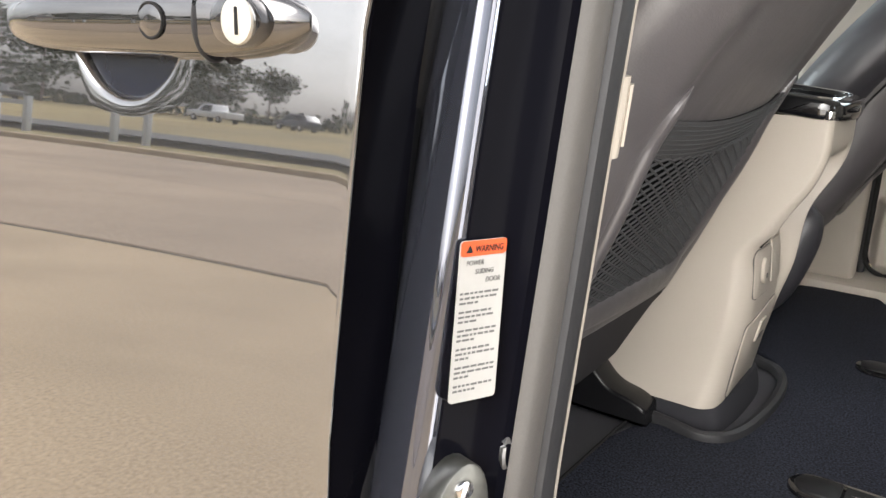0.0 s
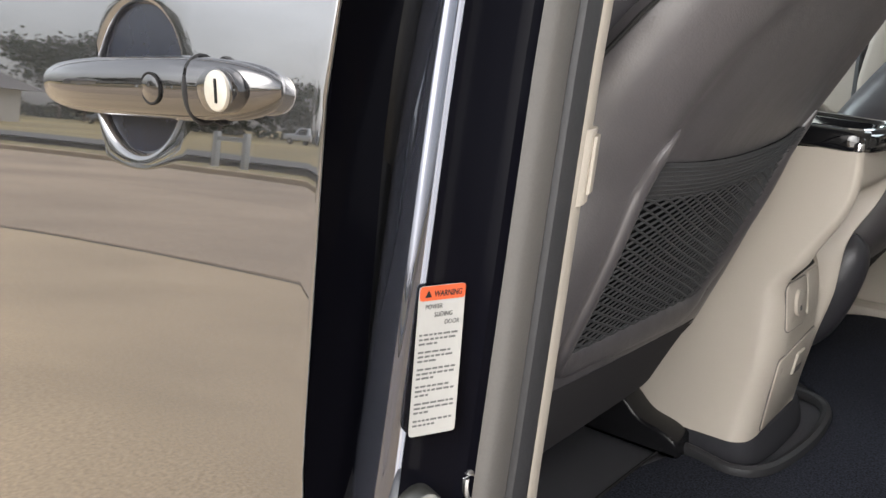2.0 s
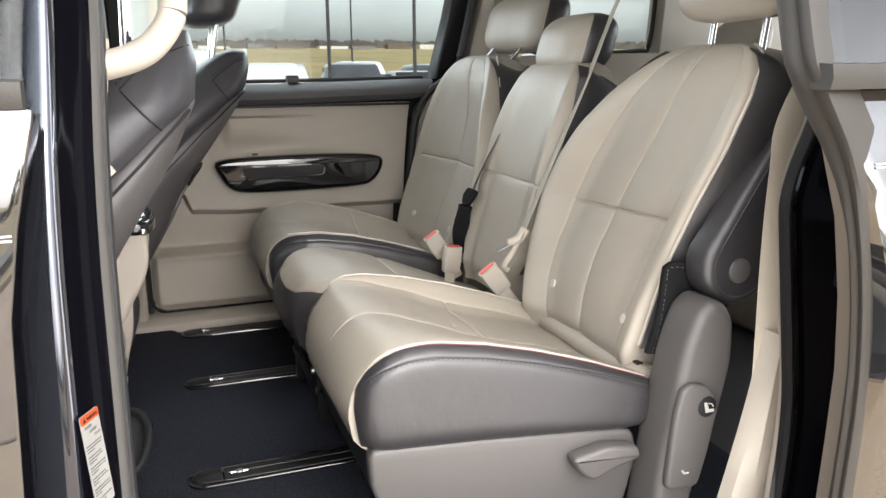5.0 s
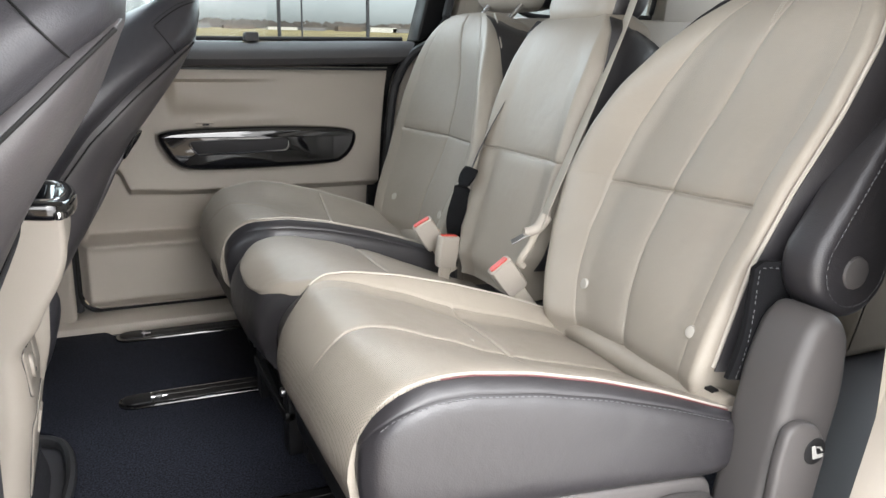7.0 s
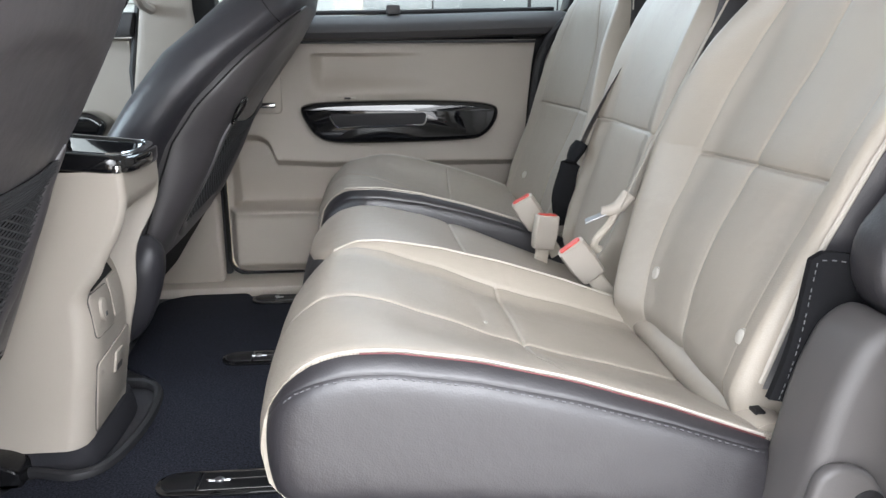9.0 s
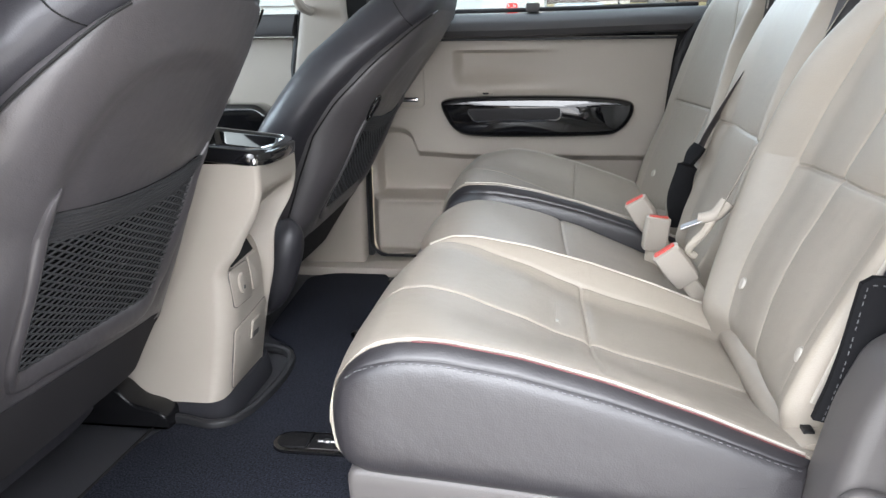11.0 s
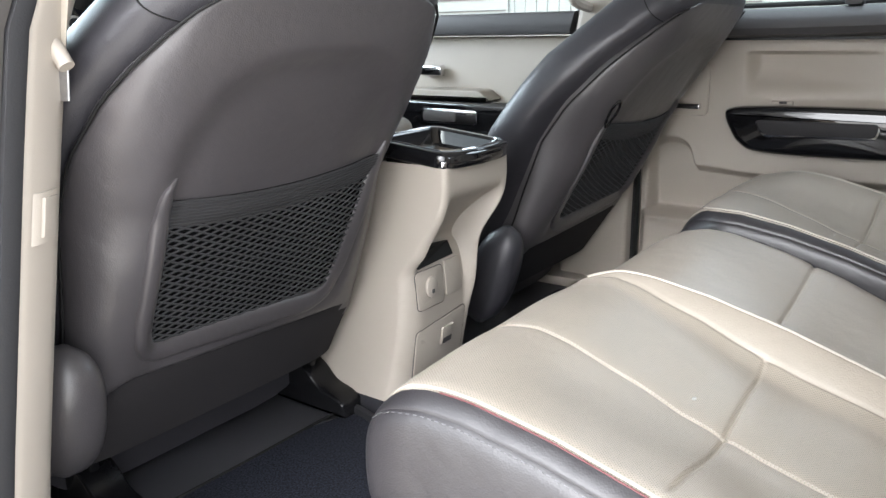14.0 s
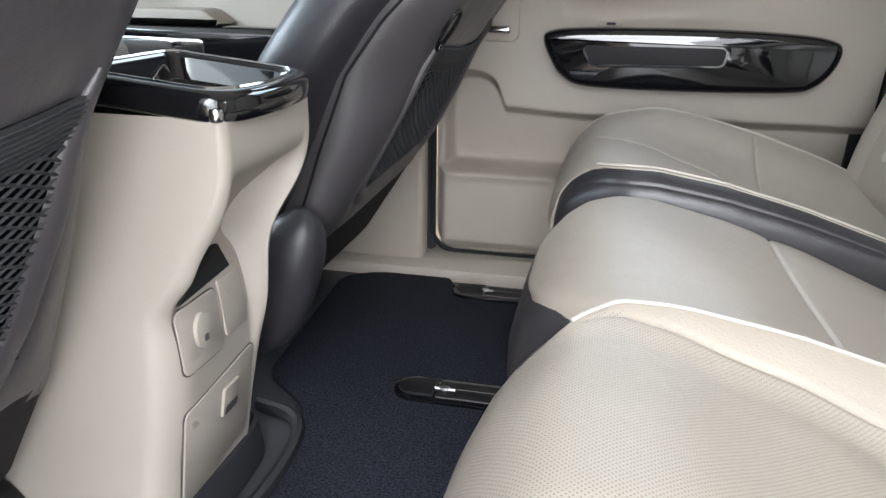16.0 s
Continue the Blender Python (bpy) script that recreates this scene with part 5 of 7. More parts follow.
    part("side_cover", F(prism(rounded([(0.114, 0.690), (0.30, 0.676), (0.562, 0.648), (0.55, 0.56), (0.16, 0.58)], 0.02), "y", 0.998, 1.016, 0.006, 2)), M_BLACK, s)
    for yy in (0.70, 0.93):
        part("runner", F(box(0.18, yy - 0.025, 0.462, 0.62, yy + 0.025, 0.50, 0.006)), M_BLACK, s)
    part("slide_lever", F(prism(rounded([(0.434, 0.628), (0.50, 0.640), (0.556, 0.630), (0.563, 0.608), (0.51, 0.596), (0.475, 0.582), (0.452, 0.598)], 0.012), "y", 0.580, 0.548, 0.008, 3)), M_GREY, s, "grey slide lever")
    shield = rounded([(0.552, 0.47), (0.570, 0.605), (0.588, 0.716), (0.605, 0.806), (0.626, 0.858), (0.652, 0.876), (0.676, 0.868), (0.694, 0.842), (0.698, 0.771), (0.674, 0.661), (0.640, 0.56), (0.62, 0.47)], 0.03, 4)
    sh = part("recliner_cover", F(prism(shield, "y", 0.592, 0.508, 0.017, 5)), M_GREY, s, "grey plastic recliner cover")
    pod = rounded([(0.583, 0.70), (0.592, 0.740), (0.610, 0.750), (0.640, 0.743), (0.664, 0.708), (0.650, 0.63), (0.634, 0.57), (0.572, 0.575)], 0.014, 4)
    pd = part("recliner_lever", F(prism(pod, "y", 0.512, 0.496, 0.006, 3)), M_GREY, sh, "grey recliner lever")
    part("lever_disc", F(disc((0.640, 0.708), "y", 0.0175, 0.5, 0.4945, 0.002, 24)), M_BLACK, pd)
    icon = merge(prism([Vector(p) for p in ((0.632, 0.716), (0.637, 0.717), (0.642, 0.704), (0.652, 0.704), (0.652, 0.699), (0.636, 0.699))], "y", 0.4948, 0.4938),
                 tube([(0.640, 0.4942, 0.714), (0.646, 0.4942, 0.713), (0.650, 0.4942, 0.708)], 0.0012, 5))
    part("seat_symbol", F(icon), M_WHITE, pd)
    part("tilt_symbol", F(tube([(0.600, 0.4955, 0.606), (0.604, 0.4955, 0.600), (0.612, 0.4955, 0.600)], 0.0018, 5)), M_WHITE, pd)
    # cloth flap between the backrest's foot and the armrest
    def flap(t, w):
        z = lerp(0.765, 0.918 - 0.020 * w ** 1.5 - 0.010 * max(0.0, 1 - 8 * w) ** 2, t)
        return Vector((lerp(0.596, 0.626, t) + (0.150 - 0.02 * t) * w, 0.600 - 0.012 * math.sin(math.pi * min(1, 1.4 * w)) - 0.006 * math.sin(5 * w + 4 * t), z))
    cloth = part("strap_cloth", F(loft([[flap(t, w) for w in np.linspace(0, 1, 14)] + [flap(t, w) + Vector((0, 0.008, 0)) for w in np.linspace(1, 0, 14)] for t in np.linspace(0, 1, 12)])), M_CLOTH, ba, "black cloth flap")
    hem = [flap(t, 0.05) - Vector((0.001, 0.0012, 0)) for t in np.linspace(0.02, 0.95, 24)] + [flap(0.95, w) - Vector((0.001, 0.0012, 0)) for w in np.linspace(0.08, 0.9, 14)]
    part("stitching", F(stitches(hem, 0.004, 0.003, 0.0006)), M_THREAD_D, cloth)
    # armrest folded up beside the backrest
    pill = []
    c0, c1, r0, r1 = Vector((0.720, 0.918)), Vector((0.826, 1.142)), 0.068, 0.028
    d = (c1 - c0).normalized()
    nrm = Vector((-d.y, d.x))
    for k in range(13):
        a = math.pi * k / 12
        pill.append(c0 + nrm * r0 * math.cos(a) - d * r0 * math.sin(a))
    for k in range(13):
        a = math.pi * k / 12
        pill.append(c1 - nrm * r1 * math.cos(a) + d * r1 * math.sin(a))
    ar = part("armrest", F(prism(pill, "y", 0.598, 0.537, 0.016, 4)), M_DARK, s, "dark leather armrest folded upright")
    part("pivot_button", F(disc((0.718, 0.911), "y", 0.021, 0.541, 0.533, 0.004, 24)), M_GREY, ar, "round pivot cap")
    edge = [tuple((p.x, 0.5375, p.y)) for p in [lerp(q_, c0 + (c1 - c0) * max(0, min(1, (q_ - c0).dot(d) / (c1 - c0).length)), 0.25) for q_ in pill]]
    part("stitching", F(stitches(edge + edge[:1], 0.005, 0.003, 0.001)), M_THREAD_D, ar)


outer_seat(False)
outer_seat(True)


# centre seat: a dark body with a beige top let into it
def centre_top(x, u):
    edge, _, _ = cushion_profile(x)
    z = edge - 0.030 - 0.024 * smooth(0.18, 0.5, x)
    return z + 0.002 * math.sin(x * 21 + u * 6)


def centre_body():
    rings = []
    for x in XS:
        a, b = 1.035 + corner(x, 0.055, 0.2), 1.428 - corner(x, 0.055, 0.2)
        under = cushion_profile(x)[2] - 0.02
        ring = [(x, a, under)] + [(x - 0.012 * (1 - (2 * u - 1) ** 4) * smooth(0.26, 0.11, x), lerp(a, b, u), centre_top(x, u) - 0.009 - 0.020 * max(0.0, (abs(2 * u - 1) - 0.8) / 0.2) ** 2) for u in np.linspace(0, 1, 30)] + [(x, b, under)]
        rings.append(ring)
    return warped(loft(rings), front_bulge)


def centre_insert():
    rings = []
    for x in list(0.1225 + 0.05 * np.linspace(0, 1, 14) ** 1.8) + [v for v in XS if v > 0.175]:
        k = 0.10 * (1 - math.sqrt(max(0.0, 1 - (1 - min(1.0, (x - 0.1215) / 0.085)) ** 2)))
        a, b = 1.052 + k, 1.412 - k
        ring = []
        for u in np.linspace(0, 1, 48):
            e = abs(2 * u - 1)
            z = centre_top(x, u) + 0.003 - 0.020 * max(0.0, (e - 0.86) / 0.14) ** 2.5 - 0.0050 * groove(x - 0.357 + 0.016 * (u - 0.5), 0.0026) * smooth(1.0, 0.93, e)
            ring.append((x - 0.012 * (1 - (2 * u - 1) ** 4) * smooth(0.26, 0.11, x), lerp(a, b, u), z))
        ring += [(x, b, centre_top(x, 1) - 0.05), (x, a, centre_top(x, 0) - 0.05)]
        rings.append(ring)
    return warped(loft(rings), front_bulge)


cs = thing("second_row_seat", "narrow beige leather centre seat between the outer seats", "car seat", (0.35, MID, 0.46), "second row seats")
cc = part("seat_cushion", centre_body(), M_DARK, cs, "dark leather cushion body", 60)
part("cushion_top", centre_insert(), M_LEATHER, cc, "beige leather top with a cross seam", 60)
part("stitching", stitches([(x - 0.012 - 0.010, lerp(1.10, 1.36, t), 0.728) for t, x in ((t, 0.116 + 0.012 * abs(2 * t - 1) ** 3) for t in np.linspace(0, 1, 30))], 0.004, 0.003, 0.0007), M_THREAD_D, cc)
part("seat_base", box(0.16, 1.06, 0.49, 0.58, 1.42, 0.68, 0.01), M_BLACK, cs, "black seat base")
part("front_bracket", merge(box(0.135, 1.09, 0.50, 0.165, 1.13, 0.66, 0.004), box(0.135, 1.33, 0.50, 0.165, 1.37, 0.66, 0.004), box(0.13, 1.09, 0.56, 0.15, 1.37, 0.58, 0.004)), M_BLACK, cs)
for yy in (1.11, 1.35):
    part("base_bolt", disc((yy, 0.61), "x", 0.008, 0.14, 0.128, 0.002, 12), M_STEEL, cs)
part("base_foot", box(0.2, 1.10, 0.462, 0.6, 1.38, 0.50, 0.006), M_BLACK, cs)
cb = part("backrest", seat_back(CENTRE, 0.705, 1.246, 0.12, False), M_LEATHER, cs, "beige leather backrest with a cross seam", 60)
part("backrest_flank", back_flank(CENTRE[0], -1, 0.77, 1.24, 0.010), M_DARK, cb)
part("backrest_flank", back_flank(CENTRE[1], 1, 0.77, 1.24, 0.010), M_DARK, cb)
ch = part("headrest", headrest(1.250, 0.235, 0.140, 0.815, 1.281, 0.125, -0.45), M_LEATHER, cs, "small beige headrest with a dark back")
ch.data.materials.append(M_DARK)

# buckles and belts of the second row
def buckle(name_at, d, wide, label):
    """A beige buckle: name_at its red top's middle, d its downward way, wide its width's direction."""
    p, d, w = Vector(name_at), Vector(d).normalized(), Vector(wide).normalized()
    w = (w - d * w.dot(d)).normalized()
    n = d.cross(w).normalized()
    b = thing("seat_belt_buckle", label, "buckle", p + d * 0.10, "second row buckles")
    def ring(t, hw, hn):
        return [p + d * t + w * x + n * y for x, y in ((-hw, -hn * 0.6), (-hw * 0.85, -hn), (hw * 0.85, -hn), (hw, -hn * 0.6), (hw, hn * 0.6), (hw * 0.85, hn), (-hw * 0.85, hn), (-hw, hn * 0.6))]
    part("case", loft([ring(0.0, 0.0205, 0.010), ring(0.002, 0.0225, 0.012), ring(0.035, 0.0235, 0.0135), ring(0.062, 0.0215, 0.0125), ring(0.066, 0.019, 0.010)]), M_BEIGE, b, "beige plastic case")
    part("release_button", loft([ring(-0.0022, 0.0175, 0.0062), ring(0.004, 0.019, 0.0075)]), M_RED, b, "red release button")
    part("stalk", loft([ring(0.062, 0.013, 0.005), ring(0.14, 0.013, 0.004)]), M_BELT, b)


buckle((0.510, 1.066, 0.806), (0.62, 0.05, -0.78), (0.75, -0.1, 0.5), "beige seat belt buckle with red button beside the near seat")
buckle((0.536, 1.336, 0.796), (-0.12, 0.0, -0.99), (0.97, 0.1, -0.2), "upright beige seat belt buckle with red button")
buckle((0.494, 1.385, 0.818), (0.55, 0.05, -0.83), (0.78, -0.2, 0.5), "beige seat belt buckle with red button by the far seat")
cbt = thing("seat_belt", "beige centre seat belt running down from the roof to its anchor", "seat belt", (0.62, 1.12, 0.86))
part("webbing", ribbon(spline([(1.04, 1.20, 1.66), (0.855, 1.135, 1.375), (0.768, 1.100, 1.217), (0.690, 1.070, 1.085), (0.612, 1.062, 0.925), (0.588, 1.060, 0.872)], 6), 0.044, 0.0016, (0.35, 0.9, 0.1)), M_BELT, cbt)
part("latch_plate", ribbon([(0.580, 1.058, 0.866), (0.532, 1.062, 0.845)], 0.012, 0.003, (0.2, 1, 0.4)), M_STEEL, cbt, "steel tongue")
part("tongue_grip", tube(spline([(0.598, 1.058, 0.888), (0.582, 1.058, 0.868), (0.566, 1.060, 0.862), (0.556, 1.062, 0.862)], 4), lambda t: 0.012 - 0.005 * t, 10), M_BEIGE, cbt)
part("anchor_cord", tube(spline([(0.580, 1.060, 0.862), (0.566, 1.055, 0.840), (0.552, 1.050, 0.826), (0.545, 1.055, 0.810), (0.556, 1.060, 0.800)], 6), 0.0065, 8), M_BELT, cbt)
fbt = thing("seat_belt", "dark seat belt webbing with a black sleeve between the backrests", "seat belt", (0.63, 1.44, 0.82))
part("webbing", ribbon(spline([(0.690, 1.385, 1.075), (0.655, 1.392, 1.01), (0.625, 1.395, 0.95), (0.605, 1.395, 0.90)], 5), 0.036, 0.002, (0.5, 0.8, 0)), M_DARK, fbt)
part("sleeve", tube(spline([(0.612, 1.392, 0.925), (0.596, 1.390, 0.90), (0.585, 1.392, 0.86), (0.580, 1.40, 0.81), (0.582, 1.41, 0.76)], 5), lambda t: 0.022 + 0.003 * math.sin(11 * t) - 0.010 * max(0.0, t - 0.5), 14, 0.5), M_CLOTH, fbt, "black sleeve")
qb = solo("seat_belt", ribbon(spline([(0.90, 1.955, 1.50), (0.885, 1.95, 1.35), (0.84, 1.93, 1.20), (0.80, 1.91, 1.05)], 5), 0.045, 0.002, (1, 0.2, 0)), M_BELT, "beige seat belt by the far quarter trim", "seat belt")
# third row headrests seen over the bench
for yy in (1.72, 1.30):
    t3 = thing("third_row_seat", "beige third row seat behind the bench", "car seat", (1.45, yy, 0.46), "third row seats")
    part("backrest", prism(rounded([(1.45, 0.46), (1.62, 1.18), (1.74, 1.20), (1.72, 0.46)], 0.04), "y", yy - 0.2, yy + 0.2, 0.03, 3), M_LEATHER, t3)
    part("headrest", headrest(yy, 0.24, 0.16, 1.70, 1.30), M_LEATHER, t3)

# ---- front seats ----
SEAT_Y = 0.80


def rear_x(z):
    return table([(0.56, -0.392), (0.62, -0.362), (0.70, -0.320), (0.76, -0.290), (0.83, -0.258), (0.94, -0.203), (1.05, -0.146), (1.13, -0.104), (1.19, -0.078), (1.24, -0.072), (1.28, -0.080)], z)


def seam_x(z):
    return rear_x(z) - table([(0.66, 0.035), (0.72, 0.055), (0.84, 0.085), (0.93, 0.105), (1.0, 0.098), (1.08, 0.068), (1.14, 0.036), (1.185, 0.008)], z)


def front_x(z):
    return rear_x(z) - table([(0.60, 0.20), (0.70, 0.24), (0.90, 0.25), (1.0, 0.25), (1.1, 0.24), (1.19, 0.19), (1.235, 0.14), (1.262, 0.085), (1.278, 0.05)], z)


SHELL_W = [(0.574, 0.262), (0.66, 0.268), (0.72, 0.266), (0.78, 0.262), (0.84, 0.262), (0.92, 0.266), (1.02, 0.272), (1.08, 0.260), (1.115, 0.243), (1.145, 0.220), (1.167, 0.198), (1.18, 0.175), (1.19, 0.14)]
COVER_W = [(0.60, 0.25), (0.75, 0.285), (0.85, 0.306), (0.95, 0.320), (1.05, 0.308), (1.12, 0.280), (1.18, 0.243), (1.22, 0.213), (1.25, 0.185), (1.268, 0.165), (1.278, 0.12)]


def shell_full(u, z):
    """How far the shell has swung from its seam to its field; fuller low down."""
    low = smooth(0.95, 0.80, z)
    return (1 - min(1.0, abs(u)) ** lerp(3.6, 6.5, low)) ** lerp(0.55, 0.42, low)


def shell_hem(dy):
    """Height of the moulded shell's lower edge, with fabric below it."""
    return 0.702 - 0.010 * dy / 0.2 - 0.030 * smooth(0.19, 0.26, abs(dy))


def sgnpow(c, e):
    return math.copysign(abs(c) ** e, c)


def recess(dy, z):
    """Depth of the arched hollow in the shell's field."""
    q = ((abs(dy) / 0.185) ** 2.8 + (max(0.0, z - 0.95) / 0.165) ** 2.8) ** (1 / 2.8)
    return 0.013 * smooth(1.10, 0.90, q) * smooth(0.70, 0.76, z)


def cover_side(x, z, sg):
    """A point on the upholstery's flank at x and z."""
    xb, xf = seam_x(min(z, 1.185)) + 0.012 if z < 1.185 else rear_x(z), front_x(z)
    xm = (xb + xf) / 2
    c = max(-1.0, min(1.0, (x - xm) / (xb - xm)))
    sn = max(0.0, 1 - abs(c) ** (2 / 0.62)) ** 0.5
    return Vector((x, SEAT_Y + sg * (table(COVER_W, z) * sn ** 0.66 + 0.0006), z))


def front_seat(passenger):
    def place(bm):
        if not passenger:
            return bm
        return warped(bm, lambda v: Vector((v.x + 0.112 + 0.13 * (v.z - 0.78), 2 * MID + 0.038 - v.y, v.z)))
    who = "front passenger" if passenger else "driver's"
    s = thing("front_seat", f"dark leather {who} seat with a net pocket on its back", "car seat", (-0.6 + (0.12 if passenger else 0), 2 * MID + 0.038 - SEAT_Y if passenger else SEAT_Y, 0.46), "front seats")
    # upholstery: from the front to the seam
    rings = []
    for z in list(np.linspace(0.60, 1.10, 18)) + list(np.linspace(1.13, 1.25, 9)) + [1.26, 1.268, 1.274, 1.278]:
        hw = table(COVER_W, z)
        xb = seam_x(min(z, 1.185)) + 0.012 if z < 1.185 else rear_x(z)
        xf = front_x(z)
        xm = (xb + xf) / 2
        ring = []
        for k in range(44):
            a = 2 * math.pi * k / 44
            c, sn = math.cos(a), math.sin(a)
            ring.append((xm + (xb - xm) * sgnpow(c, 0.62), SEAT_Y + hw * sgnpow(sn, 0.66), z))
        rings.append(ring)
    bk = part("backrest", place(loft(rings)), M_DARK_F, s, "dark leather backrest", 60)
    # shell behind the seam
    rings = []
    for z in [0.574, 0.577, 0.586, 0.61, 0.635] + sorted(list(np.linspace(0.655, 1.08, 24)) + list(np.linspace(0.690, 0.714, 10))) + list(np.linspace(1.095, 1.188, 12)):
        hw = table(SHELL_W, z)
        xs, xr = seam_x(z), rear_x(z)
        ring = []
        nu = 48
        for k in range(nu + 1):
            u = -1 + 2 * k / nu
            u = math.copysign(1 - (1 - abs(u)) ** 1.7, u)
            # rounded rim, flatter field in the middle
            f = shell_full(u, z)
            dish = recess(hw * u, z) + 0.0045 * smooth(shell_hem(hw * u) + 0.003, shell_hem(hw * u) - 0.003, z)
            ring.append((xs + (xr - xs) * f - dish, SEAT_Y + hw * u, z))
        ring.append((xs - 0.03, SEAT_Y + hw * 0.97, z))
        ring.append((xs - 0.03, SEAT_Y - hw * 0.97, z))
        rings.append(ring)
    sh = part("back_shell", place(loft(rings)), M_SHELL, s, "grey vinyl back shell", 60)

    def fabric(c):
        dy = (2 * MID + 0.038 - c.y if passenger else c.y) - SEAT_Y
        return c.z < shell_hem(dy) - 0.001
    second_skin(sh, M_FABRIC, fabric)

    def on_shell(y, z, off=0.0):
        u = (y - SEAT_Y) / table(SHELL_W, z)
        f = shell_full(u, z)
        xs, xr = seam_x(z), rear_x(z)
        dish = recess(y - SEAT_Y, z)
        return Vector((xs + (xr - xs) * f - dish + off, y, z))
    # thin black cord drawn for the dark groove between upholstery and shell
    for sg in (-1, 1):
        pts = [(seam_x(z) + 0.004, SEAT_Y + sg * (table(SHELL_W, z) + 0.003), z) for z in np.linspace(0.67, 1.178, 40)]
        part("seam_groove", place(tube(pts, 0.0020, 6)), M_INK, sh)
    # sewn line over the shoulder
    for sg in (-1, 1):
        cross = [cover_side(lerp(-0.169, -0.122, t), lerp(1.204, 1.150, t), sg) for t in np.linspace(0, 1, 12)]
        crest = [cover_side(x, z, sg) for x, z in ((-0.169, 1.206), (-0.150, 1.224), (-0.123, 1.243), (-0.100, 1.253), (-0.085, 1.258))]
        part("stitching", place(merge(tube(cross, 0.0010, 6), tube(spline(crest, 4), 0.0009, 6), stitches([p + Vector((-0.004, 0, 0.005)) for p in spline(crest, 4)], 0.004, 0.002, 0.0007))), M_INK, bk)
    # pocket: U-shaped frame, net and its band
    y0, y1 = 0.618, 0.978
    u_line = [on_shell(0.622, 0.985, 0.002)] + [on_shell(lerp(0.612, 0.607, t), z, 0.005) for t, z in zip(np.linspace(0, 1, 8), np.linspace(0.965, 0.80, 8))]
    u_line += [on_shell(0.609, 0.772, 0.005), on_shell(0.620, 0.750, 0.005), on_shell(0.640, 0.741, 0.005)]
    u_line += [on_shell(y, 0.741 - 0.002 * k, 0.005) for k, y in enumerate(np.linspace(0.68, 0.91, 8))]
    u_line += [on_shell(0.938, 0.732, 0.005), on_shell(0.960, 0.745, 0.006), on_shell(0.970, 0.775, 0.006)]
    u_line += [on_shell(lerp(0.972, 0.990, t), z, 0.006) for t, z in zip(np.linspace(0, 1, 8), np.linspace(0.80, 0.965, 8))] + [on_shell(0.993, 0.985, 0.003)]
    line = spline(u_line, 4)
    rings = []
    for i, p in enumerate(line):
        d = line[min(i + 1, len(line) - 1)] - line[max(i - 1, 0)]
        side = Vector((0, -d.z, d.y)).normalized()
        t = i / (len(line) - 1)
        hw = table([(0, 0.003), (0.03, 0.009), (0.10, 0.0135), (0.33, 0.0145), (0.45, 0.018), (0.60, 0.018), (0.70, 0.0145), (0.90, 0.0125), (0.97, 0.007), (1, 0.002)], t)
        rings.append([on_shell(p.y + side.y * hw * k, p.z + side.z * hw * k, off * min(1, hw / 0.010)) for k, off in ((-1.0, -0.004), (-1.0, 0.002), (-0.9, 0.0052), (-0.6, 0.0075), (0, 0.0085), (0.5, 0.0075), (0.82, 0.0050), (0.95, 0.0022), (1.0, -0.004))])
    pk = part("pocket_frame", place(loft(rings)), M_SHELL, sh, "moulded grey pocket frame", 35)
    def net_top(y):
        return 0.957 + 0.008 * ((y - y0) / (y1 - y0)) - 0.012 * math.sin(math.pi * (y - y0) / (y1 - y0))
    def net_low(y):
        return 0.757 - 0.012 * (y - y0) / (y1 - y0)
    # a black sheet behind the net gives the pocket its shade
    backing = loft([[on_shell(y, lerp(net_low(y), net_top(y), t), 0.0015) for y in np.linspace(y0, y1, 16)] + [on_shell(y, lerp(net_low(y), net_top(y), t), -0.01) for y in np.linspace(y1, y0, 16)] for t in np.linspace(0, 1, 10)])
    part("pocket_shade", place(backing), M_VOID, pk, "black sheet for the shade inside the pocket")
    strands = []
    rows, n = 34, 28
    for r in range(rows + 1):
        line = []
        for k in range(n + 1):
            y = lerp(y0, y1, k / n)
            up = 0.46 if (k + r) % 2 else -0.46
            z = lerp(net_low(y), net_top(y) - 0.034, min(1, max(0, (r + up) / rows)))
            line.append(on_shell(y, z, 0.0044))
        strands.append(tube(line, 0.0015, 4))
    part("pocket_net", place(merge(*strands)), M_NET, pk, "black elastic net")
    band = loft([[on_shell(y, net_top(y) - h, 0.004 + 0.0025 * (1 - abs(2 * h / 0.034 - 1))) for h in np.linspace(0, 0.034, 7)] + [on_shell(y, net_top(y) - 0.034, 0.001), on_shell(y, net_top(y), 0.001)] for y in np.linspace(y0 - 0.004, y1 + 0.012, 26)])
    part("pocket_band", place(band), M_NET, pk, "ribbed elastic band")
    ribs = merge(*[tube([on_shell(y, net_top(y) - h, 0.0068 - 0.0012 * abs(2 * h / 0.034 - 1)) for y in np.linspace(y0, y1 + 0.008, 24)], 0.0008, 4) for h in np.linspace(0.004, 0.030, 7)])
    part("band_ribs", place(ribs), M_NET, pk)
    # lower side bolster and cushion
    for sg in ((1,) if passenger else (-1,)):
        pod = []
        for k in range(13):
            v = -1 + 2 * k / 12
            r = max(0.03, 1 - abs(v) ** 2.6) ** 0.5
            px, py, pz = (-0.365, 0.300, 0.645) if passenger else (-0.325, 0.288, 0.700)
            pod.append([(px + 0.02 * v + 0.054 * r * sgnpow(math.cos(a), 0.8), SEAT_Y + sg * py + 0.042 * r * sgnpow(math.sin(a), 0.8), pz + (0.112 if passenger else 0.092) * v) for a in np.linspace(0, 2 * math.pi, 20, endpoint=False)])
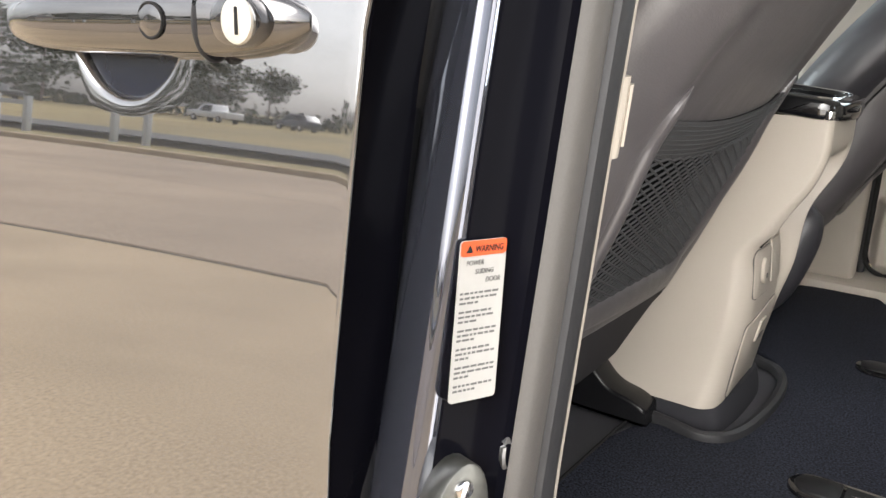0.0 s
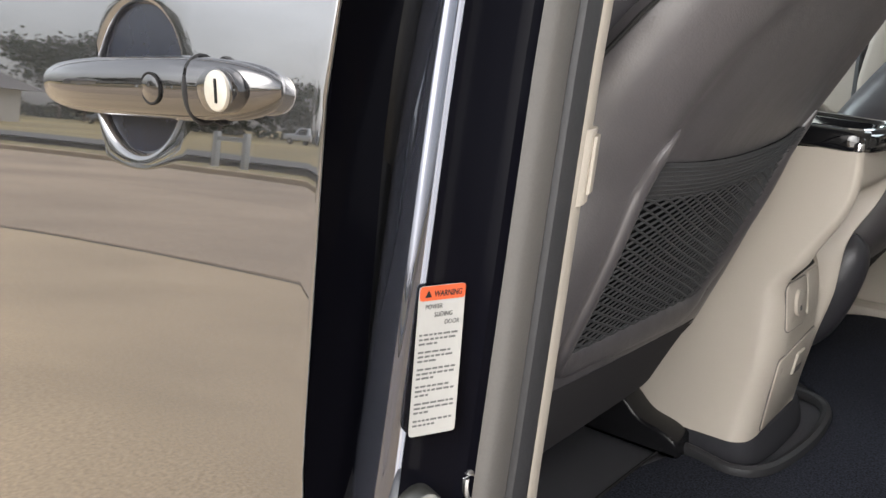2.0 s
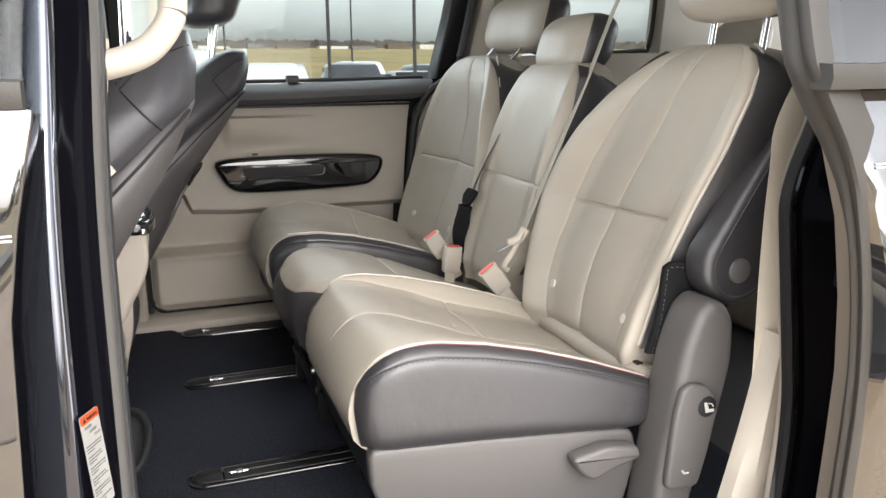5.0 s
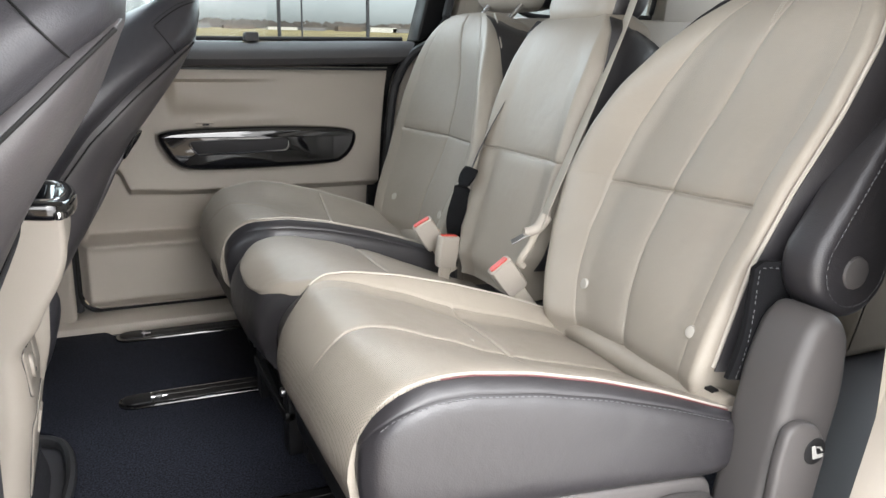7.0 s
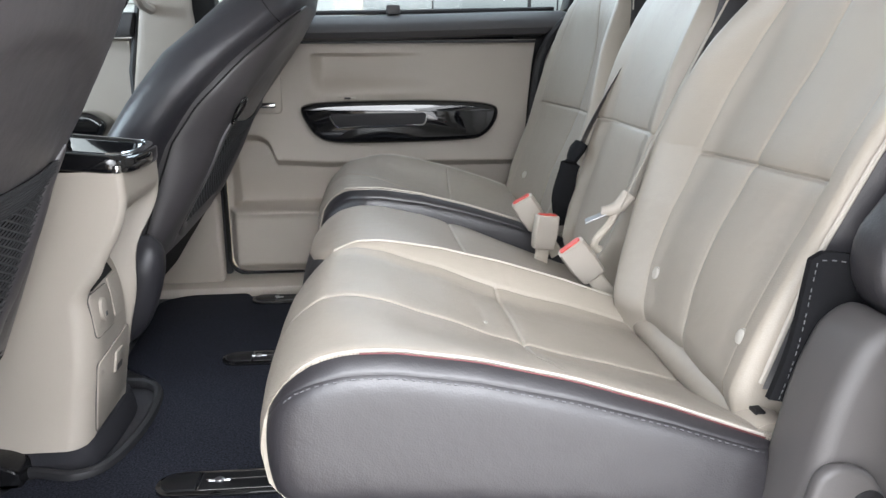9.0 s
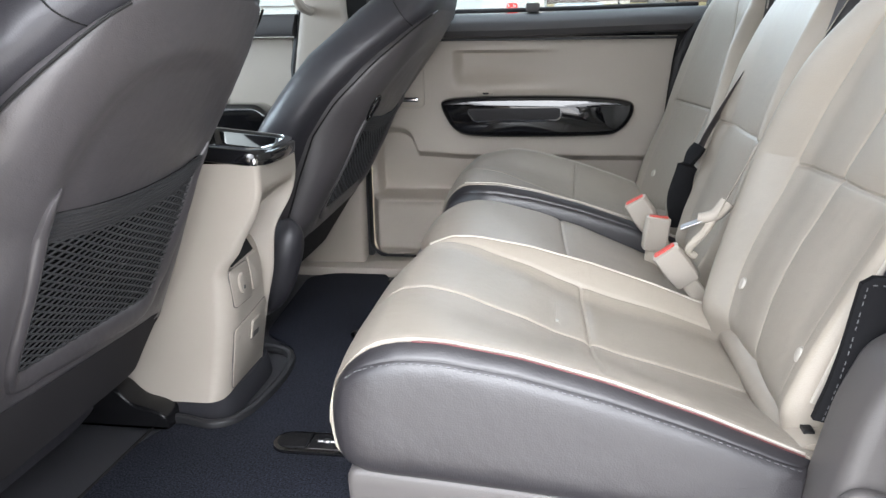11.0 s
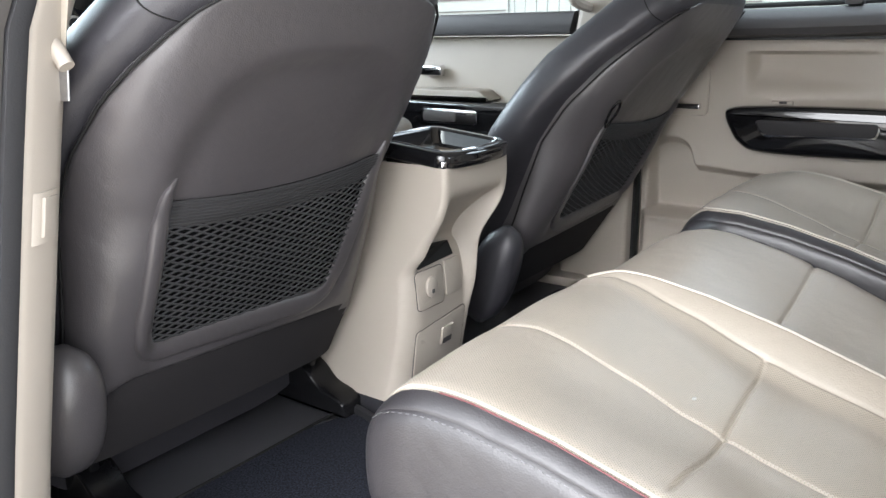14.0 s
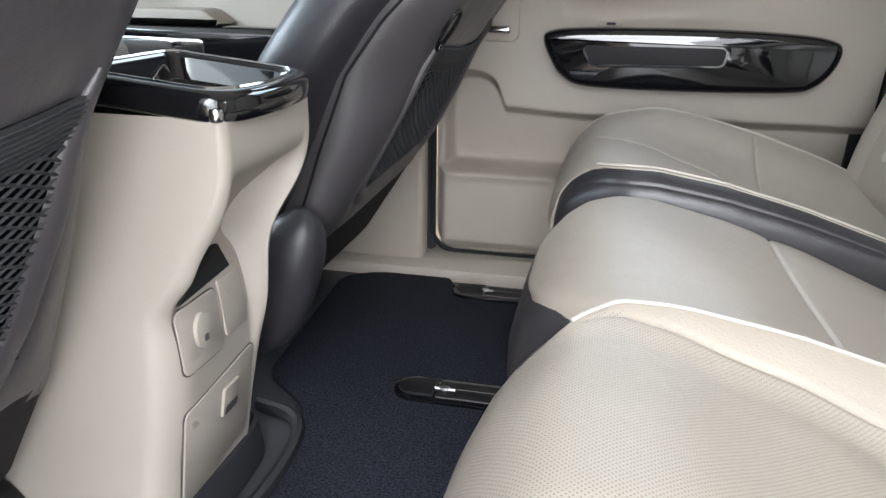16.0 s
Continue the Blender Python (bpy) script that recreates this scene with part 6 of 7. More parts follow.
        part("hip_bolster", place(loft(pod)), M_SHELL if not passenger else M_DARK_F, s, "rounded lower side bolster")
    cush = loft([[(x, SEAT_Y + hw_ * sgnpow(math.cos(a), 0.5), 0.60 + (0.115 + 0.01 * abs(math.cos(a))) * sgnpow(math.sin(a), 0.55)) for a in np.linspace(0, 2 * math.pi, 28, endpoint=False)] for x, hw_ in ((-0.92, 0.20), (-0.90, 0.245), (-0.85, 0.265), (-0.6, 0.27), (-0.48, 0.262))])
    part("seat_cushion", place(cush), M_DARK_F, s, "dark leather cushion")
    part("seat_base", place(box(-0.88, SEAT_Y - 0.20, 0.47, -0.66, SEAT_Y + 0.20, 0.56, 0.01)), M_BLACK, s)
    part("shoulder_tag", place(warped(box(-0.004, -0.002, -0.022, 0.004, 0.004, 0.022, 0.001), lambda v: Vector((front_x(1.14) + 0.022 + 0.55 * v.z + v.x, SEAT_Y - 0.268 - v.y, 1.145 + v.z)))), M_INK, bk, "small black cloth tag")
    hr = part("headrest", place(headrest(SEAT_Y, 0.27, 0.20, -0.165, 1.432 if passenger else 1.458, 0.15, None, 6.5)), M_DARK_F, s, "dark leather headrest")
    for yy in (SEAT_Y - 0.08, SEAT_Y + 0.08):
        part("headrest_post", place(tube([(-0.165, yy, 1.20), (-0.158, yy, 1.37)], 0.006, 10)), M_CHROME, hr, "notched chrome post")
    for yy in () if passenger else (SEAT_Y + 0.243, SEAT_Y - 0.20):
        toe = prism(rounded([(-0.52, 0.462), (-0.50, 0.530), (-0.455, 0.548), (-0.430, 0.535), (-0.405, 0.508), (-0.365, 0.500), (-0.343, 0.490), (-0.338, 0.462)], [0.004, 0.02, 0.02, 0.02, 0.02, 0.012, 0.006, 0.003], 4), "y", yy - 0.028, yy + 0.028, 0.006, 3)
        ear = prism(rounded([(-0.475, 0.53), (-0.470, 0.60), (-0.44, 0.60), (-0.435, 0.525)], 0.01), "y", yy - 0.012, yy + 0.004, 0.003)
        ft = part("runner_foot", merge(toe, ear), M_FOOT, s, "black plastic seat runner foot")
        part("foot_bolt", disc((-0.455, 0.572), "y", 0.008, yy + 0.002, yy + 0.012, 0.002, 12), M_STEEL, ft)
    if passenger:
        ring = [on_shell(SEAT_Y + 0.205 + 0.009 * math.cos(a) + 0.006 * math.sin(a), 0.985 + 0.026 * math.sin(a), 0.007) for a in np.linspace(0, 2 * math.pi, 20)]
        part("bag_hook", place(tube(ring, 0.003, 6)), M_GLOSS, sh, "black bag hook")


M_FOOT = material("glossy_black_plastic", (0.007, 0.007, 0.008), 0.24, 0, 0.05, 700, 0.15, 0.1, 12, spec=0.3)
M_FABRIC = material("dark_grey_fabric", (0.030, 0.028, 0.030), 0.85, 0, 0.25, 900, 0.5, 0.15, 8, spec=0.2)
M_DARK_F = leather("dark_grey_leather", (0.034, 0.033, 0.038), 0.38)
# near black: the dark depth behind the net, put into the colour
M_VOID = material("pocket_depth_black", (0.004, 0.004, 0.0045), 0.95, 0, 0.2, 300, spec=0.05)
M_NET = material("black_elastic", (0.032, 0.032, 0.034), 0.7, 0, 0.2, 900, 0.4)
front_seat(False)
front_seat(True)

# ---- centre console ----
con = thing("centre_console", "beige centre console with piano-black top tray", "console", (-0.3, 1.2, 0.46))


outer_rear = spline([(-0.168, 0.930, 0), (-0.168, 0.880, 0), (-0.180, 0.835, 0), (-0.207, 0.775, 0), (-0.214, 0.70, 0), (-0.222, 0.62, 0), (-0.236, 0.56, 0), (-0.250, 0.495, 0), (-0.262, 0.468, 0)], 4)[::-1]
inner_rear = spline([(-0.168, 0.930, 0), (-0.170, 0.880, 0), (-0.196, 0.858, 0), (-0.245, 0.815, 0), (-0.262, 0.778, 0), (-0.246, 0.755, 0), (-0.234, 0.70, 0), (-0.236, 0.62, 0), (-0.246, 0.56, 0), (-0.256, 0.495, 0), (-0.264, 0.468, 0)], 4)[::-1]
OUT_X, IN_X = [(p.y, p.x) for p in outer_rear], [(p.y, p.x) for p in inner_rear]


def console_near(z):
    """The entry-side flank leans: wider at the foot."""
    return 1.104 - 0.028 * smooth(0.93, 0.50, z) - 0.014 * smooth(0.60, 0.47, z) ** 2


def console_far(z):
    return 1.306 - 0.03 * smooth(0.86, 0.76, z)


def console_rear(y, z):
    """The console's rear face: two wings round a scoop, a flush field below."""
    yn, yf = console_near(z), console_far(z)
    xo, xi = table(OUT_X, z), table(IN_X, z)
    xn = lerp(xo, xi, smooth(0.775, 0.715, z))
    xf = lerp(xo, xi, 0.75 * smooth(0.70, 0.60, z))
    rn, rf = 0.012 + 0.032 * smooth(0.88, 0.72, z), 0.011 + 0.008 * smooth(0.80, 0.6, z)
    m = smooth(0.012, 0.030, y - yn)
    x = lerp(xn, xi, m) if y < (yn + yf) / 2 else lerp(xf, xi, smooth(0.010, 0.026, yf - y))
    dn, df = max(0.0, y - yn), max(0.0, yf - y)
    if dn < rn:
        x -= 0.75 * rn * (1 - math.sqrt(1 - (1 - dn / rn) ** 2))
    if df < rf:
        x -= rf * (1 - math.sqrt(1 - (1 - df / rf) ** 2))
    return x


def console_front(z):
    """Where the beige shell ends towards the front seats."""
    return table([(0.49, -0.425), (0.53, -0.445), (0.58, -0.48), (0.66, -0.62)], z)


rings = []
for z in list(np.linspace(0.494, 0.70, 16)) + list(np.linspace(0.71, 0.93, 34)):
    yn, yf = console_near(z), console_far(z)
    ys = list(yn + 0.048 * np.linspace(0, 1, 18) ** 2) + list(np.linspace(yn + 0.055, yf - 0.034, 9)) + list(yf - 0.03 * np.linspace(1, 0, 14) ** 2)
    xa = console_front(z)
    ring = [(xa - 0.004, yn + 0.022, z), (xa - 0.003, yn + 0.006, z), (xa, yn + 0.0015, z)] + [(x, yn, z) for x in np.linspace(xa + 0.005, console_rear(yn, z) - 0.004, 8)] + [(console_rear(y, z), y, z) for y in ys]
    ring += [(x, yf, z) for x in np.linspace(console_rear(yf, z) - 0.004, xa, 8)] + [(xa - 0.004, yf - 0.02, z)]
    rings.append(ring)
shell = loft(rings, cap=False, closed=False)
body = part("console_body", shell, M_BEIGE, con, "beige plastic console body", 40)
part("side_housing", box(-0.80, 1.11, 0.46, -0.46, 1.285, 0.90, 0.006), M_GREY, con, "dark grey side housing")
# the mat's raised collar hides the console's foot
foot_line = [(-0.46, 1.062), (-0.36, 1.060), (-0.285, 1.062), (-0.252, 1.078), (-0.240, 1.12), (-0.236, 1.20), (-0.240, 1.27), (-0.258, 1.30), (-0.32, 1.312)]
collar = loft([[(p.x - 0.014 * (1 - f), p.y + 0.010 * (1 - f), 0.462 + dz) for f, dz in ((1.0, 0.0), (0.9, 0.012), (0.5, 0.028), (0.1, 0.038), (-0.4, 0.040), (-0.6, 0.0))] for p in spline([(x, y, 0) for x, y in foot_line], 6)])
part("foot_collar", collar, M_CARPET_E, con, "black carpet collar round the foot")
# top tray: a frame round a deep well
tilt = lambda v: v + Vector((0, 0, 0.10 * max(0.0, -0.165 - v.x)))


def tray_ring(inset, z):
    i = inset
    pts = rounded([(-0.345 + i, 1.098 + i), (-0.170 - i, 1.100 + i), (-0.156 - i, 1.14 + 0.4 * i), (-0.150 - i, 1.20), (-0.156 - i, 1.27 - 0.4 * i), (-0.170 - i, 1.312 - i), (-0.345 + i, 1.314 - i)], 0.022, 4)
    return [(p.x, p.y, z) for p in pts]


rims = [tray_ring(0.005, 0.924), tray_ring(0.001, 0.927), tray_ring(0, 0.934), tray_ring(0, 0.945), tray_ring(0.002, 0.950), tray_ring(0.006, 0.9525), tray_ring(0.014, 0.9525), tray_ring(0.017, 0.951), tray_ring(0.019, 0.946), tray_ring(0.026, 0.910), tray_ring(0.034, 0.900), tray_ring(0.055, 0.897)]
tray = part("top_frame", warped(loft(rims), tilt), M_GLOSS, con, "piano-black tray frame with a deep well", 50)
part("chrome_line", warped(tube(tray_ring(0.0155, 0.9525) + tray_ring(0.0155, 0.9525)[:1], 0.0016, 6), tilt), M_CHROME, tray, "thin chrome line")
part("corner_chrome", disc((-0.1745, 1.1065), "z", 0.0068, 0.927, 0.940, 0.003, 20), M_CHROME, tray)


def on_rear(bm):
    """Lays a flat piece with x as its height onto the console's rear face."""
    return warped(bm, lambda v: Vector((console_rear(v.y, v.z) + v.x, v.y, v.z)))


# rear face: vent slot, socket panel, drawer
part("vent_slot", on_rear(prism([Vector(p) for p in ((1.112, 0.742), (1.114, 0.776), (1.226, 0.768), (1.224, 0.745))], "x", -0.02, 0.004)), M_INK, body, "open black slot")
part("socket_seam", on_rear(prism(rect(1.1085, 0.6625, 1.1865, 0.7355, 0.009), "x", -0.01, 0.0012)), M_GREY, body)
sock = part("socket_panel", on_rear(prism(rect(1.110, 0.664, 1.185, 0.734, 0.008), "x", -0.01, 0.0024, 0.001)), M_BEIGE, body, "beige socket panel")
part("socket_cap", on_rear(disc((1.148, 0.701), "x", 0.0165, -0.004, 0.0046, 0.0015, 24, 0.019)), M_BEIGE, sock)
part("cap_symbol", on_rear(prism(rect(1.144, 0.690, 1.152, 0.697, 0.001), "x", -0.001, 0.0050)), M_INK_G, sock)
part("blank_panel", on_rear(prism(rect(1.192, 0.672, 1.242, 0.738, 0.006), "x", -0.01, 0.0026, 0.001)), M_BEIGE, body)
part("drawer_seam", on_rear(warped(prism(rect(1.1045, 0.5085, 1.2545, 0.6315, 0.011), "x", -0.01, 0.0012), lambda v: v + Vector((0, 0, 0.10 * (v.y - 1.17))))), M_GREY, body)
drw = part("drawer", on_rear(warped(prism(rect(1.106, 0.510, 1.253, 0.630, 0.010), "x", -0.01, 0.0026, 0.001), lambda v: v + Vector((0, 0, 0.10 * (v.y - 1.17))))), M_BEIGE, con, "beige drawer front")
part("drawer_pull", on_rear(prism(rect(1.180, 0.575, 1.216, 0.612, 0.004), "x", -0.006, 0.0052, 0.0015)), M_BEIGE, drw)
part("pull_notch", on_rear(prism(rect(1.184, 0.577, 1.212, 0.588, 0.002), "x", -0.004, 0.0058)), M_GREY, drw)
lid = solo("armrest_lid", prism(rounded([(-0.88, 1.11), (-0.375, 1.11), (-0.36, 1.20), (-0.375, 1.30), (-0.88, 1.30)], 0.03), "z", 0.905, 0.985, 0.022, 4), M_LEATHER, "beige padded armrest lid on the console", "armrest")
part("front_housing", box(-1.4, 1.08, 0.46, -0.62, 1.33, 0.90, 0.02), M_GREY, con, "dark grey front housing")

# ---- dashboard ----
da = thing("dashboard", "dark dashboard with a screen and round knobs", "dashboard", (-1.5, 1.24, 0.6))
part("dash_body", prism(rounded([(-2.25, 0.55), (-1.45, 0.60), (-1.30, 0.85), (-1.28, 1.05), (-1.36, 1.24), (-1.6, 1.30), (-2.25, 1.20)], 0.06), "y", 0.40, 2.05, 0.02), M_BLACK, da)
cs_ = part("centre_stack", prism(rect(1.06, 0.86, 1.56, 1.275, 0.03), "x", -1.35, -1.262, 0.01), M_GLOSS, da, "glossy centre stack")
part("screen", prism(rect(1.22, 1.185, 1.48, 1.262, 0.006), "x", -1.27, -1.259, 0.002), M_GREY, cs_, "dark display")
part("silver_strip", merge(box(-1.272, 1.10, 1.125, -1.258, 1.54, 1.131, 0.001), box(-1.272, 1.10, 1.168, -1.258, 1.54, 1.174, 0.001), box(-1.272, 1.08, 1.075, -1.25, 1.56, 1.090, 0.003)), M_STEEL, cs_)
for yy, zz in ((1.235, 1.155), (1.50, 1.155), (1.115, 1.175)):
    kn = part("knob", disc((yy, zz), "x", 0.022, -1.265, -1.235, 0.004, 24), M_CHROME, cs_, "silver ringed knob")
    part("knob_face", disc((yy, zz), "x", 0.015, -1.24, -1.2335, 0.002, 20), M_BLACK, kn)
wh = thing("steering_wheel", "dark leather steering wheel on its column", "steering wheel", (-1.2, 0.755, 0.95))
wheel_m = pose(-1.13, 0.755, 1.0, 0, -62, 0)
part("wheel_rim", moved(loft([[((0.185 + 0.015 * math.cos(b)) * math.cos(a), (0.185 + 0.015 * math.cos(b)) * math.sin(a), 0.015 * math.sin(b)) for b in np.linspace(0, 2 * math.pi, 10, endpoint=False)] for a in np.linspace(0, 2 * math.pi, 41)], cap=False), wheel_m), M_DARK_F, wh)
part("wheel_hub", moved(merge(disc((0, 0), "z", 0.075, -0.03, 0.03, 0.012, 24), box(-0.02, -0.18, -0.01, 0.02, 0.18, 0.01, 0.004)), wheel_m), M_GREY, wh)
part("column", tube([(-1.13, 0.755, 1.0), (-1.35, 0.755, 0.90)], 0.035, 12), M_BLACK, wh)

# ---- outside ----
def ground_z(x, y):
    far = -0.24 * smooth(6, 22, y) + 0.036 * max(0.0, y - 45) - 0.02 * max(0.0, y - 45) * smooth(500, 1500, y)
    near = 0.02 * max(0.0, -y - 14) * smooth(-14, -40, y)
    return far + near


M_CONC = material("dusty_concrete", (0.47, 0.358, 0.228), 0.85, 0, 0.20, 90, 0.4, 0.22, 0.6)
M_GRASS = material("dry_grass", (0.30, 0.235, 0.10), 0.95, 0, 0.3, 6, 0, 0.35, 0.05)
M_JOINT = material("joint_filler", (0.17, 0.155, 0.135), 0.9, 0, 0.25, 30, 0.2, 0.3, 0.8)
M_ASPH = material("asphalt", (0.10, 0.095, 0.09), 0.9, 0, 0.2, 40, 0.3, 0.2, 0.5)
bm = bmesh.new()
xs = sorted(set(list(np.linspace(-1500, -120, 16)) + list(np.linspace(-120, 120, 41)) + list(np.linspace(120, 1500, 16))))
ys = sorted(set(list(np.linspace(-1500, -90, 12)) + list(np.linspace(-90, 90, 61)) + list(np.linspace(90, 1600, 26))))
g = [[bm.verts.new((x, y, ground_z(x, y) - 0.02)) for x in xs] for y in ys]
for a, b in zip(g, g[1:]):
    for i in range(len(xs) - 1):
        bm.faces.new((a[i], a[i + 1], b[i + 1], b[i]))
solo("ground", bm, M_GRASS, "dry yellow grass field reaching the horizon", "field", kind="structure")
bm = bmesh.new()
xs, ys = np.linspace(-60, 60, 41), np.linspace(-13, 42, 41)
g = [[bm.verts.new((x, y, ground_z(x, y))) for x in xs] for y in ys]
for a, b in zip(g, g[1:]):
    for i in range(len(xs) - 1):
        bm.faces.new((a[i], a[i + 1], b[i + 1], b[i]))
solo("parking_lot", bm, M_CONC, "sandy concrete parking lot", "pavement", kind="structure")
for k, yy in enumerate((-3.4, -8.0)):
    solo("lot_joint", box(-50, yy - 0.004, -0.004, 50, yy + 0.004, 0.0075, 0), M_JOINT, "dark joint across the concrete", "joint", "joints of the lot", kind="structure")
M_LANE = material("brown_worn_pavement", (0.38, 0.286, 0.196), 0.85, 0, 0.2, 50, 0.4, 0.25, 0.35)
solo("drive_lane", box(-60, -12.9, -0.004, 60, -3.45, 0.006, 0), M_LANE, "brownish worn driving lane across the lot", "pavement", kind="structure")
solo("service_road", box(-60, -24, 0.18, 60, -18.0, 0.22, 0), M_ASPH, "grey road beyond the lot", "road", kind="structure")
solo("kerb", box(-60, -13.3, -0.05, 60, -13.0, 0.13, 0.02), M_CONC, "concrete kerb along the lot", "kerb", kind="structure")

M_LEAF = material("dark_tree_leaves", (0.045, 0.055, 0.03), 0.8, 0, 0.3, 3, 0, 0.3, 0.5)
M_BARK = material("bark", (0.12, 0.09, 0.07), 0.9, 0, 0.2, 20, 0.5)


def tree(x, y, h, seed):
    rnd = random.Random(seed)
    z0 = ground_z(x, y) - 0.05
    t = thing("tree", "dark evergreen tree beyond the lot", "tree", (x, y, z0), "trees beyond the lot")
    limbs = [tube([(x, y, z0), (x + 0.1, y, z0 + h * 0.3), (x, y + 0.1, z0 + h * 0.75)], lambda s: 0.16 * (1 - 0.7 * s), 7)]
    tips = []
    for k in range(9):
        a, hh = rnd.uniform(0, 6.28), rnd.uniform(0.3, 0.75)
        l = h * rnd.uniform(0.22, 0.40)
        p = Vector((x, y, z0 + h * hh))
        q = p + Vector((math.cos(a) * l, math.sin(a) * l, l * rnd.uniform(0.15, 0.6)))
        limbs.append(tube([p, (p + q) / 2 + Vector((0, 0, 0.1)), q], lambda s: 0.05 * (1 - 0.8 * s), 5))
        tips += [q, (p + q) / 2]
    tips.append(Vector((x, y, z0 + h * 0.85)))
    part("trunk", merge(*limbs), M_BARK, t)
    verts, faces = [], []
    for tip in tips:
        for _ in range(90):
            c = tip + Vector((rnd.gauss(0, 0.09 * h), rnd.gauss(0, 0.09 * h), rnd.gauss(0, 0.06 * h)))
            s = rnd.uniform(0.08, 0.2) * h / 6
            u, w = Vector((rnd.gauss(0, 1), rnd.gauss(0, 1), rnd.gauss(0, 1))).normalized() * s, Vector((rnd.gauss(0, 1), rnd.gauss(0, 1), rnd.gauss(0, 1))).normalized() * s
            i = len(verts)
            verts += [c - u, c + w, c + u, c - w]
            faces.append((i, i + 1, i + 2, i + 3))
    me = bpy.data.meshes.new("crown")
    me.from_pydata(verts, [], faces)
    me.materials.append(M_LEAF)
    ob = new("crown", me)
    ob.parent = t
    ob.matrix_parent_inverse = Matrix.Translation(-Vector(t.location))


for k, (x, y, h) in enumerate([(-72, -46, 8.5), (-66, -44, 7.5), (-61, -46, 8), (-56, -48, 6.5), (-52, -50, 5.5), (-48, -50, 5.5), (-44, -51, 5), (-82, -44, 9)]):
    tree(x * 1.6, y * 1.6, h * 1.6, k)

# low bushes along the far side of the lot
rnd = random.Random(11)
verts, faces = [], []
for k in range(9000):
    x, y = rnd.uniform(-260, 60), rnd.uniform(-84, -76)
    top = 2.2 + 1.4 * math.sin(x * 0.21) + 0.9 * math.sin(x * 0.57 + 1)
    c = Vector((x, y, ground_z(x, y) + rnd.uniform(0, 1) ** 0.7 * max(0.8, top)))
    s = rnd.uniform(0.25, 0.6)
    u, w = Vector((rnd.gauss(0, 1), rnd.gauss(0, 1), rnd.gauss(0, 1))).normalized() * s, Vector((rnd.gauss(0, 1), rnd.gauss(0, 1), rnd.gauss(0, 1))).normalized() * s
    i = len(verts)
    verts += [c - u, c + w, c + u, c - w]
    faces.append((i, i + 1, i + 2, i + 3))
me = bpy.data.meshes.new("bushes")
me.from_pydata(verts, [], faces)
me.materials.append(M_LEAF)
tagged(new("bushes", me), "dark line of bushes beyond the lot", "bushes", kind="stuff")

M_WALL_W = material("white_metal_siding", (0.43, 0.45, 0.455), 0.5, 0, 0.03, 20, 0, 0.05, 0.4)
M_ROOF = material("grey_roof", (0.16, 0.15, 0.15), 0.8, 0, 0.1, 8, 0, 0.2, 0.5)
M_BRICK = material("pale_house_wall", (0.50, 0.47, 0.42), 0.8, 0, 0.08, 12, 0, 0.1, 0.6)


def car(x, y, turn, color, kind, label):
    """A parked car: body, glasshouse, four wheels."""
    z0 = ground_z(x, y)
    m = pose(x, y, z0, 0, 0, turn)
    c = thing("parked_car", label, "car", (x, y, z0), "parked cars")
    mat = paint(f"{kind}_car_paint", color, 0.2)
    L, H, W = {"van": (2.7, 2.2, 1.0), "suv": (2.3, 1.72, 0.95), "sedan": (2.25, 1.45, 0.9), "truck": (2.8, 1.85, 1.0)}[kind]
    side = {"van": [(-L, 0.35), (-L, 0.95), (-L * 0.78, 1.15), (-L * 0.55, H * 0.97), (-L * 0.4, H), (L * 0.95, H), (L, H * 0.9), (L, 0.35)],
            "suv": [(-L, 0.35), (-L, 0.85), (-L * 0.5, 1.02), (-L * 0.2, H * 0.96), (0, H), (L * 0.75, H * 0.97), (L, 1.05), (L, 0.35)],
            "sedan": [(-L, 0.3), (-L, 0.75), (-L * 0.4, 0.92), (-L * 0.1, H * 0.97), (L * 0.2, H), (L * 0.62, 1.0), (L, 0.92), (L, 0.3)],
            "truck": [(-L, 0.45), (-L, 1.05), (-L * 0.45, 1.15), (-L * 0.25, H * 0.97), (0, H), (L * 0.25, H * 0.97), (L * 0.3, 1.15), (L, 1.15), (L, 0.45)]}[kind]
    part("body", moved(warped(prism(rounded(side, 0.12), "y", -W, W, 0.10, 3), lambda v: Vector((v.x, v.y * (1 - 0.16 * smooth(0.9, H, v.z)), v.z))), m), mat, c)
    w0 = {"van": (-0.5, 0.6), "suv": (-0.22, 0.8), "sedan": (-0.1, 0.5), "truck": (-0.22, 0.26)}[kind]
    win = rounded([(L * w0[0] * 1.45, 1.05 if kind != "sedan" else 0.95), (L * w0[0] * 0.7, H * 0.92), (L * w0[1] * 0.9, H * 0.92), (L * w0[1], 1.05 if kind != "sedan" else 0.98)], 0.06)
    for sg in (-1, 1):
        part("side_window", moved(warped(prism(win, "y", sg * (W - 0.02), sg * (W + 0.012), 0.004), lambda v: Vector((v.x, v.y * (1 - 0.16 * smooth(0.9, H, v.z)), v.z))), m), M_TINT_D, c)
    part("windscreen", moved(prism(rect(-W * 0.8, 0, W * 0.8, 0.5, 0.05), "x", -0.01, 0.012), m @ pose(-L * (0.66 if kind == "van" else 0.36), 0, 1.08, 0, 52, 0)), M_TINT_D, c)
    for wx in (-L * 0.62, L * 0.62):
        for sg in (-1, 1):
            ty_ = part("wheel", moved(disc((wx, 0.34), "y", 0.34, sg * (W - 0.2), sg * (W + 0.01), 0.03, 20), m), M_RUBBER, c)
            part("rim", moved(disc((wx, 0.34), "y", 0.2, sg * (W - 0.05), sg * (W + 0.016), 0.01, 16), m), M_STEEL, ty_)


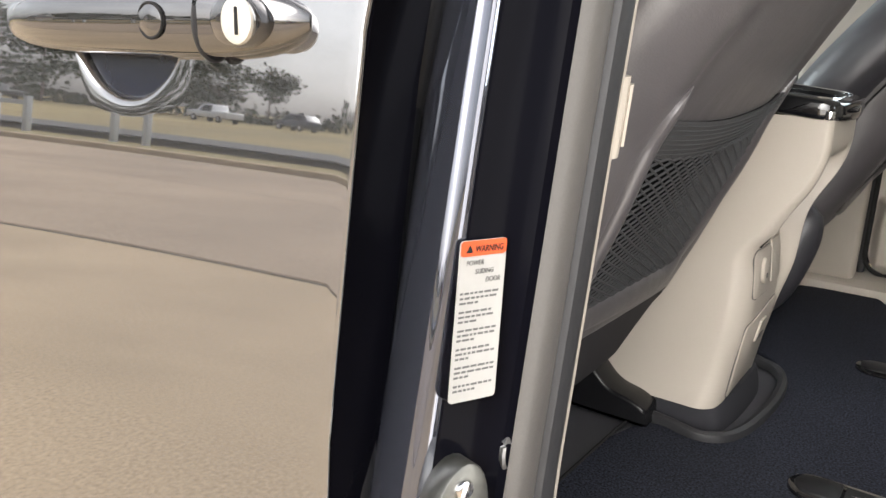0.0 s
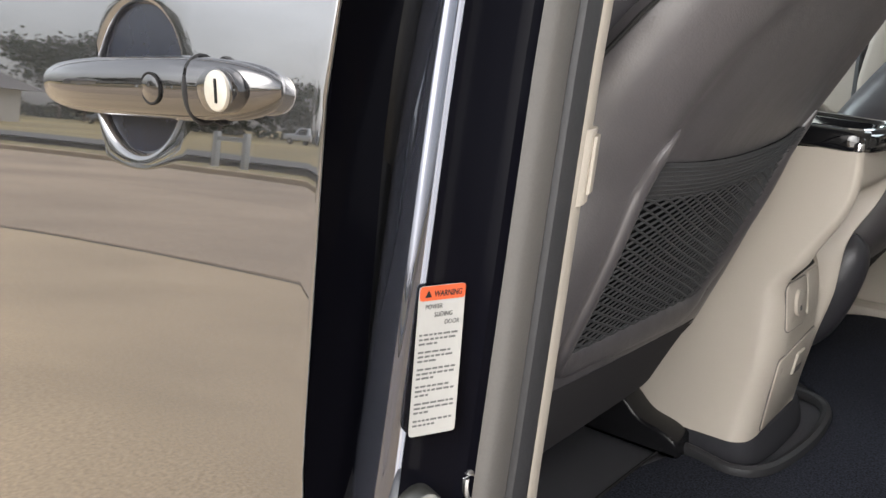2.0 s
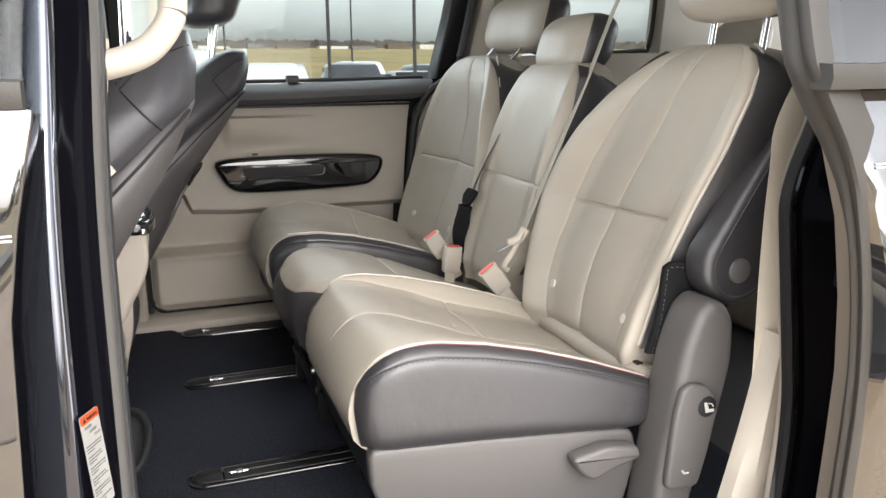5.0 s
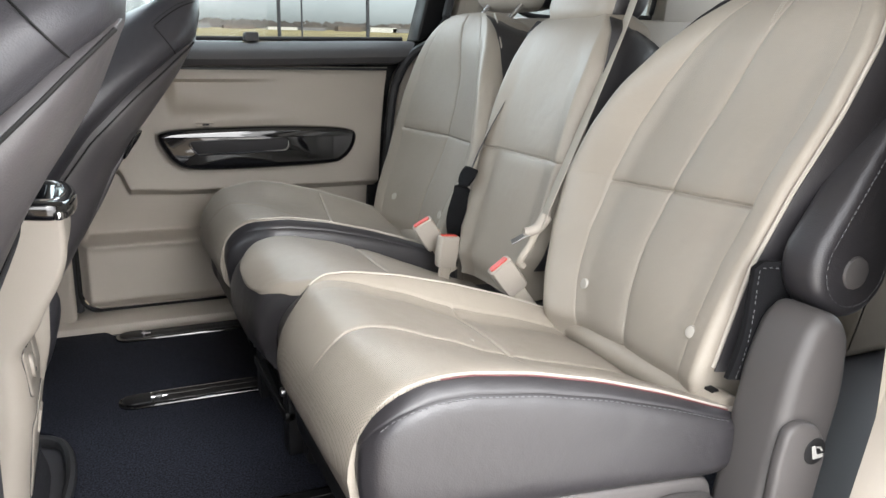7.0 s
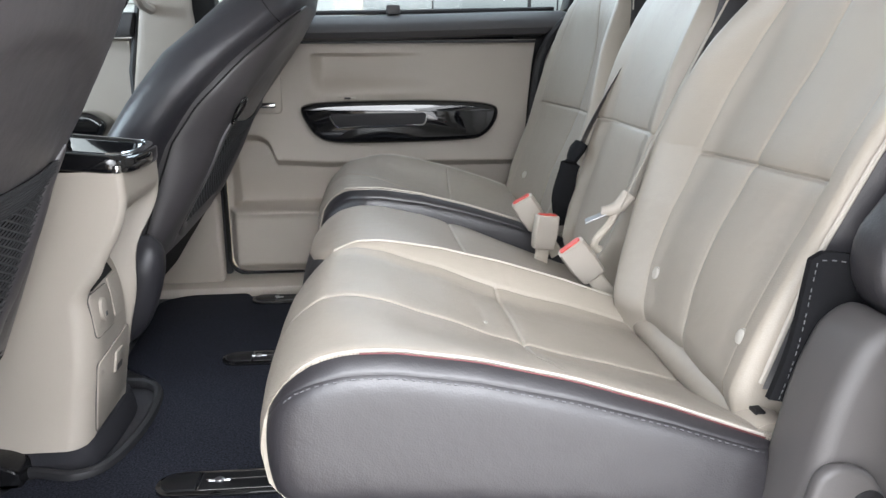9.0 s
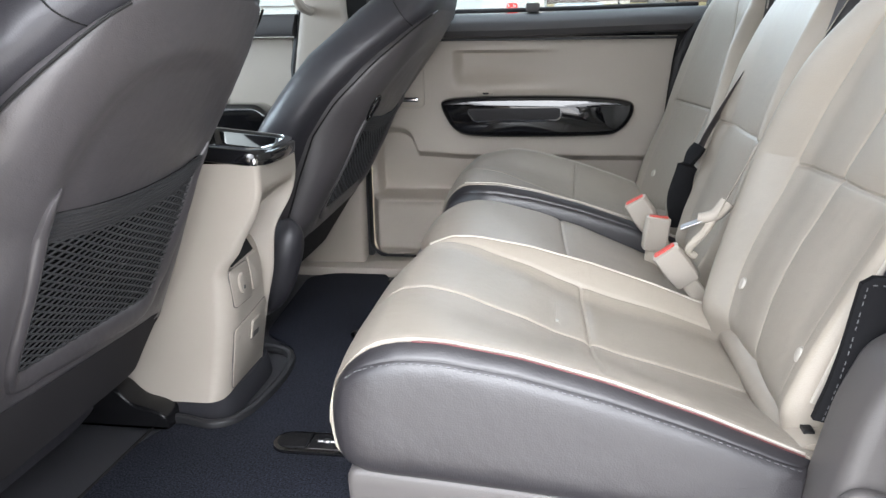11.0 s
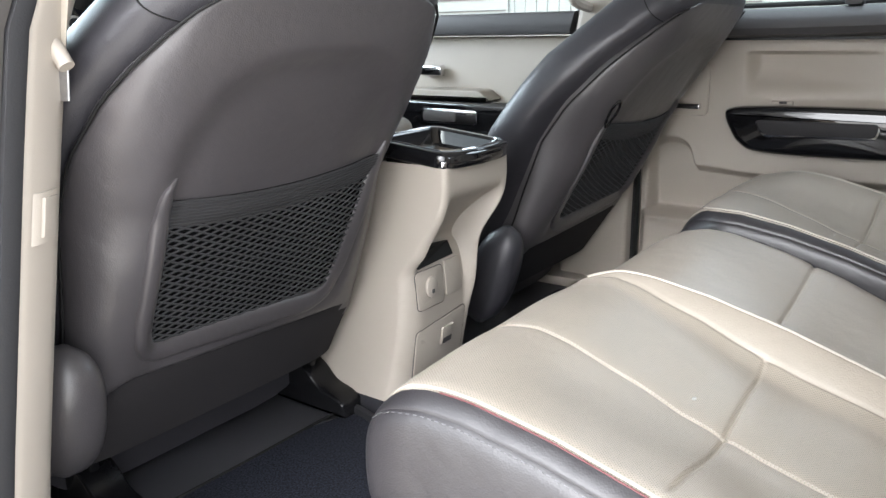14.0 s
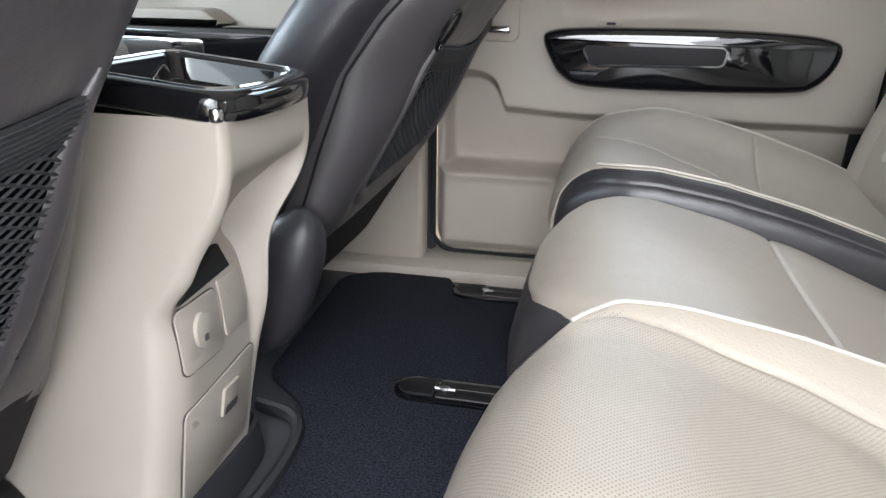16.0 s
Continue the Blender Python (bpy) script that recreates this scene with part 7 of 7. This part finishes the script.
M_TINT_D = material("car_window", (0.02, 0.022, 0.025), 0.08)
CARS = [(4.9, 32, 86, (0.62, 0.63, 0.64), "suv", "silver parked car in the row by the field"), (8.0, 32, 90, (0.70, 0.70, 0.69), "truck", "white parked pickup in the row by the field"), (11.2, 32, 88, (0.05, 0.05, 0.06), "suv", "black parked car in the row by the field"),
        (14.6, 32, 92, (0.55, 0.56, 0.58), "sedan", "silver parked sedan in the row by the field"), (17.6, 32, 88, (0.72, 0.72, 0.71), "van", "white parked van in the row by the field"), (1.2, 29, 86, (0.72, 0.72, 0.72), "van", "white parked van beside the field"),
        (3.4, 25, 88, (0.75, 0.75, 0.74), "suv", "white parked car beside the field"), (6.3, 26, 85, (0.05, 0.05, 0.06), "suv", "black parked car beside the field"), (8.4, 26, 92, (0.42, 0.43, 0.44), "sedan", "silver parked sedan beside the field"),
        (10.6, 26, 88, (0.03, 0.03, 0.04), "suv", "black parked car beside the field"), (13.2, 25, 40, (0.72, 0.72, 0.72), "suv", "white parked car turned beside the field"), (17.0, 26, 90, (0.70, 0.70, 0.70), "suv", "white parked car beside the field"),
        (20, 27, 90, (0.10, 0.10, 0.12), "sedan", "dark parked sedan beside the field"), (-108, -62, 10, (0.02, 0.03, 0.10), "suv", "dark blue car on the road beyond"), (-86, -60, 4, (0.03, 0.03, 0.035), "truck", "black pickup beyond the lot"),
        (-58, -60, 8, (0.6, 0.61, 0.62), "truck", "white pickup beyond the lot"), (-51, -63, 10, (0.05, 0.06, 0.08), "suv", "dark car beyond the lot"), (12, -27, 4, (0.30, 0.02, 0.02), "sedan", "red car beyond the lot"), (17, -27.5, 4, (0.4, 0.4, 0.42), "suv", "grey car beyond the lot")]
for args in CARS:
    car(*args)

# white metal building beyond the far front door
wb = thing("metal_building", "white metal sided workshop with roll-up doors", "building", (-16, 20, -0.4), kind="")
zb = -1.3
part("wall", box(-34, 18, zb, 0.0, 30, 6.4, 0), M_WALL_W, wb)
part("siding", merge(*[box(-34 + 0.32 * k, 17.95, zb, -34 + 0.32 * k + 0.05, 18.01, 6.3, 0) for k in range(104)]), M_WALL_W, wb, "ribbed white metal siding")
for x0 in (-7.2, -13.5, -20):
    dr = part("roller_door", box(x0, 17.90, zb, x0 + 3.4, 17.98, 3.0, 0), M_WALL_W, wb, "ribbed white roller door")
    part("door_slats", merge(*[box(x0 + 0.05, 17.87, zb + 0.3 * k, x0 + 3.35, 17.905, zb + 0.3 * k + 0.03, 0) for k in range(12)]), M_ROOF, dr)
part("roof_edge", box(-34.3, 17.7, 6.3, 0.3, 30.2, 6.7, 0.03), M_ROOF, wb)
part("corner_post", box(-0.12, 17.9, zb, 0.08, 18.1, 6.3, 0), M_BRICK, wb)
M_REDSIGN = material("red_sign", (0.62, 0.03, 0.025), 0.5, 0, 0.03, 10)
for x0, ww in ((-8.1, 0.55), (-0.75, 0.24)):
    part("red_sign", box(x0, 17.84, 1.45, x0 + ww, 17.9, 1.45 + ww, 0.01), M_REDSIGN, wb, "red square sign")
# a house beyond the near lot
ho = thing("house", "pale house with a dark pitched roof beyond the lot", "house", (-75, -33, 0.3))
zh = 0.2
part("wall", box(-83, -40, zh, -67, -31, 3.4, 0), M_BRICK, ho)
part("roof", loft([[(-84, -41, 3.3), (-66, -41, 3.3), (-66, -30, 3.3), (-84, -30, 3.3)], [(-81, -36, 6.4), (-69, -36, 6.4), (-69, -35, 6.4), (-81, -35, 6.4)]]), M_ROOF, ho)
for x0 in (-81, -77, -73, -70):
    wi = part("window", box(x0, -31.05, 1.3, x0 + 1.4, -30.95, 2.7, 0), M_WALL_W, ho)
    part("pane", box(x0 + 0.12, -31.0, 1.42, x0 + 1.28, -30.92, 2.58, 0), M_TINT_D, wi)
# posts and lamps
for k, (x, y) in enumerate([(-25, -17), (-20.5, -17), (-9, -17), (-34.5, -17)]):
    solo("white_post", merge(box(x, y - 0.08, ground_z(x, y) - 0.05, x + 0.16, y + 0.08, 1.15, 0.01), box(x + 1.2, y - 0.08, ground_z(x, y) - 0.05, x + 1.36, y + 0.08, 1.15, 0.01), box(x, y - 0.03, 0.85, x + 1.36, y + 0.03, 1.0, 0.01)), M_WALL_W, "white painted post barrier", "post", "white posts")
M_POLE = material("dark_pole", (0.04, 0.04, 0.045), 0.5, 0.3, 0.05, 10)
for x, y, r, h in ((4.55, 21.5, 0.055, 9.0), (7.4, 22.5, 0.06, 9.0), (10.2, 42, 0.06, 6.5), (4.0, 48, 0.07, 7.5), (19, 40, 0.08, 7.5)):
    lp = thing("street_lamp", "slim dark lamp post by the field", "lamp post", (x, y, ground_z(x, y)), "lamp posts")
    part("post", tube([(x, y, ground_z(x, y)), (x, y, h)], lambda s, r=r: r * (1 - 0.3 * s), 8), M_POLE, lp)
    part("lamp_arm", box(x - 0.9, y - 0.1, h - 0.1, x + 0.9, y + 0.1, h + 0.05, 0.02), M_POLE, lp)
# far woods and sheds along the horizon
rnd = random.Random(3)
verts, faces = [], []
for k in range(2600):
    x, y = rnd.uniform(-420, 520), rnd.uniform(380, 430)
    z = ground_z(x, y)
    s = rnd.uniform(1.2, 3.4)
    i = len(verts)
    a = rnd.uniform(-0.5, 0.5)
    verts += [(x - s, y + a, z - 1), (x - s * 0.7, y, z + s * rnd.uniform(0.6, 1.2)), (x, y - a, z + s * rnd.uniform(0.9, 1.5)), (x + s * 0.8, y, z + s * rnd.uniform(0.5, 1.0)), (x + s, y + a, z - 1)]
    faces.append((i, i + 1, i + 2, i + 3, i + 4))
me = bpy.data.meshes.new("far_woods")
me.from_pydata(verts, [], faces)
me.materials.append(material("far_woods_brown", (0.10, 0.085, 0.075), 0.95, 0, 0.2, 0.4, 0, 0.3, 0.02))
tagged(new("far_woods", me), "bare brown woods along the horizon", "woods", kind="stuff")
for k in range(12):
    x = 20 + 15 * k + rnd.uniform(-5, 5)
    y = 340
    solo("far_shed", box(x, y, ground_z(x, y) - 1, x + rnd.uniform(6, 13), y + 6, ground_z(x, y) + rnd.uniform(1.0, 2.2), 0), (M_BRICK, M_ROOF, M_BARK)[k % 3], "far low shed beyond the field", "building", "far sheds")
